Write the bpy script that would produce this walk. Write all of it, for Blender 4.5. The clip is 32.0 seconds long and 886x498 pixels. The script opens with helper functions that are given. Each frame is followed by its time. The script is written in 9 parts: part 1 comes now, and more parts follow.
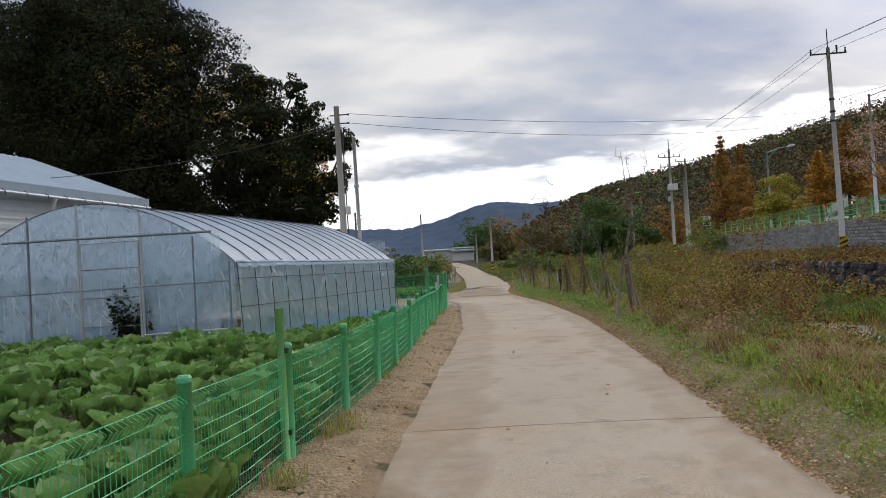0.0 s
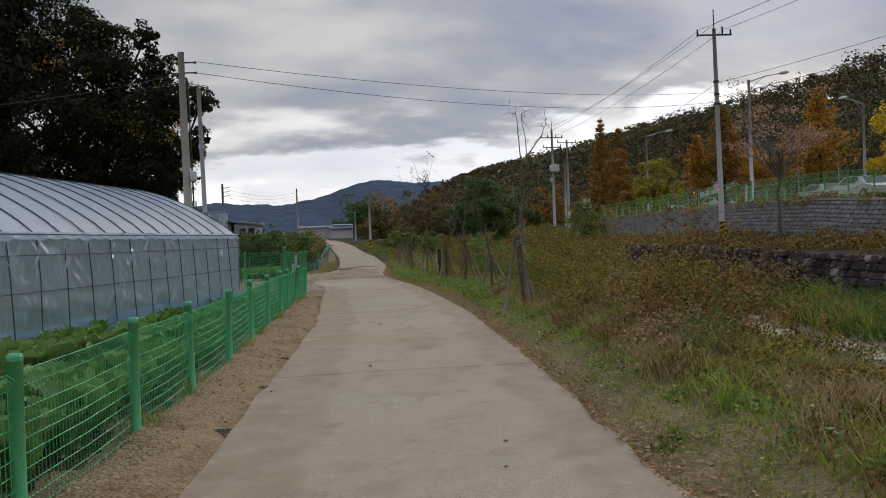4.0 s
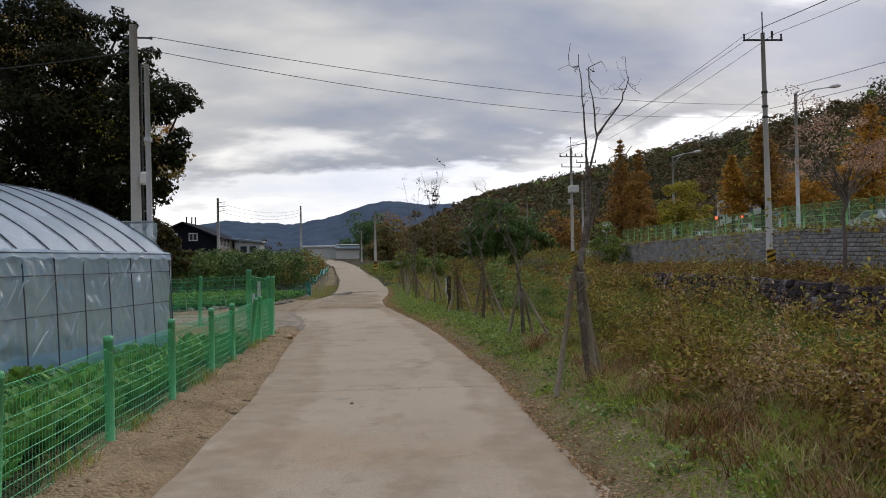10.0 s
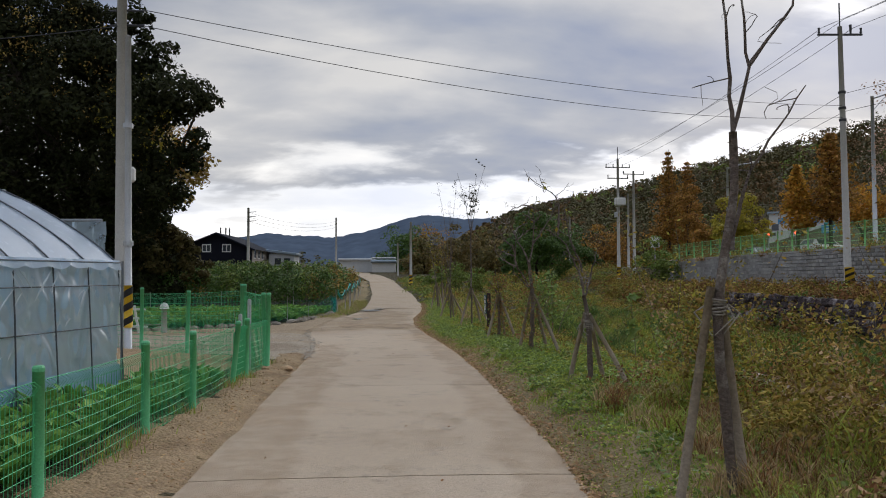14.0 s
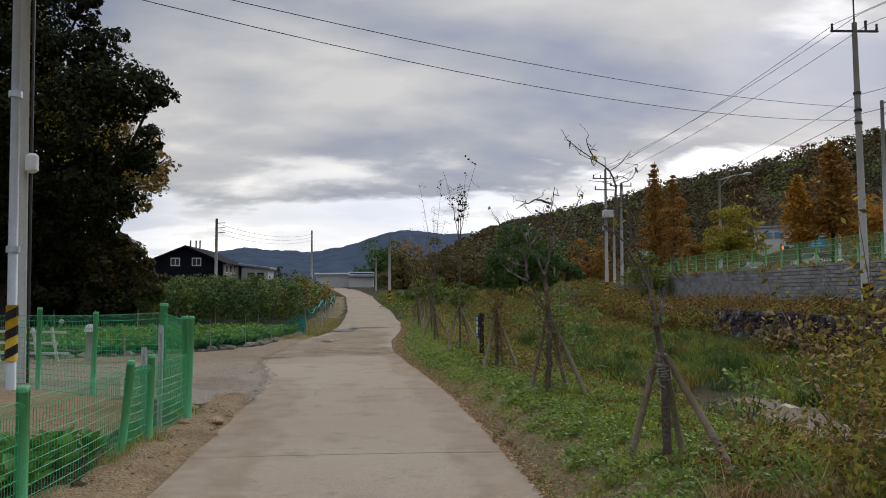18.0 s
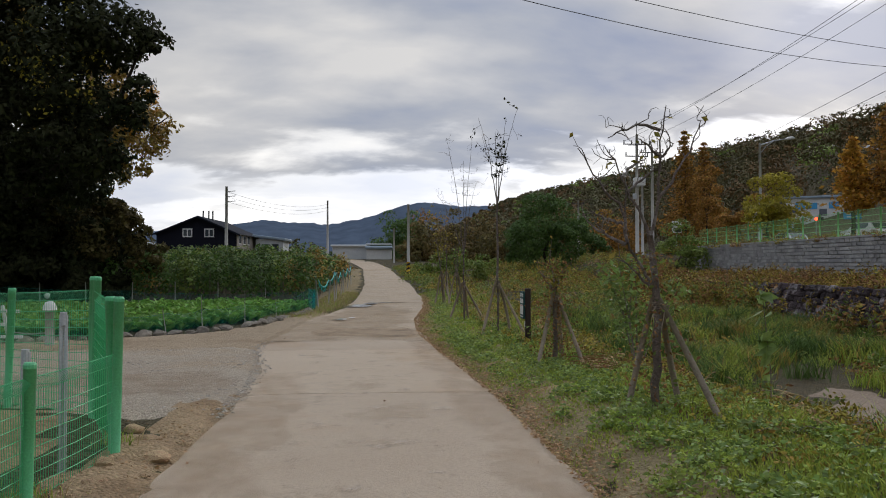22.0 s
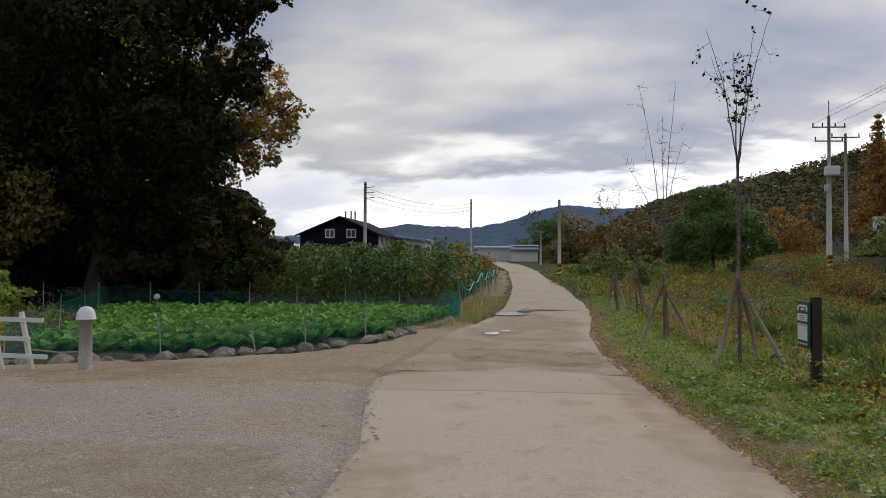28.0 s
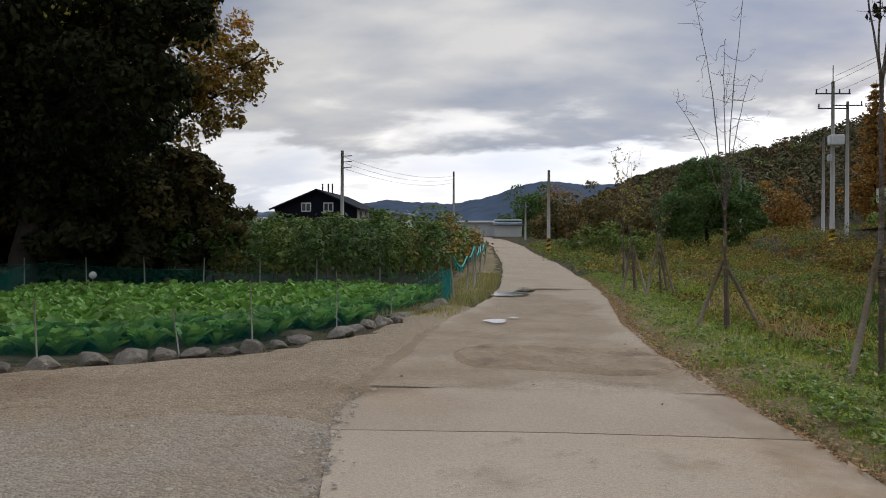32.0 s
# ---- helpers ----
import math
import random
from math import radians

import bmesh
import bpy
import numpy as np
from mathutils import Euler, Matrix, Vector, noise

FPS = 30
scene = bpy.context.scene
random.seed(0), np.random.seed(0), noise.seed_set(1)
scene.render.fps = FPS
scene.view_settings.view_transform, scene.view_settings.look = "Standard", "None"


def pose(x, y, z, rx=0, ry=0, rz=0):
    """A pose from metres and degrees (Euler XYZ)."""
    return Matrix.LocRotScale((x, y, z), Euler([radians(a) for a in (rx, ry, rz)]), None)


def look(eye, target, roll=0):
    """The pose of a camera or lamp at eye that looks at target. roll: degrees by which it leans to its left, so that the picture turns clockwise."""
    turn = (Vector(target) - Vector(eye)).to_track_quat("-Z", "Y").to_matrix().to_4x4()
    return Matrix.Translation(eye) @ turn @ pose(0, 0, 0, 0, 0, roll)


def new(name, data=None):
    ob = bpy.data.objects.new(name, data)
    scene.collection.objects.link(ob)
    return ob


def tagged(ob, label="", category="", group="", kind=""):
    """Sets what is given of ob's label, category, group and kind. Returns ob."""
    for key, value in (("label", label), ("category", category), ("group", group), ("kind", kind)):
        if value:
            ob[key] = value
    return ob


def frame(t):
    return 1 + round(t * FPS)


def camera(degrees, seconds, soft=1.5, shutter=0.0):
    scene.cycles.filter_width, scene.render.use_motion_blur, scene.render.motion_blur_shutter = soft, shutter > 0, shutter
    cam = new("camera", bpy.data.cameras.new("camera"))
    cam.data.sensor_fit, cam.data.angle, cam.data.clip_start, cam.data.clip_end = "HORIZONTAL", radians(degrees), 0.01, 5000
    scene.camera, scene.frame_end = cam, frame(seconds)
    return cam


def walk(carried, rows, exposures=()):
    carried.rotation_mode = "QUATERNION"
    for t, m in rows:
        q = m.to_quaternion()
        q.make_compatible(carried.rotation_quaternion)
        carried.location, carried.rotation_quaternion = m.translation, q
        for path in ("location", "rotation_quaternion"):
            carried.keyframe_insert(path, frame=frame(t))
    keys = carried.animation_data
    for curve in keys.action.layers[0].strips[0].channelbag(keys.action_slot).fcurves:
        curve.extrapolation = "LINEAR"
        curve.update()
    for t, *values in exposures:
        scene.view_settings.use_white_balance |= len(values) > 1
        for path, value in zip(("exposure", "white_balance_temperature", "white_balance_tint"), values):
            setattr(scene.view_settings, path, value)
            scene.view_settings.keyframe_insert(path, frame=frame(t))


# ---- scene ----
cam = camera(60.1, 32.0, soft=1.0)
PATH = [
    (0.0, (1.508, 1.164, 1.545, 91.35, 3.22, 3.13)),
    (0.5, (1.546, 1.602, 1.568, 91.12, 3.08, -2.26)),
    (1.0, (1.604, 2.066, 1.559, 91.11, 2.86, -5.42)),
    (1.5, (1.666, 2.533, 1.545, 91.09, 2.76, -8.08)),
    (2.0, (1.742, 3.018, 1.525, 90.91, 2.71, -8.65)),
    (2.5, (1.808, 3.490, 1.498, 90.64, 2.68, -8.59)),
    (3.0, (1.859, 3.950, 1.481, 90.31, 2.72, -8.11)),
    (3.5, (1.893, 4.400, 1.504, 89.06, 2.63, -6.33)),
    (5.5, (1.954, 6.151, 1.674, 93.66, 1.94, -5.19)),
    (6.0, (1.950, 6.582, 1.702, 95.87, 1.86, -5.04)),
    (6.5, (1.942, 7.007, 1.703, 96.23, 1.81, -4.95)),
    (7.0, (1.986, 7.466, 1.665, 95.68, 1.60, -5.09)),
    (7.5, (2.039, 7.939, 1.626, 92.95, 1.53, -5.88)),
    (8.0, (2.128, 8.409, 1.613, 91.95, 1.40, -5.76)),
    (8.5, (2.198, 8.884, 1.595, 91.45, 1.18, -5.10)),
    (9.0, (2.288, 9.363, 1.579, 91.12, 1.01, -5.17)),
    (9.5, (2.369, 9.822, 1.603, 91.01, 0.90, -5.10)),
    (10.0, (2.410, 10.262, 1.625, 91.01, 0.91, -5.03)),
    (10.5, (2.457, 10.679, 1.627, 90.89, 0.83, -4.14)),
    (11.0, (2.466, 11.112, 1.627, 91.45, 0.68, -3.98)),
    (11.5, (2.500, 11.545, 1.615, 92.59, 0.42, -3.17)),
    (12.0, (2.513, 11.989, 1.596, 92.51, 0.26, -2.32)),
    (12.5, (2.543, 12.447, 1.602, 91.90, 0.17, -2.38)),
    (13.0, (2.600, 12.918, 1.606, 91.49, 0.14, -2.17)),
    (13.5, (2.655, 13.359, 1.618, 91.50, 0.12, -2.24)),
    (14.0, (2.716, 13.803, 1.640, 92.12, 0.19, -2.16)),
    (14.5, (2.731, 14.243, 1.660, 92.88, 0.18, -2.69)),
    (15.0, (2.755, 14.706, 1.677, 93.73, 0.09, -4.03)),
    (15.5, (2.731, 15.189, 1.671, 93.59, 0.10, -4.25)),
    (17.5, (2.710, 17.003, 1.687, 93.07, 0.19, -3.84)),
    (18.0, (2.731, 17.434, 1.677, 93.24, 0.12, -3.73)),
    (18.5, (2.782, 17.876, 1.660, 93.02, 0.04, -3.83)),
    (19.0, (2.806, 18.334, 1.636, 92.40, 0.14, -3.73)),
    (19.5, (2.790, 18.772, 1.653, 92.20, 0.41, -3.38)),
    (20.0, (2.781, 19.214, 1.668, 92.15, 0.39, -2.76)),
    (20.5, (2.703, 19.629, 1.662, 92.15, 0.30, -0.95)),
    (21.0, (2.658, 20.094, 1.655, 92.06, 0.19, -0.98)),
    (21.5, (2.597, 20.536, 1.642, 91.52, 0.12, -1.42)),
    (22.0, (2.571, 21.014, 1.642, 91.19, 0.04, -2.45)),
    (22.5, (2.537, 21.494, 1.629, 91.92, 0.01, -2.39)),
    (23.0, (2.505, 21.978, 1.607, 92.26, -0.00, -3.38)),
    (23.5, (2.507, 22.451, 1.602, 92.12, -0.10, -3.23)),
    (24.0, (2.494, 22.953, 1.594, 91.92, -0.09, -4.09)),
    (24.5, (2.486, 23.451, 1.566, 91.29, -0.20, -5.69)),
    (25.0, (2.434, 23.915, 1.553, 90.81, -0.11, -5.76)),
    (25.5, (2.388, 24.369, 1.529, 89.81, -0.13, -5.04)),
    (26.0, (2.323, 24.806, 1.527, 89.44, -0.15, -1.97)),
    (26.5, (2.241, 25.247, 1.526, 89.85, 0.03, 3.01)),
    (28.5, (1.771, 27.145, 1.478, 91.76, -0.29, 8.24)),
    (29.0, (1.666, 27.607, 1.467, 92.04, -0.31, 5.60)),
    (29.5, (1.555, 28.049, 1.424, 92.36, -0.29, 3.72)),
    (30.0, (1.470, 28.488, 1.422, 92.19, -0.32, 2.24)),
    (30.5, (1.384, 28.930, 1.399, 92.05, -0.39, 2.35)),
    (31.0, (1.311, 29.381, 1.405, 91.61, -0.40, 1.74)),
    (31.5, (1.247, 29.824, 1.368, 90.37, -0.38, 1.65)),
    (32.0, (1.137, 30.246, 1.391, 89.64, -0.20, 6.63)),
]
EXPOSURES = [(0, 0.30), (1, 0.09), (2, -0.07), (3, -0.15), (5, -0.22), (6, -0.27), (7, -0.31), (8, -0.25), (9, -0.14), (10, -0.05), (11, -0.02), (13, 0.03), (15, 0.03), (18, -0.08), (19, -0.1), (21, 0.02), (25, -0.04), (28, 0.05), (32, 0.03)]
walk(cam, [(t, pose(*p)) for t, p in PATH], exposures=EXPOSURES)

# ---- world, sun, exposure ----
SUN_AZ, SUN_EL, ZENITH = 29.5, 17.0, 2.65
world = bpy.data.worlds.new("sky")
scene.world = world
world.use_nodes = True


def build_sky():
    nt = world.node_tree
    nd, lk = nt.nodes, nt.links
    nd.clear()
    out = nd.new("ShaderNodeOutputWorld")
    bg = nd.new("ShaderNodeBackground")
    sky = nd.new("ShaderNodeTexSky")
    sky.sky_type = "NISHITA"
    sky.sun_disc = False
    sky.sun_elevation = radians(SUN_EL)
    sky.sun_rotation = radians(SUN_AZ)
    sky.dust_density = 3.0
    tc = nd.new("ShaderNodeTexCoord")
    sep = nd.new("ShaderNodeSeparateXYZ")
    lk.new(tc.outputs["Generated"], sep.inputs[0])

    def math_node(op, a, b=None, c=None):
        m = nd.new("ShaderNodeMath")
        m.operation = op
        for i, v in enumerate((a, b, c)):
            if v is None:
                continue
            if isinstance(v, (int, float)):
                m.inputs[i].default_value = v
            else:
                lk.new(v, m.inputs[i])
        return m.outputs[0]

    # the cloud deck: a flat layer, seen in perspective
    up = math_node("MAXIMUM", sep.outputs[2], 0.0)
    den = math_node("ADD", up, 0.30)
    px = math_node("DIVIDE", sep.outputs[0], den)
    py = math_node("DIVIDE", sep.outputs[1], den)
    comb = nd.new("ShaderNodeCombineXYZ")
    lk.new(px, comb.inputs[0])
    lk.new(py, comb.inputs[1])
    def cloud_noise(scale, sx, sy, ox, oy, detail, rough, warp):
        m = nd.new("ShaderNodeMapping")
        m.inputs["Location"].default_value = (ox, oy, 0.0)
        m.inputs["Rotation"].default_value = (0, 0, radians(-18))
        m.inputs["Scale"].default_value = (sx, sy, 1.0)
        lk.new(comb.outputs[0], m.inputs[0])
        n = nd.new("ShaderNodeTexNoise")
        n.inputs["Scale"].default_value = scale
        n.inputs["Detail"].default_value = detail
        n.inputs["Roughness"].default_value = rough
        n.inputs["Distortion"].default_value = warp
        lk.new(m.outputs[0], n.inputs["Vector"])
        return n.outputs["Fac"]

    broad = cloud_noise(0.95, 0.8, 1.5, 3.1, 1.7, 4.0, 0.5, 0.1)
    fine = cloud_noise(2.6, 0.8, 1.25, 7.3, 2.2, 7.0, 0.52, 0.15)
    cloud = math_node("ADD", math_node("MULTIPLY", broad, 0.62), math_node("MULTIPLY", fine, 0.38))
    ramp = nd.new("ShaderNodeValToRGB")
    els = ramp.color_ramp.elements
    els[0].position, els[0].color = 0.41, (0.345, 0.42, 0.61, 1)
    els[1].position, els[1].color = 0.615, (0.95, 0.94, 0.94, 1)
    mid = els.new(0.50)
    mid.color = (0.565, 0.605, 0.70, 1)
    lk.new(cloud, ramp.inputs[0])
    # the deck breaks open above the horizon: a bright band with a torn upper edge
    low = nd.new("ShaderNodeMapRange")
    low.interpolation_type = "SMOOTHSTEP"
    low.inputs["From Min"].default_value = 0.125
    low.inputs["From Max"].default_value = 0.098
    sd = Vector((math.sin(radians(SUN_AZ)) * math.cos(radians(SUN_EL)), math.cos(radians(SUN_AZ)) * math.cos(radians(SUN_EL)), math.sin(radians(SUN_EL))))
    dot = nd.new("ShaderNodeVectorMath")
    dot.operation = "DOT_PRODUCT"
    nrm = nd.new("ShaderNodeVectorMath")
    nrm.operation = "NORMALIZE"
    lk.new(tc.outputs["Generated"], nrm.inputs[0])
    lk.new(nrm.outputs[0], dot.inputs[0])
    dot.inputs[1].default_value = sd
    # the torn edge climbs towards the sun
    climb = nd.new("ShaderNodeMapRange")
    climb.interpolation_type = "SMOOTHSTEP"
    climb.inputs["From Min"].default_value, climb.inputs["From Max"].default_value = 0.90, 0.985
    climb.inputs["To Min"].default_value, climb.inputs["To Max"].default_value = 0.0, 0.05
    lk.new(dot.outputs["Value"], climb.inputs["Value"])
    elw = math_node("MULTIPLY_ADD", math_node("SUBTRACT", fine, 0.5), 0.24, sep.outputs[2])
    lk.new(math_node("SUBTRACT", elw, climb.outputs[0]), low.inputs["Value"])
    near = nd.new("ShaderNodeMapRange")
    near.interpolation_type = "SMOOTHSTEP"
    near.inputs["From Min"].default_value = 0.988
    near.inputs["From Max"].default_value = 1.0
    lk.new(dot.outputs["Value"], near.inputs["Value"])
    # a torn hole in the deck round the sun
    hole = nd.new("ShaderNodeMapRange")
    hole.interpolation_type = "SMOOTHSTEP"
    hole.inputs["From Min"].default_value, hole.inputs["From Max"].default_value = 0.9982, 1.0003
    lk.new(math_node("MULTIPLY_ADD", math_node("SUBTRACT", fine, 0.5), 0.012, dot.outputs["Value"]), hole.inputs["Value"])
    wide = nd.new("ShaderNodeMapRange")
    wide.inputs["From Min"].default_value = 0.2
    wide.inputs["From Max"].default_value = 1.0
    lk.new(dot.outputs["Value"], wide.inputs["Value"])
    g1 = math_node("ADD", math_node("MULTIPLY", near.outputs[0], 0.22), math_node("MULTIPLY", hole.outputs[0], 0.72))
    g2 = math_node("MULTIPLY", low.outputs[0], math_node("MULTIPLY_ADD", wide.outputs[0], 0.80, 0.25))
    # paler tears in the deck a little higher up
    tear = nd.new("ShaderNodeMapRange")
    tear.interpolation_type = "SMOOTHSTEP"
    tear.inputs["From Min"].default_value, tear.inputs["From Max"].default_value = 0.50, 0.66
    lk.new(fine, tear.inputs["Value"])
    belt = nd.new("ShaderNodeMapRange")
    belt.interpolation_type = "SMOOTHSTEP"
    belt.inputs["From Min"].default_value, belt.inputs["From Max"].default_value = 0.25, 0.15
    lk.new(sep.outputs[2], belt.inputs["Value"])
    g3 = math_node("MULTIPLY", math_node("MULTIPLY", tear.outputs[0], belt.outputs[0]), 0.55)
    glow = math_node("ADD", math_node("ADD", g1, g2), g3)
    mix = nd.new("ShaderNodeMixRGB")
    mix.blend_type = "ADD"
    mix.inputs[2].default_value = (0.92, 0.90, 0.86, 1)
    lk.new(glow, mix.inputs[0])
    lk.new(ramp.outputs[0], mix.inputs[1])
    tint = nd.new("ShaderNodeMixRGB")
    tint.blend_type = "ADD"
    tint.inputs[0].default_value = 0.003
    lk.new(mix.outputs[0], tint.inputs[1])
    lk.new(sky.outputs[0], tint.inputs[2])
    # an overcast sky is brightest overhead
    top = nd.new("ShaderNodeMapRange")
    top.inputs["From Min"].default_value, top.inputs["From Max"].default_value = 0.38, 0.95
    top.inputs["To Min"].default_value, top.inputs["To Max"].default_value = 1.0, ZENITH
    lk.new(sep.outputs[2], top.inputs["Value"])
    lift = nd.new("ShaderNodeVectorMath")
    lift.operation = "SCALE"
    lk.new(tint.outputs[0], lift.inputs[0])
    side = nd.new("ShaderNodeMapRange")
    side.inputs["From Min"].default_value, side.inputs["From Max"].default_value = 0.3, 1.0
    side.inputs["To Min"].default_value, side.inputs["To Max"].default_value = 0.75, 1.11
    lk.new(dot.outputs["Value"], side.inputs["Value"])
    lk.new(math_node("MULTIPLY", top.outputs[0], side.outputs[0]), lift.inputs["Scale"])
    lk.new(lift.outputs[0], bg.inputs[0])
    bg.inputs[1].default_value = 0.68
    lk.new(bg.outputs[0], out.inputs[0])


build_sky()
sun = new("sun", bpy.data.lights.new("sun", "SUN"))
sun.data.energy, sun.data.angle, sun.data.color = 0.7, radians(25), (1.0, 0.96, 0.91)
sun.matrix_basis = look((0, 0, 0), (-math.sin(radians(SUN_AZ)), -math.cos(radians(SUN_AZ)), -math.tan(radians(SUN_EL + 10))))

# ---- materials ----
def mat(name, c1, c2=None, scale=4.0, rough=0.8, bump=0.3, bscale=40.0, metal=0.0, spec=0.3, c3=None, island=0.0, sheen=0.0, dist=0.02, trans=0.0, rnd=0.0, contrast=0.22, speck=0.0, sscale=60.0):
    """A surface of two colours mixed by large noise, a third in patches, with fine grain and relief."""
    m = bpy.data.materials.new(name)
    m.use_nodes = True
    nt = m.node_tree
    nd, lk = nt.nodes, nt.links
    p = nd["Principled BSDF"]
    c2 = c2 or tuple(v * 0.8 for v in c1)
    tc = nd.new("ShaderNodeTexCoord")
    n1 = nd.new("ShaderNodeTexNoise")
    n1.inputs["Scale"].default_value = scale
    n1.inputs["Detail"].default_value = 5.0
    n1.inputs["Roughness"].default_value = 0.6
    lk.new(tc.outputs["Object"], n1.inputs["Vector"])
    n2 = nd.new("ShaderNodeTexNoise")
    n2.inputs["Scale"].default_value = bscale
    n2.inputs["Detail"].default_value = 4.0
    lk.new(tc.outputs["Object"], n2.inputs["Vector"])
    r1 = nd.new("ShaderNodeValToRGB")
    r1.color_ramp.elements[0].position, r1.color_ramp.elements[1].position = 0.5 - contrast, 0.5 + contrast
    r1.color_ramp.elements[0].color, r1.color_ramp.elements[1].color = (*c1, 1), (*c2, 1)
    lk.new(n1.outputs["Fac"], r1.inputs[0])
    col = r1.outputs[0]
    if c3:
        n3 = nd.new("ShaderNodeTexNoise")
        n3.inputs["Scale"].default_value = scale * 0.37
        n3.inputs["Detail"].default_value = 7.0
        n3.inputs["Roughness"].default_value = 0.7
        lk.new(tc.outputs["Object"], n3.inputs["Vector"])
        r3 = nd.new("ShaderNodeValToRGB")
        r3.color_ramp.elements[0].position, r3.color_ramp.elements[1].position = 0.52, 0.68
        lk.new(n3.outputs["Fac"], r3.inputs[0])
        mx = nd.new("ShaderNodeMixRGB")
        mx.inputs[2].default_value = (*c3, 1)
        lk.new(r3.outputs[0], mx.inputs[0])
        lk.new(col, mx.inputs[1])
        col = mx.outputs[0]
    if island or rnd:
        hsv = nd.new("ShaderNodeHueSaturation")
        if island:
            src = nd.new("ShaderNodeNewGeometry").outputs["Random Per Island"]
        else:
            src = nd.new("ShaderNodeObjectInfo").outputs["Random"]
        mr = nd.new("ShaderNodeMapRange")
        amount = island or rnd
        mr.inputs["To Min"].default_value, mr.inputs["To Max"].default_value = 1 - amount, 1 + amount
        lk.new(src, mr.inputs["Value"])
        lk.new(mr.outputs[0], hsv.inputs["Value"])
        hr = nd.new("ShaderNodeMapRange")
        hr.inputs["To Min"].default_value, hr.inputs["To Max"].default_value = 0.5 + 0.025 * amount, 0.5 - 0.03 * amount
        mu = nd.new("ShaderNodeMath")
        mu.operation = "FRACT"
        mm = nd.new("ShaderNodeMath")
        mm.operation = "MULTIPLY"
        mm.inputs[1].default_value = 7.31
        lk.new(src, mm.inputs[0])
        lk.new(mm.outputs[0], mu.inputs[0])
        lk.new(mu.outputs[0], hr.inputs["Value"])
        lk.new(hr.outputs[0], hsv.inputs["Hue"])
        lk.new(col, hsv.inputs["Color"])
        col = hsv.outputs[0]
    gr = nd.new("ShaderNodeMixRGB")
    gr.blend_type = "OVERLAY"
    gr.inputs[0].default_value = 0.35
    lk.new(col, gr.inputs[1])
    lk.new(n2.outputs["Fac"], gr.inputs[2])
    height = n2.outputs["Fac"]
    if speck:
        # grains and small stones of differing tone
        vo = nd.new("ShaderNodeTexVoronoi")
        vo.inputs["Scale"].default_value = sscale
        lk.new(tc.outputs["Object"], vo.inputs["Vector"])
        sc = nd.new("ShaderNodeSeparateColor")
        lk.new(vo.outputs["Color"], sc.inputs[0])
        g2 = nd.new("ShaderNodeMixRGB")
        g2.blend_type = "OVERLAY"
        g2.inputs[0].default_value = speck
        lk.new(gr.outputs[0], g2.inputs[1])
        lk.new(sc.outputs[0], g2.inputs[2])
        gr = g2
        ad = nd.new("ShaderNodeMath")
        ad.operation = "SUBTRACT"
        lk.new(n2.outputs["Fac"], ad.inputs[0])
        lk.new(vo.outputs["Distance"], ad.inputs[1])
        height = ad.outputs[0]
    lk.new(gr.outputs[0], p.inputs["Base Color"])
    rr = nd.new("ShaderNodeMapRange")
    rr.inputs["To Min"].default_value, rr.inputs["To Max"].default_value = max(rough - 0.12, 0.02), min(rough + 0.1, 1)
    lk.new(n1.outputs["Fac"], rr.inputs["Value"])
    lk.new(rr.outputs[0], p.inputs["Roughness"])
    p.inputs["Metallic"].default_value = metal
    p.inputs["Specular IOR Level"].default_value = spec
    if bump:
        b = nd.new("ShaderNodeBump")
        b.inputs["Strength"].default_value = bump
        b.inputs["Distance"].default_value = dist
        lk.new(height, b.inputs["Height"])
        lk.new(b.outputs[0], p.inputs["Normal"])
    if trans:
        o = nd["Material Output"]
        t = nd.new("ShaderNodeBsdfTranslucent")
        lk.new(gr.outputs[0], t.inputs[0])
        ms = nd.new("ShaderNodeMixShader")
        ms.inputs[0].default_value = trans
        lk.new(p.outputs[0], ms.inputs[1])
        lk.new(t.outputs[0], ms.inputs[2])
        lk.new(ms.outputs[0], o.inputs[0])
    return m


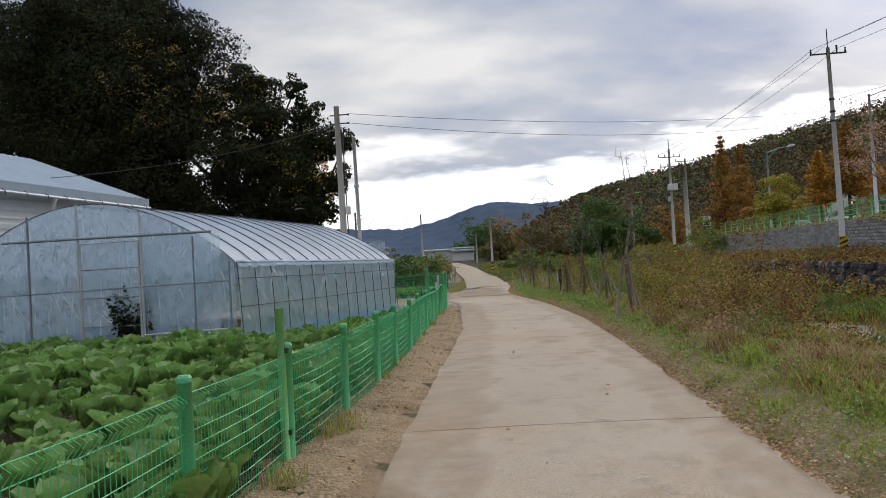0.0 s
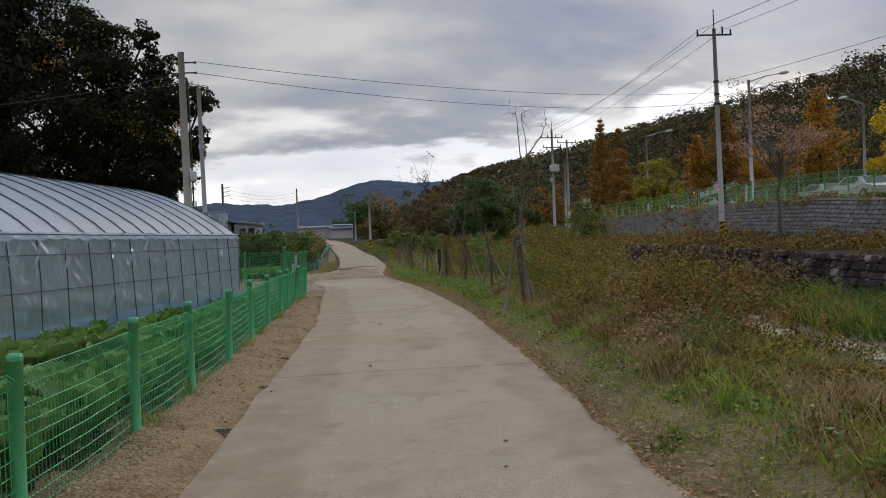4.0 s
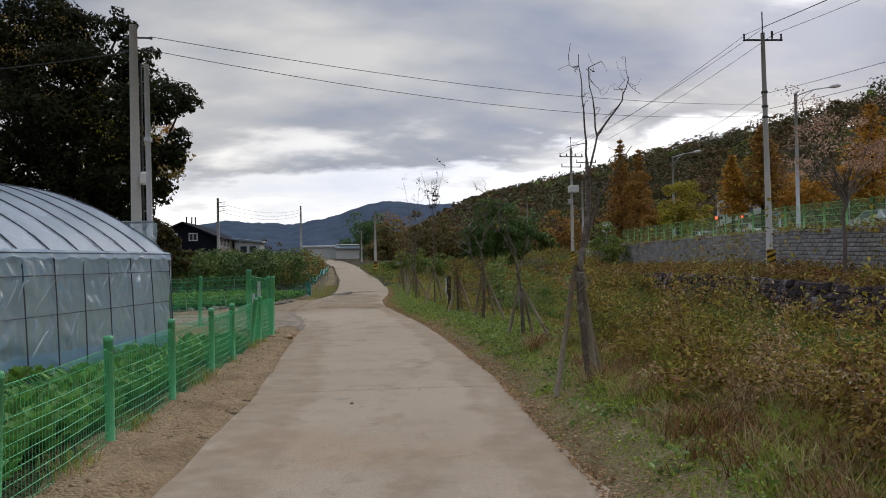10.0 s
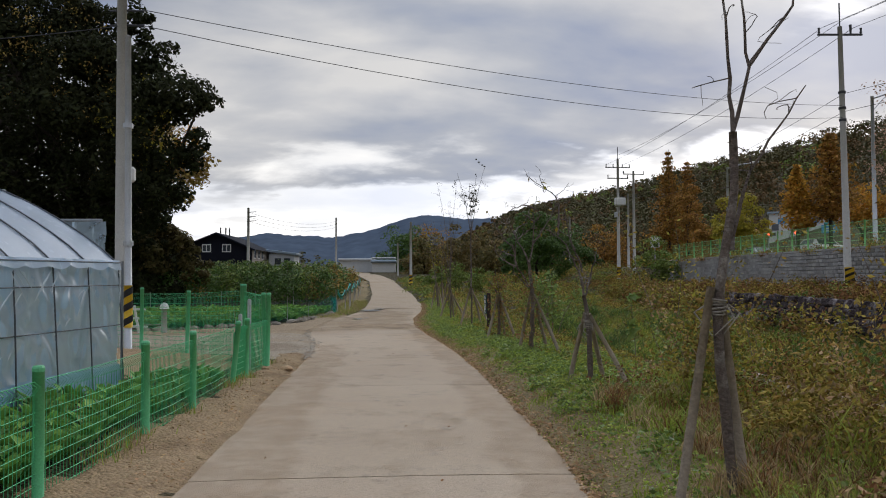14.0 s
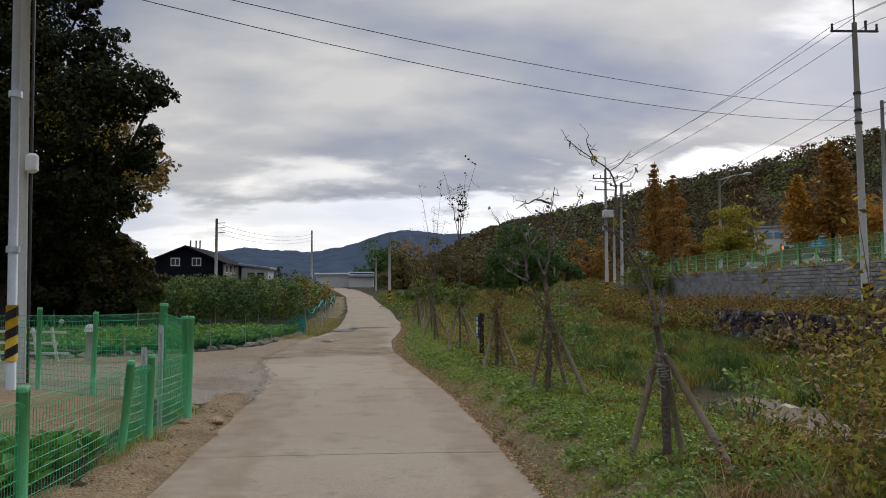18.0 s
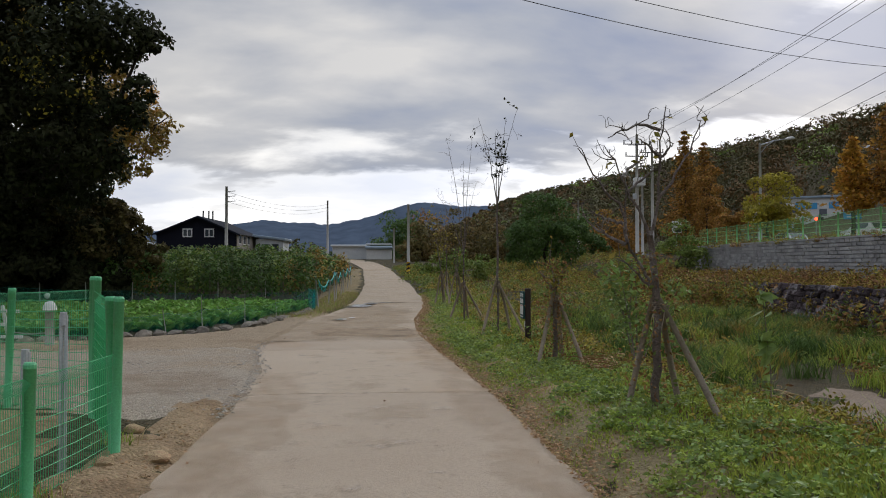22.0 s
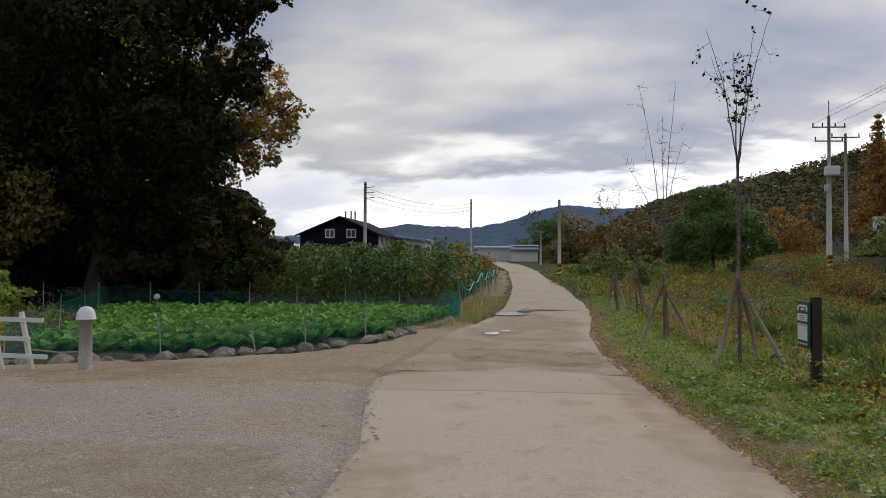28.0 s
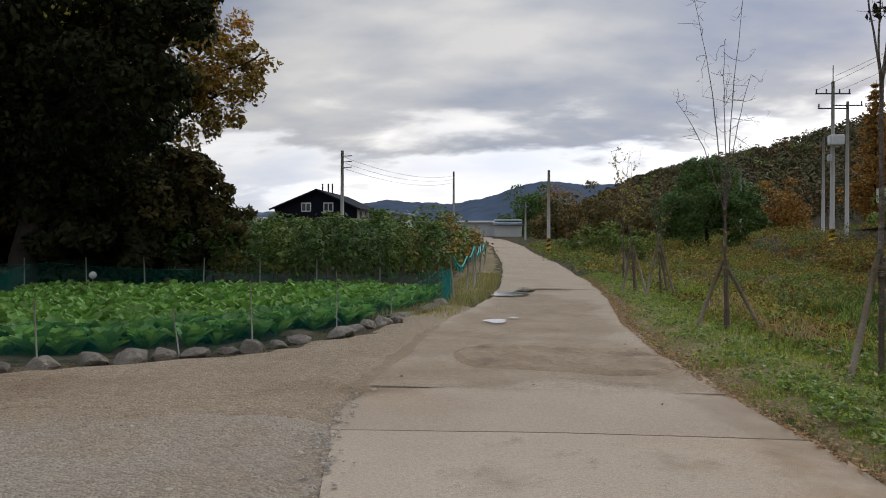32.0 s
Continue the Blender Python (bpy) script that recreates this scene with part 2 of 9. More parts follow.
def film_mat(name, tint, clear, gloss_rough=0.25, scale=3.0):
    """Thin plastic film: partly clear, partly milky, with a gloss."""
    m = bpy.data.materials.new(name)
    m.use_nodes = True
    nt = m.node_tree
    nd, lk = nt.nodes, nt.links
    nd.clear()
    out = nd.new("ShaderNodeOutputMaterial")
    tc = nd.new("ShaderNodeTexCoord")
    n = nd.new("ShaderNodeTexNoise")
    n.inputs["Scale"].default_value = scale
    n.inputs["Detail"].default_value = 6.0
    n.inputs["Distortion"].default_value = 1.2
    lk.new(tc.outputs["Object"], n.inputs["Vector"])
    dif = nd.new("ShaderNodeBsdfDiffuse")
    dif.inputs[0].default_value = (*tint, 1)
    tl = nd.new("ShaderNodeBsdfTranslucent")
    tl.inputs[0].default_value = (*tint, 1)
    tp = nd.new("ShaderNodeBsdfTransparent")
    gl = nd.new("ShaderNodeBsdfGlossy")
    gl.inputs["Roughness"].default_value = gloss_rough
    bp = nd.new("ShaderNodeBump")
    bp.inputs["Strength"].default_value = 0.3
    bp.inputs["Distance"].default_value = 0.02
    lk.new(n.outputs["Fac"], bp.inputs["Height"])
    for s in (dif, gl):
        lk.new(bp.outputs[0], s.inputs["Normal"])
    a = nd.new("ShaderNodeMixShader")
    a.inputs[0].default_value = 0.45
    lk.new(dif.outputs[0], a.inputs[1])
    lk.new(tl.outputs[0], a.inputs[2])
    b = nd.new("ShaderNodeMixShader")
    mr = nd.new("ShaderNodeMapRange")
    mr.inputs["To Min"].default_value, mr.inputs["To Max"].default_value = clear * 0.5, min(clear * 1.5, 0.95)
    lk.new(n.outputs["Fac"], mr.inputs["Value"])
    # creases: whiter streaks that paint in the gleam on the pulled film
    mp = nd.new("ShaderNodeMapping")
    mp.inputs["Rotation"].default_value = (0.55, 0.6, 0.0)
    mp.inputs["Scale"].default_value = (9.0, 9.0, 0.9)
    lk.new(tc.outputs["Object"], mp.inputs[0])
    cr = nd.new("ShaderNodeTexNoise")
    cr.inputs["Scale"].default_value = 1.0
    cr.inputs["Detail"].default_value = 3.0
    cr.inputs["Distortion"].default_value = 0.4
    lk.new(mp.outputs[0], cr.inputs["Vector"])
    cm = nd.new("ShaderNodeMapRange")
    cm.interpolation_type = "SMOOTHSTEP"
    cm.inputs["From Min"].default_value, cm.inputs["From Max"].default_value = 0.58, 0.70
    cm.inputs["To Min"].default_value, cm.inputs["To Max"].default_value = 1.0, 0.05
    lk.new(cr.outputs["Fac"], cm.inputs["Value"])
    cl = nd.new("ShaderNodeMath")
    cl.operation = "MULTIPLY"
    lk.new(mr.outputs[0], cl.inputs[0])
    lk.new(cm.outputs[0], cl.inputs[1])
    lk.new(cl.outputs[0], b.inputs[0])
    lk.new(a.outputs[0], b.inputs[1])
    lk.new(tp.outputs[0], b.inputs[2])
    c = nd.new("ShaderNodeMixShader")
    fr = nd.new("ShaderNodeFresnel")
    fr.inputs["IOR"].default_value = 1.35
    lk.new(bp.outputs[0], fr.inputs["Normal"])
    fm = nd.new("ShaderNodeMath")
    fm.operation = "MULTIPLY"
    fm.inputs[1].default_value = 0.4
    lk.new(fr.outputs[0], fm.inputs[0])
    fa = nd.new("ShaderNodeMath")
    fa.operation = "ADD"
    fa.inputs[1].default_value = 0.025
    lk.new(fm.outputs[0], fa.inputs[0])
    lk.new(fa.outputs[0], c.inputs[0])
    lk.new(b.outputs[0], c.inputs[1])
    lk.new(gl.outputs[0], c.inputs[2])
    lk.new(c.outputs[0], out.inputs[0])
    return m


def net_mat(name, tint, clear):
    """Woven plastic net: threads that block part of the view, with fine mesh."""
    m = bpy.data.materials.new(name)
    m.use_nodes = True
    nt = m.node_tree
    nd, lk = nt.nodes, nt.links
    nd.clear()
    out = nd.new("ShaderNodeOutputMaterial")
    tc = nd.new("ShaderNodeTexCoord")
    n = nd.new("ShaderNodeTexNoise")
    n.inputs["Scale"].default_value = 5.0
    n.inputs["Detail"].default_value = 5.0
    lk.new(tc.outputs["Object"], n.inputs["Vector"])
    dif = nd.new("ShaderNodeBsdfDiffuse")
    dif.inputs[0].default_value = (*tint, 1)
    tl = nd.new("ShaderNodeBsdfTranslucent")
    tl.inputs[0].default_value = (*tint, 1)
    tp = nd.new("ShaderNodeBsdfTransparent")
    a = nd.new("ShaderNodeMixShader")
    a.inputs[0].default_value = 0.4
    lk.new(dif.outputs[0], a.inputs[1])
    lk.new(tl.outputs[0], a.inputs[2])
    b = nd.new("ShaderNodeMixShader")
    mr = nd.new("ShaderNodeMapRange")
    mr.inputs["To Min"].default_value, mr.inputs["To Max"].default_value = max(clear - 0.25, 0), min(clear + 0.25, 1)
    lk.new(n.outputs["Fac"], mr.inputs["Value"])
    lk.new(mr.outputs[0], b.inputs[0])
    lk.new(a.outputs[0], b.inputs[1])
    lk.new(tp.outputs[0], b.inputs[2])
    lk.new(b.outputs[0], out.inputs[0])
    return m


def skin_mat(name, c1, c2, scale, lo, hi, most):
    """A broken film of dried earth: noise decides where it covers, and it thins out to its rim."""
    m = mat(name, c1, c2, 3.0, 0.95, 0.6, 30, dist=0.02, speck=0.25, sscale=45)
    nt = m.node_tree
    nd, lk = nt.nodes, nt.links
    tc = nd.new("ShaderNodeTexCoord")
    n = nd.new("ShaderNodeTexNoise")
    n.inputs["Scale"].default_value = scale
    n.inputs["Detail"].default_value = 8.0
    n.inputs["Roughness"].default_value = 0.68
    lk.new(tc.outputs["Object"], n.inputs["Vector"])
    r = nd.new("ShaderNodeMapRange")
    r.interpolation_type = "SMOOTHSTEP"
    r.inputs["From Min"].default_value, r.inputs["From Max"].default_value = lo, hi
    r.inputs["To Max"].default_value = most
    rim = nd.new("ShaderNodeAttribute")
    rim.attribute_name = "rim"
    thin = nd.new("ShaderNodeMath")
    thin.operation = "MULTIPLY_ADD"
    thin.inputs[1].default_value = 0.5
    lk.new(rim.outputs["Fac"], thin.inputs[0])
    lk.new(n.outputs["Fac"], thin.inputs[2])
    lk.new(thin.outputs[0], r.inputs["Value"])
    tp = nd.new("ShaderNodeBsdfTransparent")
    mx = nd.new("ShaderNodeMixShader")
    lk.new(r.outputs[0], mx.inputs[0])
    lk.new(tp.outputs[0], mx.inputs[1])
    lk.new(nd["Principled BSDF"].outputs[0], mx.inputs[2])
    lk.new(mx.outputs[0], nd["Material Output"].inputs[0])
    return m


def lamp_mat(name, colour, strength):
    m = bpy.data.materials.new(name)
    m.use_nodes = True
    p = m.node_tree.nodes["Principled BSDF"]
    p.inputs["Base Color"].default_value = (*colour, 1)
    p.inputs["Emission Color"].default_value = (*colour, 1)
    p.inputs["Emission Strength"].default_value = strength
    return m


M = {
    "concrete": mat("concrete", (0.42, 0.325, 0.23), (0.50, 0.41, 0.305), 0.45, 0.9, 0.3, 55, c3=(0.41, 0.29, 0.18), rnd=0.05, contrast=0.24, speck=0.07, sscale=90),
    "mud_road": mat("mud_road", (0.45, 0.35, 0.245), (0.50, 0.41, 0.30), 0.8, 0.93, 0.6, 25, c3=(0.40, 0.30, 0.195), dist=0.03, speck=0.2, sscale=45),
    "lane_earth": mat("lane_earth", (0.37, 0.28, 0.18), (0.43, 0.335, 0.225), 0.9, 0.95, 0.8, 22, c3=(0.29, 0.205, 0.125), dist=0.04, speck=0.22, sscale=40),
    "mud": mat("mud", (0.30, 0.215, 0.135), (0.40, 0.305, 0.20), 3.0, 0.9, 0.9, 14, c3=(0.18, 0.125, 0.08), dist=0.06),
    "dirt": mat("dirt", (0.41, 0.295, 0.17), (0.33, 0.225, 0.125), 2.2, 0.95, 0.8, 22, c3=(0.23, 0.15, 0.08), dist=0.035, contrast=0.32, speck=0.16, sscale=30),
    "verge": mat("verge", (0.30, 0.225, 0.12), (0.19, 0.16, 0.075), 1.8, 0.95, 0.8, 24, c3=(0.38, 0.27, 0.15), dist=0.03, speck=0.12, sscale=30),
    "gravel": mat("gravel", (0.45, 0.38, 0.29), (0.385, 0.315, 0.235), 0.5, 0.95, 0.9, 45, c3=(0.41, 0.30, 0.185), dist=0.03, speck=0.2, sscale=42),
    "pebble": mat("pebble", (0.48, 0.43, 0.36), (0.38, 0.335, 0.275), 9, 0.85, 0.4, 60, island=0.3),
    "soil": mat("soil", (0.17, 0.12, 0.075), (0.12, 0.085, 0.055), 2.5, 0.95, 0.9, 18, dist=0.06),
    "ground": mat("ground", (0.085, 0.075, 0.036), (0.13, 0.10, 0.052), 0.9, 0.95, 1.0, 9, c3=(0.075, 0.085, 0.032), dist=0.1, speck=0.3, sscale=22),
    "sand": mat("sand", (0.27, 0.20, 0.14), (0.21, 0.155, 0.105), 0.6, 0.9, 0.5, 14, c3=(0.16, 0.12, 0.08), speck=0.2, sscale=30),
    "water": mat("water", (0.20, 0.155, 0.11), (0.16, 0.12, 0.085), 1.0, 0.45, 0.1, 6, spec=0.3),
    "puddle": mat("puddle", (0.10, 0.085, 0.065), (0.08, 0.065, 0.05), 1.0, 0.06, 0.0, 16, spec=1.0, dist=0.02),
    "asphalt": mat("asphalt", (0.06, 0.06, 0.06), (0.05, 0.05, 0.05), 1.0, 0.9, 0.3, 60),
    "fence_green": mat("fence_green", (0.11, 0.47, 0.20), (0.13, 0.52, 0.25), 6, 0.45, 0.05, 80, spec=0.5),
    "wire_green": mat("wire_green", (0.075, 0.47, 0.19), (0.09, 0.52, 0.22), 6, 0.45, 0.0, 80, spec=0.4),
    "fence_far": mat("fence_far", (0.22, 0.52, 0.18), (0.26, 0.56, 0.22), 6, 0.5, 0.0, 80),
    "steel": mat("steel", (0.58, 0.60, 0.62), (0.50, 0.52, 0.54), 3, 0.5, 0.1, 60, metal=0.35),
    "hoop": mat("hoop", (0.20, 0.22, 0.24), (0.28, 0.29, 0.30), 5, 0.5, 0.05, 60, metal=0.4),
    "hoop_dark": mat("hoop_dark", (0.075, 0.085, 0.10), (0.11, 0.12, 0.135), 5, 0.6, 0.05, 60, metal=0.2),
    "pole_concrete": mat("pole_concrete", (0.55, 0.53, 0.49), (0.44, 0.43, 0.40), 1.2, 0.85, 0.25, 50),
    "cable": mat("cable", (0.05, 0.05, 0.055), (0.07, 0.07, 0.07), 3, 0.6, 0.0),
    "iron_dark": mat("iron_dark", (0.05, 0.05, 0.055), (0.08, 0.08, 0.08), 5, 0.5, 0.1, 60, metal=0.5),
    "yellow": mat("yellow", (0.72, 0.46, 0.02), (0.62, 0.40, 0.03), 6, 0.5, 0.05),
    "black": mat("black", (0.018, 0.018, 0.02), (0.03, 0.03, 0.03), 6, 0.55, 0.05),
    "white": mat("white", (0.78, 0.78, 0.76), (0.66, 0.66, 0.63), 4, 0.55, 0.08),
    "weathered": mat("weathered", (0.44, 0.42, 0.38), (0.33, 0.31, 0.28), 5, 0.85, 0.4, 40, c3=(0.24, 0.22, 0.19)),
    "stake": mat("stake", (0.34, 0.285, 0.21), (0.25, 0.20, 0.145), 6, 0.9, 0.6, 40, c3=(0.17, 0.13, 0.09), rnd=0.2),
    "bark": mat("bark", (0.18, 0.14, 0.115), (0.115, 0.09, 0.075), 7, 0.95, 0.9, 45, c3=(0.40, 0.37, 0.33), dist=0.03),
    "bark_dark": mat("bark_dark", (0.06, 0.048, 0.036), (0.04, 0.032, 0.025), 3, 0.95, 0.9, 20, dist=0.05),
    "twig": mat("twig", (0.21, 0.17, 0.14), (0.15, 0.12, 0.10), 8, 0.9, 0.3, 50),
    "cloth": mat("cloth", (0.36, 0.33, 0.28), (0.27, 0.24, 0.20), 12, 0.95, 0.6, 80),
    "block": mat("block", (0.40, 0.395, 0.385), (0.32, 0.315, 0.31), 1.6, 0.92, 0.5, 50, c3=(0.25, 0.24, 0.235), rnd=0.22),
    "block_far": mat("block_far", (0.40, 0.395, 0.385), (0.32, 0.315, 0.31), 1.6, 0.92, 0.5, 50, c3=(0.25, 0.24, 0.235), island=0.22),
    "wall_joint": mat("wall_joint", (0.42, 0.41, 0.40), (0.30, 0.295, 0.285), 2, 0.95, 0.4),
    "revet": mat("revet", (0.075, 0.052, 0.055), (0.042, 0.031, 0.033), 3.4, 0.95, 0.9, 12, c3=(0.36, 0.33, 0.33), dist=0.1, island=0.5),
    "rock": mat("rock", (0.33, 0.285, 0.225), (0.20, 0.175, 0.14), 4, 0.92, 0.8, 24, c3=(0.44, 0.38, 0.30), rnd=0.25, dist=0.03),
    "shed_roof": mat("shed_roof", (0.33, 0.40, 0.46), (0.28, 0.35, 0.41), 1.5, 0.45, 0.05, 40, metal=0.3),
    "shed_wall": mat("shed_wall", (0.62, 0.64, 0.64), (0.54, 0.56, 0.57), 1.5, 0.6, 0.05, 40),
    "house_dark": mat("house_dark", (0.011, 0.012, 0.019), (0.015, 0.016, 0.024), 1.5, 0.9, 0.2, 40, spec=0.08),
    "house_roof": mat("house_roof", (0.014, 0.017, 0.026), (0.02, 0.023, 0.032), 1.5, 0.85, 0.2, 40, spec=0.1),
    "house_side": mat("house_side", (0.34, 0.30, 0.26), (0.28, 0.25, 0.22), 1.0, 0.8, 0.2, 40),
    "glass_dark": mat("glass_dark", (0.05, 0.06, 0.07), (0.06, 0.07, 0.08), 1.0, 0.05, 0.0, spec=0.8),
    "blue_sign": mat("blue_sign", (0.06, 0.32, 0.62), (0.08, 0.38, 0.68), 2, 0.5, 0.0),
    "teal": mat("teal", (0.05, 0.42, 0.38), (0.06, 0.46, 0.42), 2, 0.5, 0.0),
    "red_lamp": lamp_mat("red_lamp", (1.0, 0.08, 0.03), 4.0),
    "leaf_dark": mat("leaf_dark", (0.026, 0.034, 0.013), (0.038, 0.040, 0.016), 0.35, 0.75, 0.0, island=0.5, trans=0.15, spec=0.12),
    "leaf_olive": mat("leaf_olive", (0.38, 0.25, 0.06), (0.28, 0.205, 0.05), 0.4, 0.65, 0.0, island=0.5, trans=0.2),
    "leaf_orange": mat("leaf_orange", (0.55, 0.29, 0.04), (0.45, 0.25, 0.04), 0.6, 0.65, 0.0, island=0.45, trans=0.4),
    "leaf_mixed": mat("leaf_mixed", (0.135, 0.13, 0.04), (0.23, 0.15, 0.05), 0.3, 0.65, 0.0, island=0.5, trans=0.2),
    # leaf_mixed tones about halved: the tree's shade put into the leaf colour
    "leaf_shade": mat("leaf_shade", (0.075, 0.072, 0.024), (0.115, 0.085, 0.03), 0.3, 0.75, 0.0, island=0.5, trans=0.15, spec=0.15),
    "leaf_rust": mat("leaf_rust", (0.38, 0.20, 0.042), (0.30, 0.17, 0.038), 0.4, 0.7, 0.0, island=0.5, trans=0.35),
    "leaf_ginkgo": mat("leaf_ginkgo", (0.78, 0.55, 0.03), (0.66, 0.50, 0.04), 0.5, 0.6, 0.0, island=0.3, trans=0.5),
    "leaf_yellowgreen": mat("leaf_yellowgreen", (0.42, 0.34, 0.035), (0.30, 0.28, 0.035), 0.5, 0.6, 0.0, island=0.4, trans=0.35),
    "leaf_green": mat("leaf_green", (0.145, 0.22, 0.04), (0.21, 0.255, 0.058), 0.6, 0.55, 0.0, island=0.45, trans=0.3),
    "leaf_weed": mat("leaf_weed", (0.25, 0.22, 0.039), (0.40, 0.315, 0.065), 0.5, 0.75, 0.0, island=0.6, trans=0.2, spec=0.15),
    "weed_olive": mat("weed_olive", (0.36, 0.25, 0.058), (0.24, 0.17, 0.045), 0.4, 0.75, 0.0, island=0.6, trans=0.18, spec=0.15),
    "leaf_brown": mat("leaf_brown", (0.32, 0.175, 0.072), (0.20, 0.112, 0.048), 0.5, 0.85, 0.0, island=0.6, trans=0.15, spec=0.12),
    "leaf_dry": mat("leaf_dry", (0.50, 0.34, 0.19), (0.42, 0.27, 0.14), 0.8, 0.85, 0.0, island=0.4, trans=0.2),
    "leaf_cabbage": mat("leaf_cabbage", (0.14, 0.29, 0.055), (0.29, 0.44, 0.14), 7, 0.42, 0.5, 30, island=0.35, trans=0.3, spec=0.45),
    "leaf_rib": mat("leaf_rib", (0.42, 0.52, 0.27), (0.36, 0.46, 0.22), 6, 0.5, 0.0),
    "leaf_radish": mat("leaf_radish", (0.115, 0.285, 0.052), (0.25, 0.42, 0.085), 4, 0.5, 0.4, 30, island=0.4, trans=0.3),
    "grass": mat("grass", (0.27, 0.38, 0.05), (0.37, 0.40, 0.08), 0.7, 0.7, 0.0, island=0.4, trans=0.35),
    "grass_dry": mat("grass_dry", (0.50, 0.38, 0.21), (0.40, 0.29, 0.145), 0.7, 0.8, 0.0, island=0.4, trans=0.3),
    "bloom": mat("bloom", (0.62, 0.41, 0.29), (0.52, 0.34, 0.23), 1.2, 0.8, 0.0, island=0.3, trans=0.2),
    "forest": mat("forest", (0.085, 0.085, 0.033), (0.12, 0.10, 0.04), 0.012, 0.8, 0.0, 0.3, island=0.16),
    "forest_rust": mat("forest_rust", (0.18, 0.105, 0.042), (0.145, 0.095, 0.036), 0.012, 0.8, 0.0, 0.3, island=0.18),
    # distance haze painted into the base colours, palest on the far range
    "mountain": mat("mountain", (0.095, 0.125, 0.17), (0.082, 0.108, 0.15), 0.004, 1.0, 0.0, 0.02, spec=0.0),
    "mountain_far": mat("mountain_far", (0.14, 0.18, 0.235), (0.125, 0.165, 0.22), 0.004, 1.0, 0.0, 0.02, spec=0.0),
    "film": film_mat("film", (0.64, 0.76, 0.89), 0.14, 0.22, 2.5),
    "film_clear": film_mat("film_clear", (0.58, 0.77, 0.90), 0.24, 0.28),
    "film_blue": film_mat("film_blue", (0.34, 0.62, 0.88), 0.12, 0.3),
    # real folds, in film whitened to paint in the gleam along them
    "film_fold": film_mat("film_fold", (0.86, 0.93, 0.98), 0.12, 0.22),
    "net_green": net_mat("net_green", (0.05, 0.32, 0.11), 0.72),
    "net_teal": net_mat("net_teal", (0.02, 0.26, 0.21), 0.93),
    "net_bunch": net_mat("net_bunch", (0.02, 0.26, 0.24), 0.45),
    "cord": mat("cord", (0.02, 0.16, 0.14), (0.03, 0.2, 0.17), 4, 0.7, 0.0),
    "net_far": net_mat("net_far", (0.34, 0.62, 0.26), 0.82),
    "leaf_shrub": mat("leaf_shrub", (0.068, 0.135, 0.028), (0.10, 0.165, 0.038), 0.6, 0.55, 0.0, island=0.45, trans=0.3),
    "dirt_skin": skin_mat("dirt_skin", (0.44, 0.305, 0.18), (0.38, 0.26, 0.15), 2.6, 0.74, 1.3, 0.34),
    "fan_skin": skin_mat("fan_skin", (0.45, 0.31, 0.18), (0.39, 0.265, 0.15), 1.6, 0.55, 1.25, 0.6),
    "mud_skin": skin_mat("mud_skin", (0.50, 0.385, 0.255), (0.43, 0.32, 0.20), 1.1, 0.66, 1.3, 0.55),
    "reed": mat("reed", (0.075, 0.14, 0.028), (0.11, 0.17, 0.04), 0.5, 0.6, 0.0, island=0.5, trans=0.3),
    # soil with the shade under plants put into its dark colour
    "shade_soil": mat("shade_soil", (0.060, 0.046, 0.030), (0.085, 0.062, 0.036), 1.4, 0.95, 0.9, 12, c3=(0.05, 0.052, 0.024), speck=0.25, sscale=26),
    "leaf_broad": mat("leaf_broad", (0.17, 0.27, 0.06), (0.25, 0.32, 0.10), 0.8, 0.5, 0.0, island=0.45, trans=0.3),
    "leaf_clover": mat("leaf_clover", (0.27, 0.40, 0.058), (0.37, 0.41, 0.09), 0.6, 0.6, 0.0, island=0.4, trans=0.3),
    "rock_warm": mat("rock_warm", (0.56, 0.42, 0.23), (0.40, 0.26, 0.155), 6, 0.9, 0.7, 30, c3=(0.38, 0.20, 0.12), rnd=0.2),
    "film_end": film_mat("film_end", (0.62, 0.78, 0.90), 0.66, 0.2),
    "scuff_skin": skin_mat("scuff_skin", (0.56, 0.49, 0.41), (0.50, 0.43, 0.35), 2.2, 1.06, 1.22, 0.4),
    "stain_skin": skin_mat("stain_skin", (0.40, 0.275, 0.165), (0.35, 0.25, 0.15), 0.9, 0.98, 1.30, 0.45),
}

# ---- mesh helpers ----
RNG = np.random.default_rng(7)


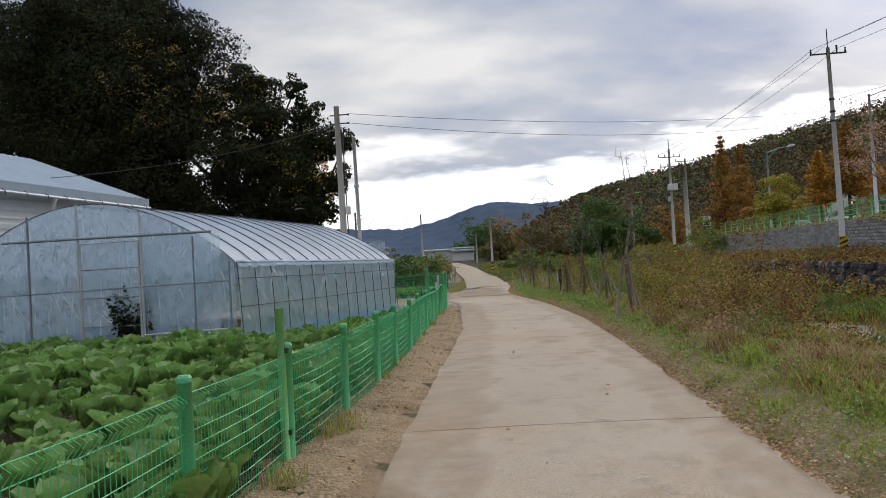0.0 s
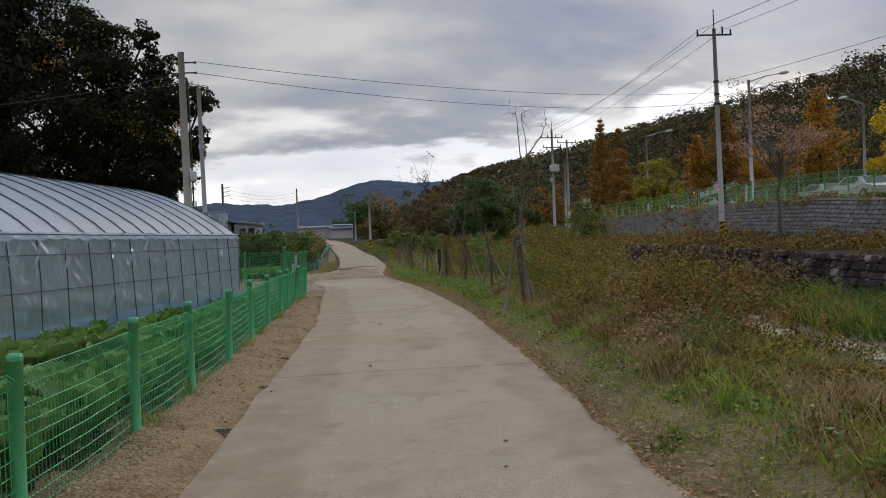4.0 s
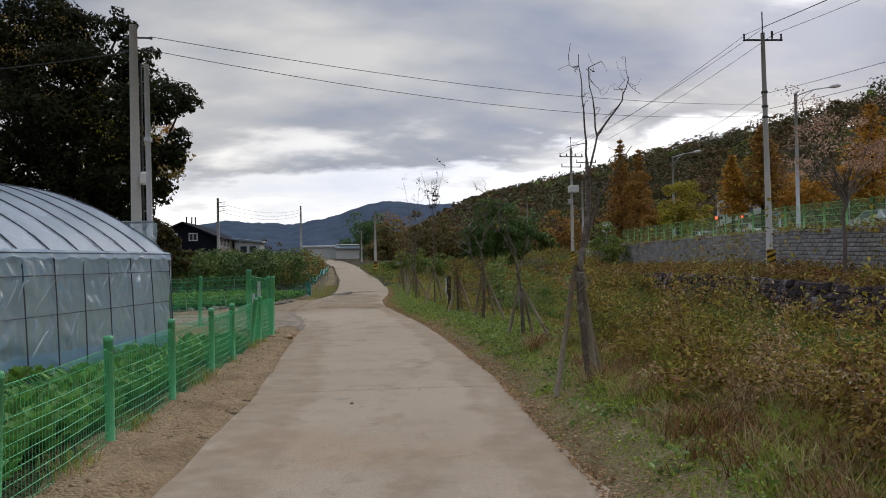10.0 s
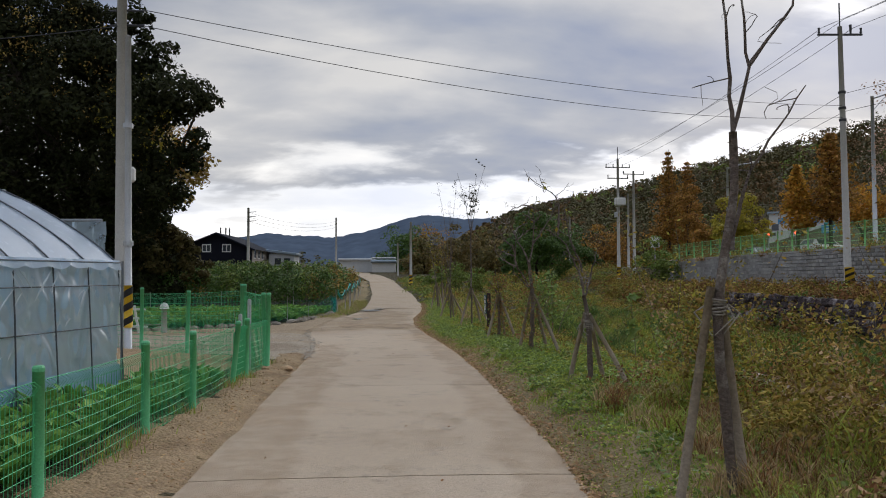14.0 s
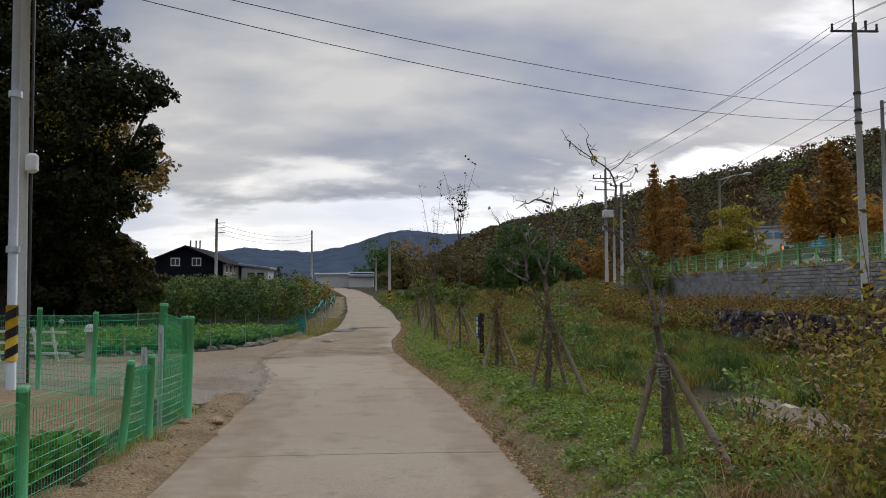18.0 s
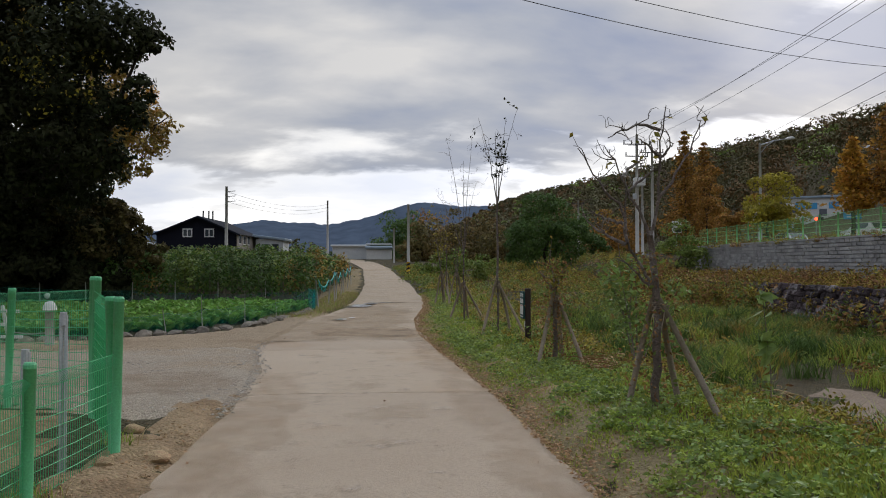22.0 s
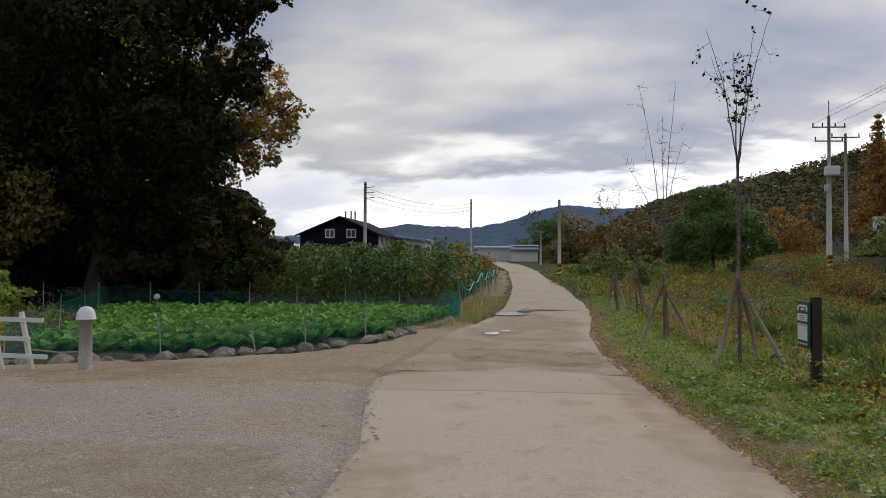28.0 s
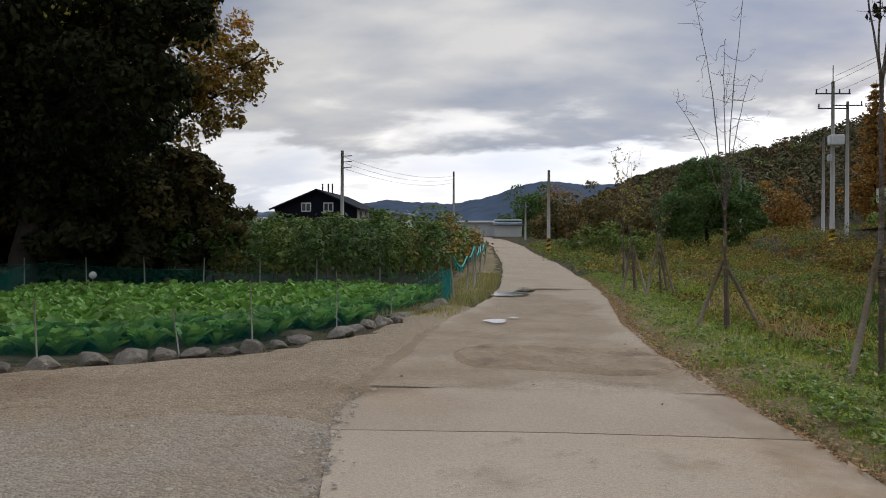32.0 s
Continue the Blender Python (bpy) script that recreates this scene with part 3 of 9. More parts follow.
class Geo:
    """Collects points and faces of one mesh."""

    def __init__(self):
        self.v, self.f, self.n = [], [], 0

    def add(self, verts, faces):
        verts = np.asarray(verts, float).reshape(-1, 3)
        self.v.append(verts)
        self.f.append(np.asarray(faces, int) + self.n)
        self.n += len(verts)
        return self

    def quads(self, q):
        q = np.asarray(q, float).reshape(-1, 4, 3)
        return self.add(q.reshape(-1, 3), np.arange(len(q) * 4).reshape(-1, 4))

    def tris(self, q):
        q = np.asarray(q, float).reshape(-1, 3, 3)
        return self.add(q.reshape(-1, 3), np.arange(len(q) * 3).reshape(-1, 3))

    def box(self, c, s, rz=0.0, tilt=None, bevel=0.0):
        x, y, z = (k / 2 for k in s)
        b = min(bevel, x, y, z) if bevel else 0.0
        if b:
            ring = [(-x + b, -y), (x - b, -y), (x, -y + b), (x, y - b), (x - b, y), (-x + b, y), (-x, y - b), (-x, -y + b)]
            k = 1 - b / max(x, y)
            levels = [(-z, k), (-z + b, 1), (z - b, 1), (z, k)]
            vs = np.array([(px * m, py * m, zz) for zz, m in levels for px, py in ring])
            fs = [[i * 8 + j, i * 8 + (j + 1) % 8, (i + 1) * 8 + (j + 1) % 8, (i + 1) * 8 + j] for i in range(3) for j in range(8)]
            caps = [[24, 25, 26, 27], [24, 27, 28, 31], [28, 29, 30, 31], [3, 2, 1, 0], [7, 4, 3, 0], [7, 6, 5, 4]]
            fs += caps
        else:
            vs = np.array([(sx * x, sy * y, sz * z) for sz in (-1, 1) for sx, sy in ((-1, -1), (1, -1), (1, 1), (-1, 1))])
            fs = [[3, 2, 1, 0], [4, 5, 6, 7], [0, 1, 5, 4], [1, 2, 6, 5], [2, 3, 7, 6], [3, 0, 4, 7]]
        r = np.array(Euler((tilt[0], tilt[1], rz) if tilt else (0, 0, rz)).to_matrix())
        return self.add(vs @ r.T + np.asarray(c), fs)

    def tube(self, pts, radii, sides=6, cap=True):
        p = np.asarray(pts, float)
        k = len(p)
        r = np.full(k, radii) if np.isscalar(radii) else np.asarray(radii, float)
        d = np.gradient(p, axis=0)
        d /= np.linalg.norm(d, axis=1, keepdims=True) + 1e-9
        ref = np.array([0.0, 0.0, 1.0]) if abs(d[:, 2]).max() < 0.9 else np.array([1.0, 0.0, 0.0])
        if abs(d @ ref).max() > 0.97:
            ref = np.array([0.31, 0.9, 0.3])
        u = np.cross(d, ref)
        u /= np.linalg.norm(u, axis=1, keepdims=True) + 1e-9
        w = np.cross(d, u)
        a = np.linspace(0, 2 * np.pi, sides, endpoint=False)
        ring = p[:, None] + r[:, None, None] * (np.cos(a)[None, :, None] * u[:, None] + np.sin(a)[None, :, None] * w[:, None])
        i, j = np.meshgrid(np.arange(k - 1), np.arange(sides), indexing="ij")
        j2 = (j + 1) % sides
        fs = np.stack([i * sides + j, i * sides + j2, (i + 1) * sides + j2, (i + 1) * sides + j], -1).reshape(-1, 4)
        self.add(ring.reshape(-1, 3), fs)
        if cap:
            base = self.n - k * sides
            for s, flip in ((0, 1), (k - 1, 0)):
                c = self.n
                self.v.append(p[s][None])
                self.n += 1
                t = [[base + s * sides + q, base + s * sides + (q + 1) % sides, c] for q in range(sides)]
                self.f.append(np.array([x[::-1] if not flip else x for x in t]))
        return self

    def grid(self, pts):
        p = np.asarray(pts, float)
        a, b = p.shape[:2]
        i, j = np.meshgrid(np.arange(a - 1), np.arange(b - 1), indexing="ij")
        fs = np.stack([i * b + j, i * b + j + 1, (i + 1) * b + j + 1, (i + 1) * b + j], -1).reshape(-1, 4)
        return self.add(p.reshape(-1, 3), fs)

    def mesh(self, name, smooth=False):
        me = bpy.data.meshes.new(name)
        vs = np.concatenate(self.v)
        loops = np.concatenate([f.reshape(-1) for f in self.f])
        sizes = np.concatenate([np.full(len(f), f.shape[1]) for f in self.f])
        me.vertices.add(len(vs))
        me.vertices.foreach_set("co", vs.astype(np.float32).reshape(-1))
        me.loops.add(len(loops))
        me.loops.foreach_set("vertex_index", loops.astype(np.int32))
        me.polygons.add(len(sizes))
        me.polygons.foreach_set("loop_start", np.concatenate([[0], np.cumsum(sizes)[:-1]]).astype(np.int32))
        me.polygons.foreach_set("loop_total", sizes.astype(np.int32))
        me.polygons.foreach_set("use_smooth", np.full(len(sizes), smooth))
        me.update(calc_edges=True)
        return me


def part(name, geo, material, parent=None, label="", smooth=False, at=None):
    """One mesh object, under a thing or a part."""
    me = geo.mesh(name, smooth) if isinstance(geo, Geo) else geo
    if not me.materials:
        me.materials.append(M[material])
    ob = new(name, me)
    if parent is not None:
        ob.parent = parent
    if at is not None:
        ob.matrix_basis = at
    if label:
        ob["label"] = label
    return ob


def thing(name, label, category, at=None, group="", kind=""):
    ob = new(name)
    ob.empty_display_size = 0.2
    if at is not None:
        ob.matrix_basis = at
    return tagged(ob, label, category, group, kind)


def lerp(x, xs, ys):
    return np.interp(x, xs, ys)


def smooth01(t):
    t = np.clip(t, 0, 1)
    return t * t * (3 - 2 * t)


def fnoise(x, y, s, seed=0.0):
    """Cheap smooth noise from a few sines."""
    x, y = np.asarray(x) / s + seed * 3.7, np.asarray(y) / s - seed * 2.3
    return (np.sin(x * 1.7 + 1.3 * np.sin(y * 1.1 + seed)) + np.sin(y * 2.1 + 1.7 * np.sin(x * 0.9)) + 0.6 * np.sin(x * 3.9 + y * 3.1) + 0.4 * np.sin(x * 7.3 - y * 6.1)) / 3.0


def unit(v):
    return v / (np.linalg.norm(v, axis=-1, keepdims=True) + 1e-9)


def kite_leaves(c, size, rng, flat=0.0, aspect=0.55, up=None):
    """Leaf quads round the points c; each a kite folded a little along its rib."""
    n = len(c)
    d = unit(rng.normal(size=(n, 3)) * (1, 1, 1 - flat))
    if up is not None:
        d = unit(d + up)
    s = unit(np.cross(d, rng.normal(size=(n, 3))))
    ln = np.asarray(size) * rng.uniform(0.6, 1.3, n)
    ln = ln[:, None]
    nm = np.cross(d, s)
    a = c - d * ln * 0.5
    b = c + d * ln * 0.5 - nm * ln * 0.12
    m = c - d * ln * 0.05
    return np.stack([a, m + s * ln * aspect * 0.5, b, m - s * ln * aspect * 0.5], 1)


# ---- the lie of the land ----
ROAD_L = np.array([(-60, 0.9), (0, 0.62), (7, 0.65), (13, 0.75), (20, 0.9), (25, 0.68), (30, 0.55), (33, 0.28), (36.3, -0.42), (40, -0.35), (44, -0.33), (51, 0.18), (58, 0.12), (74, -0.5), (100, -2.2), (112, -2.9), (135, -6.5), (150, -12), (260, -60)])
ROAD_R = np.array([(-60, 3.6), (0, 3.6), (8, 3.66), (14, 3.95), (21, 4.08), (27, 3.88), (31, 3.62), (36, 3.1), (39.5, 2.78), (44, 2.75), (50, 3.1), (58, 3.12), (74, 2.5), (100, 0.85), (112, 0.25), (135, -3.0), (150, -8.5), (260, -56)])


def road_l(y):
    return lerp(y, ROAD_L[:, 0], ROAD_L[:, 1])


def road_r(y):
    return lerp(y, ROAD_R[:, 0], ROAD_R[:, 1])


def wall_x(y):
    return 25.0 + 0.03 * (np.asarray(y) - 42)


def wall_top(y):
    return lerp(y, [-60, 20, 33, 42, 51, 95, 140], [1.5, 1.95, 2.42, 2.88, 3.05, 3.1, 3.2])


def wall_foot(y):
    return lerp(y, [-60, 20, 33, 42, 51, 95], [0.2, 0.45, 0.6, 0.78, 0.88, 0.95])


def hill_foot(y):
    return lerp(y, [-300, 80, 130, 220, 420, 800, 1400], [58, 56, 48, 20, -5, -30, -60])


def rise(y):
    """The lane climbs gently down the valley."""
    return lerp(y, [50, 60, 75, 90, 100, 110, 125, 140, 180, 300], [0.0, 0.1, 0.37, 0.62, 0.85, 1.15, 1.7, 2.4, 3.4, 6.0])


def land(x, y):
    """Height of the ground."""
    x, y = np.asarray(x, float), np.asarray(y, float)
    l, r = road_l(y), road_r(y)
    z = np.zeros(np.broadcast(x, y).shape)
    # left: a low shoulder, then the plots
    left = l - x
    zl = 0.02 + 0.12 * smooth01((left - 0.5) / 1.0) * (y < 29.5) + 0.10 * smooth01((left - 2.0) / 2.0) * (y < 30)
    zl = zl + 1.7 * smooth01((y - 62) / 45) * smooth01((left - 0.6) / 8)
    # right: verge, bank, stream bed, far bank
    dx = x - r
    deep = lerp(y, [-60, 40, 56, 75, 100], [1.0, 1.0, 0.75, 0.30, 0.1])
    verge = lerp(y, [24, 29, 34, 45], [0.23, 0.2, 0.06, 0.09]) * smooth01(dx / 0.9)
    bank = verge - (1.5 * deep + 0.12) * smooth01((dx - 2.0) / 3.6)
    rev = 20.2 + 0.03 * (y - 40)
    toe = -1.38 * deep + 0.05
    zt = wall_foot(y)
    zr = np.where(x < rev - 1.5, bank, toe + 0.35 * smooth01((x - rev + 1.5) / 1.5))
    zr = np.where(x > rev + 0.45, zt - 0.35 + 0.35 * smooth01((x - rev) / 4.0), zr)
    zr = np.where(x > wall_x(y) + 0.25, wall_top(y) - 0.12, zr)
    past = smooth01((y - 84) / 20)
    zr = np.where(y > 84, zr * (1 - past) + past * (0.1 + 2.6 * smooth01((x - 8) / 22)), zr)
    mid = (x >= l) & (x <= r)
    z = np.where(mid, -0.07, np.where(x < l, zl, zr))
    edge = np.where(x < l, l - x, np.where(x > r, x - r, 0.0))
    z = np.where(mid, z, z * smooth01(edge / 0.35) - 0.05 * (1 - smooth01(edge / 0.35)))
    # the wooded hill along the valley
    hf = hill_foot(y)
    crest = lerp(y, [-300, 100, 220, 450, 850, 1400], [40, 37.5, 36, 47, 72, 96])
    hz = crest * smooth01((x - hf) / (152 - hf)) ** 0.92
    hz = hz - crest * 0.35 * smooth01((x - 160) / 200)
    z = np.where(x > hf, np.maximum(z, 0) * 1.0 + hz, z)
    z = z + rise(y) * (1 - smooth01((dx - 8) / 12))
    return z + 0.02 * fnoise(x, y, 0.9) * (edge > 0.4) * (np.abs(x) < 60)


def build_ground():
    xs = np.concatenate([[-1500, -700, -350, -200, -120], np.arange(-80, -16, 4.0), np.arange(-16, -2, 0.7), np.arange(-2, 12, 0.22), np.arange(12, 20, 0.6), np.arange(20, 26.4, 0.2), np.arange(26.5, 60, 2.0), np.arange(60, 170, 6.0), [185, 210, 260, 340, 500, 900, 1500]])
    ys = np.concatenate([[-600, -250, -100, -50, -25], np.arange(-12, 60, 0.5), np.arange(60, 130, 2.0), np.arange(130, 480, 10.0), [500, 560, 640, 740, 860, 1000, 1200, 1500, 2000]])
    gx, gy = np.meshgrid(xs, ys, indexing="ij")
    g = Geo().grid(np.stack([gx, gy, land(gx, gy)], -1)[:, ::-1])
    tagged(part("ground", g, "ground", smooth=True), "weedy uneven earth of the valley floor and hill", "ground", kind="structure")


build_ground()
JOINTS = [-14.0, -8.4, -2.8, 2.9, 8.45, 14.0, 20.15, 25.5, 30.85, 35.9]


def build_road():
    road = thing("road", "pale concrete farm lane cast in slabs with narrow joints", "road", kind="structure")
    for a, b in zip(JOINTS, JOINTS[1:] + [37.6]):
        a, b = a + 0.012, b - 0.012
        n = max(4, int((b - a) / 0.5))
        ys = np.linspace(a, b, n + 1)
        w = np.linspace(0, 1, 9)
        l, r = road_l(ys), road_r(ys)
        wig = 0.05 * fnoise(ys, ys * 0.3, 0.35, 1) + 0.03 * fnoise(ys, ys, 0.12, 2)
        wig2 = 0.10 * fnoise(ys, ys * 0.3, 0.4, 5) + 0.05 * fnoise(ys, ys, 0.12, 6)
        l, r = l + wig * 0.7, r + wig2 * 0.8
        skew = (w - 0.5)[None] * 0.22 * lerp(a, [0, 36], [0.3, 0.6])
        px = l[:, None] + (r - l)[:, None] * w[None]
        py = ys[:, None] + skew
        pz = 0.006 * fnoise(px, py, 1.3) + 0.012 * (1 - (2 * w[None] - 1) ** 2)
        top = np.stack([px, py, pz], -1)
        g = Geo().grid(top[:, ::-1])
        low = top - (0, 0, 0.12)
        for e, fl in ((0, 0), (-1, 1)):
            q = np.stack([top[:, e], low[:, e]], 0)
            g.grid(q if fl else q[::-1])
            q = np.stack([top[e], low[e]], 0)
            g.grid(q[::-1] if fl else q)
        part("slab", g, "concrete", road)
    # the older stretch beyond, under a skin of dried mud
    ys = np.concatenate([np.arange(37.6, 62, 0.3), np.arange(62, 110, 1.0), np.arange(110, 261, 10.0)])
    w = np.linspace(0, 1, 15)
    l, r = road_l(ys) + 0.07 * fnoise(ys, ys, 1.6, 3) - 0.05, road_r(ys) + 0.08 * fnoise(ys, ys, 1.4, 4)
    px = l[:, None] + (r - l)[:, None] * w[None]
    py = ys[:, None] + 0 * px
    pz = 0.010 + 0.005 * fnoise(px, py, 0.9, 2) - 0.012 * np.exp(-((px - l[:, None] - 0.9) ** 2) / 0.1) - 0.012 * np.exp(-((r[:, None] - px - 0.9) ** 2) / 0.1)
    pz = pz + rise(py)
    part("worn_surface", Geo().grid(np.stack([px, py, pz], -1)[:, ::-1]), "mud_road", road, "worn concrete under dried mud", smooth=True)


road = build_road()


def patch(name, label, material, outline, res=0.35, lift=0.012, rough=0.012, ragged=0.15, category="ground", level=None):
    """A sheet of another earth, cut to an outline and laid just above the ground."""
    o = np.array(outline)
    x0, y0 = o.min(0) - res
    x1, y1 = o.max(0) + res
    xs, ys = np.arange(x0, x1, res), np.arange(y0, y1, res)
    gx, gy = np.meshgrid(xs, ys, indexing="ij")
    wx, wy = gx + ragged * fnoise(gx, gy, 0.7, 9), gy + ragged * fnoise(gy, gx, 0.8, 4)
    inside = np.zeros(gx.shape, bool)
    for (ax, ay), (bx, by) in zip(o, np.roll(o, -1, 0)):
        c = ((ay > wy) != (by > wy)) & (wx < (bx - ax) * (wy - ay) / (by - ay + 1e-12) + ax)
        inside ^= c
    z = land(gx, gy) + lift + rough * fnoise(gx, gy, 0.35, 2)
    edge = inside.copy()
    for sh in ((1, 0), (-1, 0), (0, 1), (0, -1)):
        edge &= np.roll(inside, sh, (0, 1))
    z = np.where(edge, z, land(gx, gy) - 0.03)
    if level is not None:
        z = 0 * gx + level
    a, b = gx.shape
    p = np.stack([gx, gy, z], -1).reshape(-1, 3)
    i, j = np.meshgrid(np.arange(a - 1), np.arange(b - 1), indexing="ij")
    k = inside[:-1, :-1] | inside[1:, 1:] | inside[1:, :-1] | inside[:-1, 1:]
    i, j = i[k], j[k]
    g = Geo().add(p, np.stack([i * b + j, (i + 1) * b + j, (i + 1) * b + j + 1, i * b + j + 1], -1))
    ob = part(name, g, material, smooth=True)
    if level is not None:
        # how far each point lies inside the outline, 0 at the rim
        lay = inside.astype(float)
        for _ in range(16):
            pad = np.pad(lay, 1)
            lay = (pad[1:-1, 1:-1] + pad[:-2, 1:-1] + pad[2:, 1:-1] + pad[1:-1, :-2] + pad[1:-1, 2:]) / 5 * inside
        deep = np.clip(lay * 1.5 - 0.2, 0, 1)
        ob.data.attributes.new("rim", "FLOAT", "POINT").data.foreach_set("value", deep.reshape(-1).astype(np.float32))
    return tagged(ob, label, category, kind="structure")


patch("dirt_strip", "bare sandy dirt strip with dead leaves beside the fence", "dirt", [(1.4, -12), (1.4, 7), (1.4, 13), (1.5, 20), (1.3, 25), (1.1, 29.5), (1.0, 31.2), (-0.2, 30.4), (-0.25, 27), (-0.2, 15), (-0.45, 7), (-0.7, -12)], res=0.12, lift=0.03, rough=0.045)
patch("gravel_apron", "grey gravel yard entrance worn by tyres", "gravel", [(1.2, 29.9), (1.1, 33), (0.6, 36.5), (-2.5, 36.4), (-9, 35.6), (-30, 33), (-30, 27), (-9, 29.8), (-3.3, 30.6), (-0.5, 28.9)], res=0.3, lift=0.035, rough=0.014)
patch("lane_dirt", "tan trodden earth between the plot stones and the lane", "lane_earth", [(0.6, 35.6), (0.6, 38.5), (0.4, 42), (0.2, 48.2), (-1.0, 46.5), (-1.5, 42.0), (-2.1, 39.6), (-4.3, 37.7), (-9, 36.4), (-16, 35.0), (-16, 34.2), (-9, 35.2), (-2.5, 35.7)], res=0.2, lift=0.042, rough=0.016, ragged=0.4)
patch("vegetable_plot", "dark tilled soil under rows of leaf crops", "soil", [(-0.9, 47.6), (-1.7, 42.1), (-2.4, 39.9), (-4.4, 38.1), (-6.6, 37.5), (-12.8, 50.0), (-8.3, 50.8), (-3.4, 52.2), (-1.0, 50.4)], res=0.4, lift=0.03, rough=0.05)
# dark sheet standing for the shade beneath the shrub rows
patch("shrub_shade_soil", "soil under the shrub rows, their shade put into its colour", "shade_soil", [(-2.2, 52.6), (-3.6, 52.6), (-8.4, 51.2), (-24, 47.4), (-24, 60), (-2.6, 60)], res=0.5, lift=0.03, rough=0.03)
patch("cabbage_plot", "dark tilled soil of the cabbage bed", "soil", [(-0.25, 1), (-0.15, 26), (-1.0, 26), (-2.6, 15.6), (-9, 15.6), (-13, 12), (-13, 0)], res=0.4, lift=0.02, rough=0.04)
# dark sheet standing for the shade in the gaps between bank weeds
patch("bank_shade_soil", "soil under the bank weeds, darkened for the shade between them", "shade_soil", [(4.85, -10), (4.9, 8), (5.1, 14), (5.5, 20), (5.5, 27), (5.3, 34), (4.9, 42), (5.0, 56), (8.6, 56), (9.2, 40), (9.6, 20), (9.6, -10)], res=0.25, lift=0.025, rough=0.02, ragged=0.3)
patch("yard_sand", "pale trodden sandy yard behind the fence", "dirt", [(-0.15, 24.5), (-0.4, 28.7), (-3.2, 30.4), (-9, 29.5), (-9, 26.5), (-1.2, 25.4)], res=0.3, lift=0.03, rough=0.01)
patch("verge_soil", "dry trampled soil under the verge grass", "verge", [(float(road_r(y)) - 0.3, y) for y in (-4, 4, 8, 14, 21, 27, 31, 36, 40, 44, 50, 56)] + [(float(road_r(y)) + 1.5, y) for y in (56, 44, 31, 21, 8, -4)], res=0.3, lift=0.02, rough=0.012, ragged=0.3)
patch("stream_bed", "shallow sandy stream bed with bars", "sand", [(10.6, -30), (10.6, 10), (11.0, 24), (10.9, 30), (11.0, 36), (12.0, 39.5), (13.2, 41), (14.2, 40), (14.4, 37), (15.0, 30), (15, 15), (14, -30)], res=0.3, lift=0.05, rough=0.05, ragged=0.6)
patch("water", "thin sheet of brown stream water", "water", [(11.6, -30), (11.4, 12), (11.3, 20), (11.6, 25), (13.0, 30), (13.6, 40), (13.9, 44), (14.3, 40), (14.1, 30), (13.8, 20), (13.2, 12), (13.0, -30)], res=0.4, lift=0.10, rough=0.0, ragged=0.5, category="water")
patch("upper_road", "grey asphalt road above the retaining wall", "asphalt", [(27.5, -60), (29.2, 60), (30, 96), (22, 140), (30, 140), (41, 96), (41, 60), (40, -60)], res=3.0, lift=0.2, rough=0.0, ragged=0.0, category="road")


def edge_sheet(ys, a, b, side):
    """Outline of a strip along one edge of the lane."""
    f = road_l if side < 0 else road_r
    return [(float(f(y)) - side * a, y) for y in ys] + [(float(f(y)) - side * b, y) for y in ys[::-1]]


patch("dirt_film", "thin film of washed-in dirt on the lane's edge", "dirt_skin", edge_sheet([-4, 3, 8, 14, 20, 25, 29, 31, 33], -0.25, 0.95, -1), res=0.10, level=0.024, ragged=0.25)
patch("dirt_film", "thin film of washed-in dirt on the lane's edge", "dirt_skin", edge_sheet([-4, 3, 8, 14, 20, 25, 29, 33, 36, 40], -0.25, 0.75, 1), res=0.10, level=0.025, ragged=0.22)
patch("dirt_fan", "brown dirt washed from the fence strip onto the lane", "fan_skin", [(0.3, -4), (0.3, 9.5), (0.75, 9.2), (0.95, 7.5), (1.25, 5.5), (1.5, 3.5), (1.6, -4)], res=0.10, level=0.031, ragged=0.3)
patch("lane_shoulder", "dry earth shoulder beside the worn lane", "verge", [(float(road_l(y)) - 0.02, y) for y in (47.5, 51, 56, 62, 70, 80, 90, 100, 110)] + [(float(road_l(y)) - 2.2, y) for y in (110, 100, 90, 80, 70, 62, 56)] + [(-1.1, 51), (-0.8, 47.5)], res=0.35, lift=0.03, rough=0.03, ragged=0.3)
patch("dried_mud", "dried mud smeared over the lane by tyres", "mud_skin", [(-1.4, 37.3), (-0.3, 36.6), (0.7, 37.0), (1.4, 38.0), (2.2, 37.4), (3.3, 35.2), (2.9, 39.5), (2.8, 44), (2.9, 50), (0.2, 53), (-0.3, 46), (-1.0, 42.5), (-2.6, 39.6), (-4.8, 37.9), (-4.6, 36.7)], res=0.14, level=0.034, ragged=0.6)
patch("dried_mud", "brown worn earth tracked over the gravel", "dirt_skin", [(-0.9, 30.2), (0.4, 29.8), (0.6, 31.8), (-0.2, 33.0), (-2.5, 32.8), (-6, 33.6), (-12, 33.2), (-12, 31.0), (-5, 31.2)], res=0.16, level=0.064, ragged=0.7)
patch("dried_mud", "brown worn earth tracked over the gravel", "mud_skin", [(-1.0, 36.0), (-3.5, 36.6), (-9, 35.6), (-16, 34.4), (-16, 33.4), (-8, 34.6), (-3, 35.3)], res=0.16, level=0.064, ragged=0.7)
LANE = (-6, 2, 8, 14, 20, 25, 30, 33, 36.5)
patch("worn_concrete", "paler scuffed patches worn into the concrete", "scuff_skin", [(float(road_l(y)) + 0.05, y) for y in LANE] + [(float(road_r(y)) - 0.05, y) for y in LANE[::-1]], res=0.25, level=0.027, ragged=0.1)
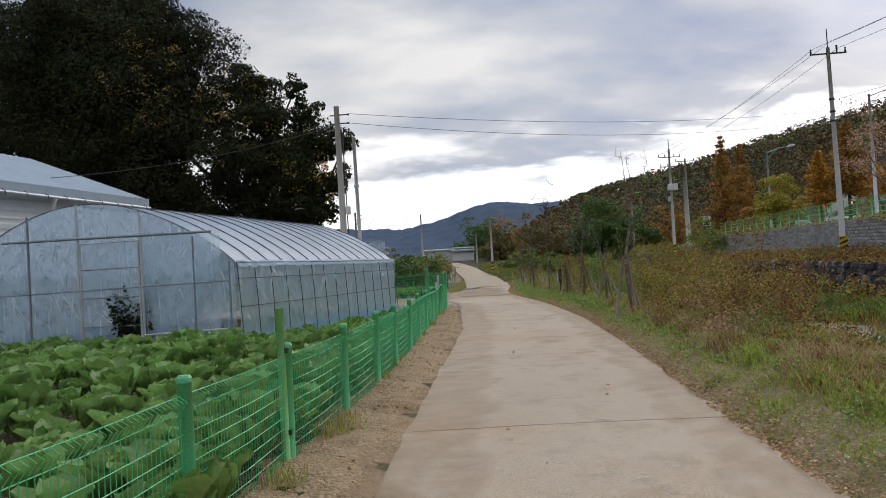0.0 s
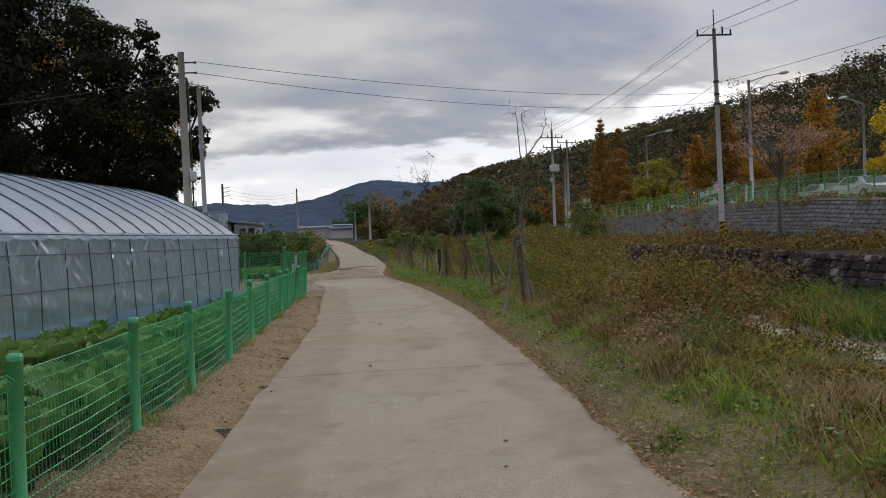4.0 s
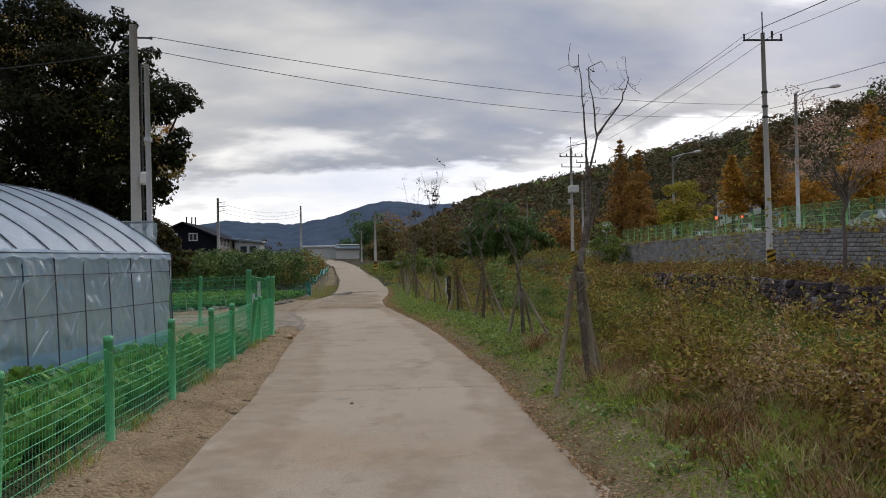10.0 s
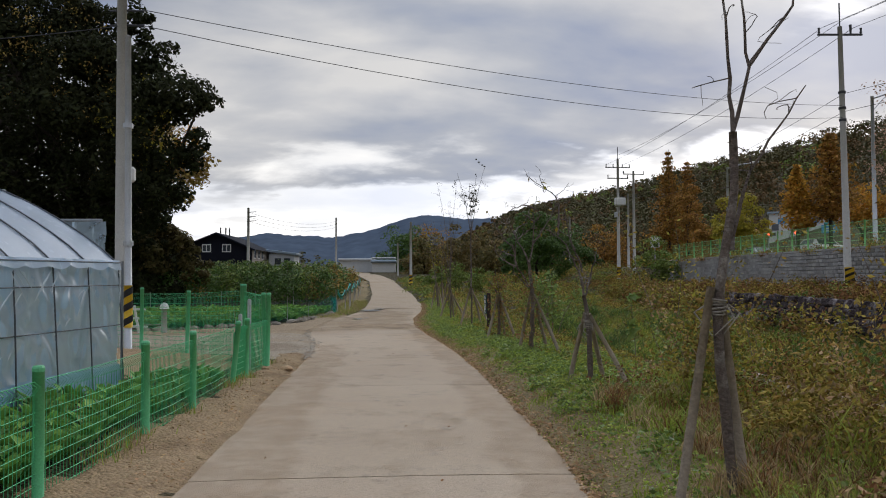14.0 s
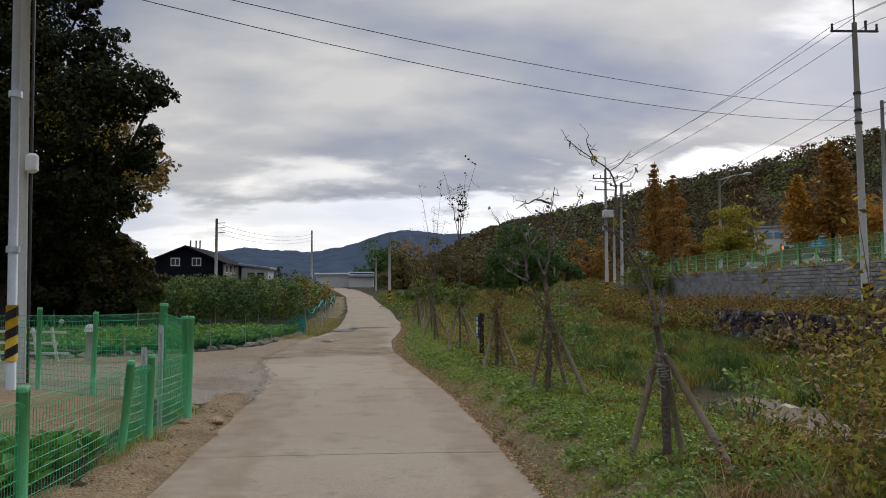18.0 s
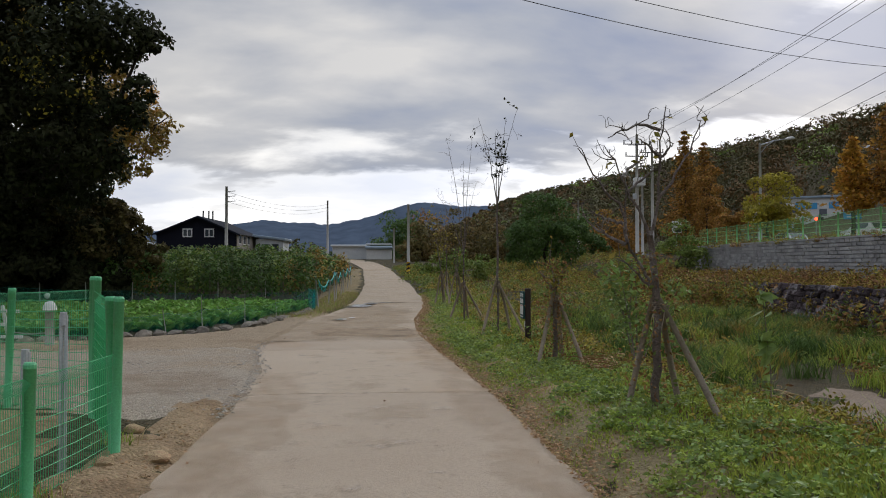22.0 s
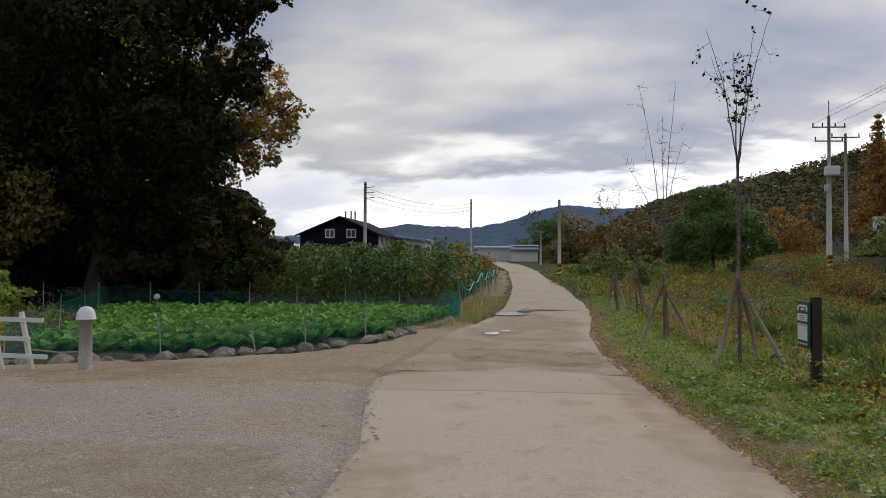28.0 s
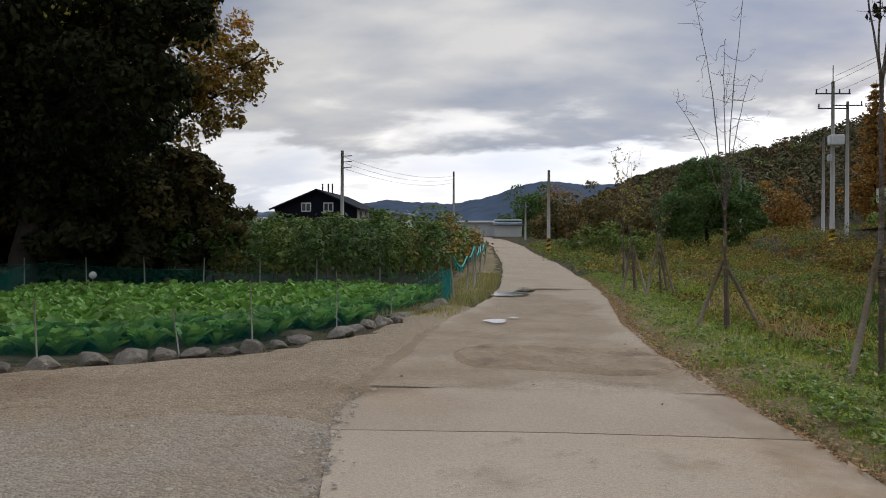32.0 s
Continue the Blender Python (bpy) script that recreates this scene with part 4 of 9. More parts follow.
patch("stained_concrete", "faint brown stains on the concrete", "stain_skin", [(float(road_l(y)) + 0.1, y) for y in LANE] + [(float(road_r(y)) - 0.1, y) for y in LANE[::-1]], res=0.25, level=0.029, ragged=0.1)

# ---- retaining wall, far bank, hills ----
def build_wall():
    wall = thing("wall_east", "grey concrete block retaining wall below the upper road", "wall", kind="structure")
    ys = np.arange(-40, 84.5, 1.0)
    core = Geo()
    x = wall_x(ys)
    a = np.stack([x + 0.06, ys, wall_foot(ys) - 0.4], -1)
    b = np.stack([x + 0.10, ys, wall_top(ys) - 0.02], -1)
    c = np.stack([x + 0.55, ys, wall_top(ys) - 0.02], -1)
    d = np.stack([x + 0.55, ys, wall_foot(ys) - 0.4], -1)
    core.grid(np.stack([a, b, c, d], 0))
    core.quads([[a[-1], b[-1], c[-1], d[-1]]])
    part("core", core, "wall_joint", wall)
    cap = Geo().grid(np.stack([b + (-0.14, 0, 0), b + (-0.14, 0, 0.10), c + (0, 0, 0.10), c], 0))
    part("coping", cap, "block", wall, "concrete coping on the block wall")
    bw, bh = 0.46, 0.21
    unit_block = Geo().box((0, 0, 0), (0.20, bw - 0.045, bh - 0.035), bevel=0.02).mesh("block")
    unit_block.materials.append(M["block"])
    rest = Geo()
    count = 0
    for row in range(12):
        for k in range(int(137 / bw)):
            y = -40 + (k + 0.5 * (row % 2)) * bw
            z = wall_top(y) - 0.14 - row * bh
            if z < wall_foot(y) - 0.15 or y > 83.6:
                continue
            xx = wall_x(y) + 0.06 + float(RNG.normal(0, 0.012)) - row * 0.012
            if 40.0 < y < 54.0 and count < 300:
                count += 1
                part("brick", unit_block, "block", wall, at=pose(xx, y, z))
            else:
                rest.box((xx, y, z), (0.20, bw - 0.045, bh - 0.035))
    tagged(part("bricks", rest, "block_far", wall, "rows of grey concrete blocks"), kind="stuff")
    # rough stone facing of the far stream bank
    rv = Geo()
    for y in np.arange(-30, 60, 0.44):
        for row in range(5):
            f = row / 5
            rx = 20.2 + 0.03 * (y - 40)
            deep = lerp(y, [-60, 40, 56, 75, 100], [1.0, 1.0, 0.75, 0.30, 0.1])
            z0, z1 = -1.38 * deep + 0.3, wall_foot(y) - 0.25
            if z1 - z0 < 0.25:
                continue
            s = RNG.uniform(0.8, 1.15, 3)
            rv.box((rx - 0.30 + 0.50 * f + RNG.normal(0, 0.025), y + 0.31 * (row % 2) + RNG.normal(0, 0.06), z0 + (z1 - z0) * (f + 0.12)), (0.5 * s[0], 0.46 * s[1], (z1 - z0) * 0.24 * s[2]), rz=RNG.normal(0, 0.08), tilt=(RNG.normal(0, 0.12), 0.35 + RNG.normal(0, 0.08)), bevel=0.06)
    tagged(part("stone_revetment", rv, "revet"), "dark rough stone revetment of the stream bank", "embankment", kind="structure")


build_wall()


def build_mountains():
    def ridge(name, material, dist, prof, label):
        az = np.radians(np.linspace(prof[0][0], prof[-1][0], 160))
        el = np.interp(np.degrees(az), [p[0] for p in prof], [p[1] for p in prof])
        el = el + 0.09 * fnoise(np.degrees(az), 0 * az, 0.8, dist) + 0.04 * fnoise(np.degrees(az), 0 * az, 0.2, dist)
        h = dist * np.tan(np.radians(el))
        rows = []
        for k, (dd, hh) in enumerate(((0.72, 0.0), (0.82, 0.42), (0.9, 0.74), (0.96, 0.93), (1.0, 1.0), (1.1, 0.5))):
            wob = 1 + 0.012 * fnoise(np.degrees(az), 0 * az + k * 5, 1.0, k) * (k < 4)
            rows.append(np.stack([np.sin(az) * dist * dd * wob, np.cos(az) * dist * dd * wob, h * hh - 8], -1))
        tagged(part(name, Geo().grid(np.array(rows)), material, smooth=True), label, "mountain", kind="structure")
    ridge("mountain", "mountain", 2600, [(-30, 1.6), (-16, 2.5), (-12.2, 3.2), (-10.7, 3.45), (-8.5, 3.3), (-6, 3.15), (-3.6, 3.6), (-2.05, 4.05), (-0.4, 4.6), (0.8, 4.85), (2.2, 4.75), (4, 4.5), (7, 4.6), (12, 3.0)], "mountain at the end of the valley, blue haze in its colour")
    ridge("mountain_far", "mountain_far", 3900, [(-60, 2.0), (-40, 2.6), (-25, 2.2), (-16, 2.6), (-11, 2.55), (-7, 2.9), (-4.2, 3.0), (-1, 2.6), (4, 2.0)], "far mountain range, more haze in its paler colour")


build_mountains()


def facing_leaves(c, normal, size, rng, loose=0.55, aspect=0.6):
    """Leaf quads that spread across a given direction, folded a little along the rib."""
    n = len(c)
    nm = unit(normal + rng.normal(0, loose, (n, 3)))
    d = unit(np.cross(nm, rng.normal(size=(n, 3))))
    sd = np.cross(nm, d)
    ln = (np.asarray(size) * rng.uniform(0.6, 1.3, n))[:, None]
    m = c - d * ln * 0.08 - nm * ln * 0.10
    return np.stack([c - d * ln * 0.5, m + sd * ln * aspect * 0.5, c + d * ln * 0.5 - nm * ln * 0.08, m - sd * ln * aspect * 0.5], 1)


def crown(n, centre, radii, rng, shell=0.5, size=0.3, lumps=26, lump=0.34, loose=0.55):
    """Leaves laid like tiles over the rounded lumps of an uneven crown."""
    c, r = np.asarray(centre, float), np.asarray(radii, float)
    d = unit(rng.normal(size=(lumps, 3)))
    q = c + d * r * 0.88 * (shell + (1 - shell) * rng.uniform(0, 1, (lumps, 1)) ** 0.6)
    lr = lump * rng.uniform(0.6, 1.3, (lumps, 1)) * r.mean()
    w = rng.integers(0, lumps, n)
    u = unit(rng.normal(size=(n, 3)) + 0.45 * d[w] + (0, 0, 0.35))
    p = q[w] + u * lr[w] * (0.50 + 0.55 * rng.uniform(0, 1, (n, 1)) ** 0.6) * (1, 1, 0.72)
    return facing_leaves(p, u + (0, 0, 0.25), size, rng, loose)


def build_forest():
    rng = np.random.default_rng(11)
    kinds = {"forest": Geo(), "forest_rust": Geo(), "leaf_green": Geo()}
    spots = []
    while len(spots) < 3400:
        y = rng.uniform(-60, 900) if rng.uniform() < 0.55 else rng.uniform(60, 420)
        hf = float(hill_foot(y))
        x = hf + (200 - hf) * rng.uniform(0, 1) ** 1.3
        if x < 33 and y < 130:
            continue
        # the crossing and its forecourt lie open
        if y < 148 and x < 82 and (x - 2) < 0.60 * (y - 8):
            continue
        if abs(x) > 0 and math.atan2(x, y) > radians(62):
            continue
        spots.append((x, y))
    for y in np.arange(330, 900, 7):
        for x in (float(hill_foot(y)) - 3, float(hill_foot(y)) + 4):
            spots.append((x + rng.normal(0, 4), y))
    for x in np.arange(-150, 20, 4.5):
        spots.append((x, 420 + rng.normal(0, 25)))
    for x, y in spots:
        d = math.hypot(x, y)
        k = int(np.clip(210 * 120 / d, 46, 240))
        h = rng.uniform(6, 10)
        z = float(land(x, y))
        rr = h * rng.uniform(0.30, 0.42)
        u = rng.uniform()
        warm = fnoise(x, y, 60.0, 3) > 0.25
        kind = "forest_rust" if u < (0.42 if warm else 0.14) else ("leaf_green" if u > 0.94 else "forest")
        kinds[kind].quads(crown(k, (x, y, z + h * 0.58), (rr, rr, h * 0.46), rng, 0.45, max(0.46, d * 0.0037), 6, 0.58, 0.22))
    for name, g in kinds.items():
        tagged(part("woods", g, name), "mixed autumn woods covering the hillside", "woods", kind="stuff")


build_forest()


# ---- poles and cables ----
def stripes(parent, r, z, n=3, h=0.45):
    """Slanted black and yellow warning sleeve."""
    g = Geo().tube([(0, 0, z), (0, 0, z + h)], r + 0.012, 14)
    s = part("warning_sleeve", g, "yellow", parent, "yellow sleeve with black slanted bands", smooth=True)
    for k in range(n):
        b = Geo()
        a = np.linspace(0, 2 * np.pi, 15)
        zz = z + h * (k + 0.2) / n + 0.14 * (np.abs(a / np.pi - 1) - 0.5)
        rr = r + 0.0155
        lo = np.stack([rr * np.cos(a), rr * np.sin(a), np.clip(zz, z, z + h)], -1)
        hi = np.stack([rr * np.cos(a), rr * np.sin(a), np.clip(zz + h * 0.5 / n, z, z + h)], -1)
        part("band", b.grid(np.stack([lo, hi], 0)), "black", s)


def utility_pole(x, y, z, h, r0, r1, label, lean=(0, 0), material="pole_concrete"):
    p = thing("utility_pole", label, "utility pole", pose(x, y, z, lean[0], lean[1], 0), "poles along the lane")
    part("shaft", Geo().tube([(0, 0, -0.3), (0, 0, h * 0.5), (0, 0, h)], [r0, (r0 + r1) / 2, r1], 14), material, p, smooth=True)
    return p


def crossarm(p, z, half, rz, pins=(-1, 0, 1), label="steel crossarm"):
    a = part("crossarm", Geo().box((0, 0, z), (half * 2, 0.09, 0.09), rz=rz, bevel=0.01), "iron_dark", p, label)
    for k in pins:
        cx, cy = math.cos(rz) * half * 0.94 * k, math.sin(rz) * half * 0.94 * k
        part("insulator", Geo().tube([(cx, cy, z + 0.04), (cx, cy, z + 0.12), (cx, cy, z + 0.2), (cx, cy, z + 0.34)], [0.03, 0.07, 0.045, 0.06], 8), "iron_dark", a)
    return a


def cable(a, b, sag, r=0.009, label="thin black overhead cable strung between poles", n=18):
    a, b = np.array(a, float), np.array(b, float)
    t = np.linspace(0, 1, n)[:, None]
    p = a + (b - a) * t - np.array([0, 0, 1]) * 4 * sag * t * (1 - t)
    tagged(part("overhead_cable", Geo().tube(p, r, 5, cap=False), "cable"), label, "cable", "overhead cables")


RP = (24.33, 51.2)
rp = utility_pole(RP[0], RP[1], 0.8, 13.4, 0.19, 0.11, "tall grey concrete power pole beside the block wall", (0, -0.6))
part("top_pin", Geo().tube([(0, 0, 13.3), (0, 0, 14.6)], 0.035, 8), "iron_dark", rp)
crossarm(rp, 13.0, 1.15, 0.0, (-1, 1))
part("insulator", Geo().tube([(0.55, 0, 13.05), (0.55, 0, 13.5)], [0.05, 0.07], 8), "iron_dark", rp)
for zz in (9.2, 8.6, 10.0):
    part("clamp", Geo().tube([(0, 0, zz), (0, 0, zz + 0.12)], 0.18, 10), "iron_dark", rp)
sg = part("warning_plate", Geo().box((-0.05, -0.24, 0.8), (0.5, 0.04, 0.95), bevel=0.01), "yellow", rp, "yellow plate with black slanted stripes")
for k in range(3):
    q = np.array([(-0.30, -0.263, 0.42 + k * 0.32), (0.20, -0.263, 0.62 + k * 0.32), (0.20, -0.263, 0.76 + k * 0.32), (-0.30, -0.263, 0.56 + k * 0.32)])
    q[:, 2] = np.clip(q[:, 2], 0.335, 1.265)
    part("stripe", Geo().quads([q]), "black", sg)

TP = (23.35, 90.3)
tp = utility_pole(TP[0], TP[1], 1.0, 12.6, 0.19, 0.11, "power pole carrying a transformer box", (0, 0))
part("top_pin", Geo().tube([(0, 0, 12.5), (0, 0, 13.8)], 0.035, 8), "iron_dark", tp)
crossarm(tp, 11.7, 1.3, 0.1, (-1, -0.4, 0.4, 1))
crossarm(tp, 10.6, 1.1, 0.1, (-1, 1))
part("transformer_box", Geo().box((0.1, -0.35, 8.2), (1.0, 0.7, 0.75), bevel=0.06), "white", tp, "pale grey transformer box")
part("meter_box", Geo().box((-0.28, -0.2, 6.9), (0.3, 0.25, 0.5), bevel=0.03), "steel", tp)
stripes(tp, 0.19, 0.55, 3, 1.1)
tp2 = utility_pole(26.6, 96.0, 1.6, 11.5, 0.18, 0.11, "grey power pole farther along the road")
crossarm(tp2, 11.2, 1.2, 0.1)
tp3 = utility_pole(30.5, 112.0, 2.2, 10.2, 0.18, 0.11, "grey power pole farther along the road")
crossarm(tp3, 9.8, 1.2, 0.1)
tp4 = utility_pole(24.5, 120.0, 2.0, 8.0, 0.16, 0.10, "short grey power pole at the roadside")
crossarm(tp4, 7.6, 0.8, 0.1)

LP = (-4.08, 31.9)
lp = utility_pole(LP[0], LP[1], 0.05, 8.25, 0.155, 0.105, "grey concrete power pole behind the greenhouse", (0, -0.5))
for k, zz in enumerate((7.9, 7.55)):
    part("bracket", Geo().tube([(0, 0, zz), (0.35, 0.1, zz + 0.02), (0.48, 0.12, zz + 0.02)], [0.03, 0.025, 0.05], 6), "iron_dark", lp)
    part("bracket", Geo().tube([(0, 0, zz), (-0.3, 0.05, zz)], 0.025, 6), "iron_dark", lp)
part("conduit", Geo().tube([(0.19, 0.02, 0.0), (0.18, 0.02, 7.2)], 0.025, 6), "iron_dark", lp)
part("lamp_box", Geo().box((0.25, -0.1, 4.0), (0.2, 0.2, 0.36), bevel=0.05), "white", lp, "small white box clamped to the pole")
L2 = (-3.05, 29.55)
l2 = utility_pole(L2[0], L2[1], 0.1, 6.5, 0.075, 0.06, "slim galvanised steel pole with warning bands", (0, -0.7), "steel")
stripes(l2, 0.075, 0.55, 3, 0.85)
for k in range(2):
    part("collar", Geo().tube([(0, 0, 2.2 + k * 2.4), (0, 0, 2.3 + k * 2.4)], 0.1, 10), "steel", l2)

f2 = utility_pole(2.4, 89.7, 0.55, 6.55, 0.15, 0.10, "pale concrete pole with striped foot beside the lane", (0, 0))
stripes(f2, 0.15, 0.25, 3, 1.1)
f3 = utility_pole(0.3, 128.0, 0.4, 6.4, 0.15, 0.10, "pale concrete pole farther along the lane")
f1 = utility_pole(-8.0, 119.5, 1.5, 8.4, 0.16, 0.10, "grey concrete pole beyond the shrubs")
ph = utility_pole(-12.05, 82.6, 1.6, 6.3, 0.14, 0.10, "grey concrete pole in front of the dark house")
for zz in (5.9, 5.5, 5.1):
    part("bracket", Geo().tube([(0, 0, zz), (0.7, 0, zz + 0.05)], [0.03, 0.03], 6), "iron_dark", ph)

# the lines from pole to pole
for k, dx in enumerate((-1.05, 0.1, 0.55)):
    cable((RP[0] + dx, RP[1], 14.15 if k != 1 else 14.6), (TP[0] + dx * 1.1, TP[1], 13.0 if k != 1 else 14.0), 0.5, 0.013)
    cable((RP[0] + dx, RP[1], 14.15 if k != 1 else 14.6), (27.0 + dx, 8.0, 13.2 if k != 1 else 13.8), 0.6, 0.013)
for k, zz in enumerate((10.8, 9.9)):
    cable((RP[0], RP[1], zz), (30.5, 112.0, 11.6 - k * 0.6), 0.8, 0.013)
    cable((RP[0], RP[1], zz), (27.0, 8.0, 9.6 - k * 0.6), 0.6, 0.013)
for zz, z2, sag in ((8.0, 10.2, 0.55), (7.62, 9.6, 0.75)):
    cable((LP[0] + 0.4, LP[1] + 0.1, zz), (RP[0], RP[1], z2), sag, 0.010)
cable((LP[0], LP[1], 7.6), (-14.5, 24.0, 5.0), 0.5, 0.012)
for zz in (7.5, 7.1, 6.7):
    cable((-12.05, 82.6, zz), (-8.0, 119.5, zz + 1.9), 0.7, 0.012)

# ---- green mesh fence ----
def fence_panel_mesh(width=1.94, height=0.86, name="mesh_panel"):
    g = Geo()
    for x in np.arange(0.02, width, 0.052):
        g.tube([(x, 0, 0.02), (x, 0, height - 0.09), (x, -0.045, height - 0.03), (x, 0, height)], 0.0027, 4, cap=False)
    for z in (*np.arange(0.04, height - 0.14, 0.086), height - 0.09, height):
        g.tube([(0, 0.006, z), (width * 0.5, 0.006 - (0.012 if 0.1 < z < 0.7 else 0), z - 0.008), (width, 0.006, z)], 0.0034, 4, cap=False)
    me = g.mesh(name)
    me.materials.append(M["wire_green"])
    return me


PANEL = fence_panel_mesh()
PANEL_TALL = fence_panel_mesh(1.94, 1.28)


def post_meshes(h):
    body = Geo().tube([(0, 0, -0.25), (0, 0, h)], 0.041, 12).mesh("post", True)
    body.materials.append(M["fence_green"])
    cap = Geo().tube([(0, 0, h), (0, 0, h + 0.025), (0, 0, h + 0.04)], [0.043, 0.043, 0.034], 12).mesh("cap")
    cap.materials.append(M["fence_green"])
    clip = Geo().box((0.0, 0.0, 0.0), (0.085, 0.03, 0.035), bevel=0.005).mesh("clamp")
    clip.materials.append(M["iron_dark"])
    return body, cap, clip


POSTS = {h: post_meshes(h) for h in (0.93, 1.30, 1.38)}


def fence_run(points, heights, panel, label, netted=(), lean=None):
    f = thing("mesh_fence", label, "fence", pose(points[0][0], points[0][1], 0))
    ox, oy = points[0][0], points[0][1]
    for i, ((x, y), h) in enumerate(zip(points, heights)):
        z = float(land(x, y))
        ln = (lean or {}).get(i, (RNG.normal(0, 0.8), RNG.normal(0, 0.8)))
        body, cap, clip = POSTS[h]
        p = part("post", body, "fence_green", f, at=pose(x - ox, y - oy, z, ln[0], ln[1], 0))
        part("cap", cap, "fence_green", p)
        for zz in (0.2, h - 0.16):
            part("clamp", clip, "iron_dark", p, at=pose(0, 0.02, zz, 0, 0, 90))
    for i in range(len(points) - 1):
        (ax, ay), (bx, by) = points[i], points[i + 1]
        za, zb = float(land(ax, ay)), float(land(bx, by))
        d = math.hypot(bx - ax, by - ay)
        m = pose(ax - ox + 0.03 * (bx - ax) / d, ay - oy + 0.03 * (by - ay) / d, za, 0, -math.degrees(math.atan2(zb - za, d)), math.degrees(math.atan2(by - ay, bx - ax)))
        p = part("mesh_panel", panel, "wire_green", f, at=m @ Matrix.Diagonal((max(d - 0.06, 0.1) / 1.94, 1, 1, 1)))
        if i in netted:
            g = Geo()
            u, w = np.meshgrid(np.linspace(0, 1.94, 14), np.linspace(0.03, netted[i], 6), indexing="ij")
            g.grid(np.stack([u, 0.02 + 0.012 * fnoise(u, w, 0.3, i), w + 0.02 * fnoise(u, w, 0.5, i)], -1))
            part("shade_net", g, "net_green", p, "fine green net tied to the mesh")
    return f


ys = [-6.2, -4.25, -2.3, -0.35, 1.6, 3.5, 5.4, 7.3, 9.3, 11.2, 13.1, 15.2, 17.3, 19.4, 21.6, 23.3]
fx = lambda y: lerp(y, [-7, 7.3, 11, 15, 21.5, 25.5, 27.5], [-0.72, -0.14, 0.02, 0.06, 0.04, 0.0, 0.08])
pts = [(float(fx(y)), y) for y in ys]
fence_run(pts, [0.93] * len(pts), PANEL, "bright green welded mesh fence along the cabbage bed", {})
pts = [(0.0, 23.3 + 0.06), (-0.02, 25.5), (0.02, 26.25), (0.11, 27.55)]
fence_run(pts, [0.93, 0.93, 0.93, 1.30], PANEL, "green mesh fence end with leaning posts beside the yard entrance", {}, {1: (3, 6), 2: (0, 1), 3: (0, 1)})
tp_ = thing("fence_post", "tall slim green fence post standing in the mesh line", "fence post", pose(-0.155, 7.22, 0.05))
part("shaft", Geo().tube([(0, 0, -0.2), (0, 0, 1.24)], 0.034, 12), "fence_far", tp_, smooth=True)
for zz in (0.25, 0.9):
    part("clamp", Geo().box((0.03, 0, zz), (0.05, 0.03, 0.04)), "iron_dark", tp_)
pts = [(0.07, 27.62), (-0.62, 28.9)]
fence_run(pts, [1.30, 1.38], PANEL_TALL, "green mesh gate panel turned back beside the entrance", {0: 1.1})
pts = [(-0.64, 28.93), (-2.0, 29.95), (-3.28, 30.95), (-5.1, 31.6), (-7.0, 32.0)]
fence_run(pts, [1.38, 1.30, 1.38, 1.30, 1.30], PANEL_TALL, "green mesh fence along the gravel entrance")


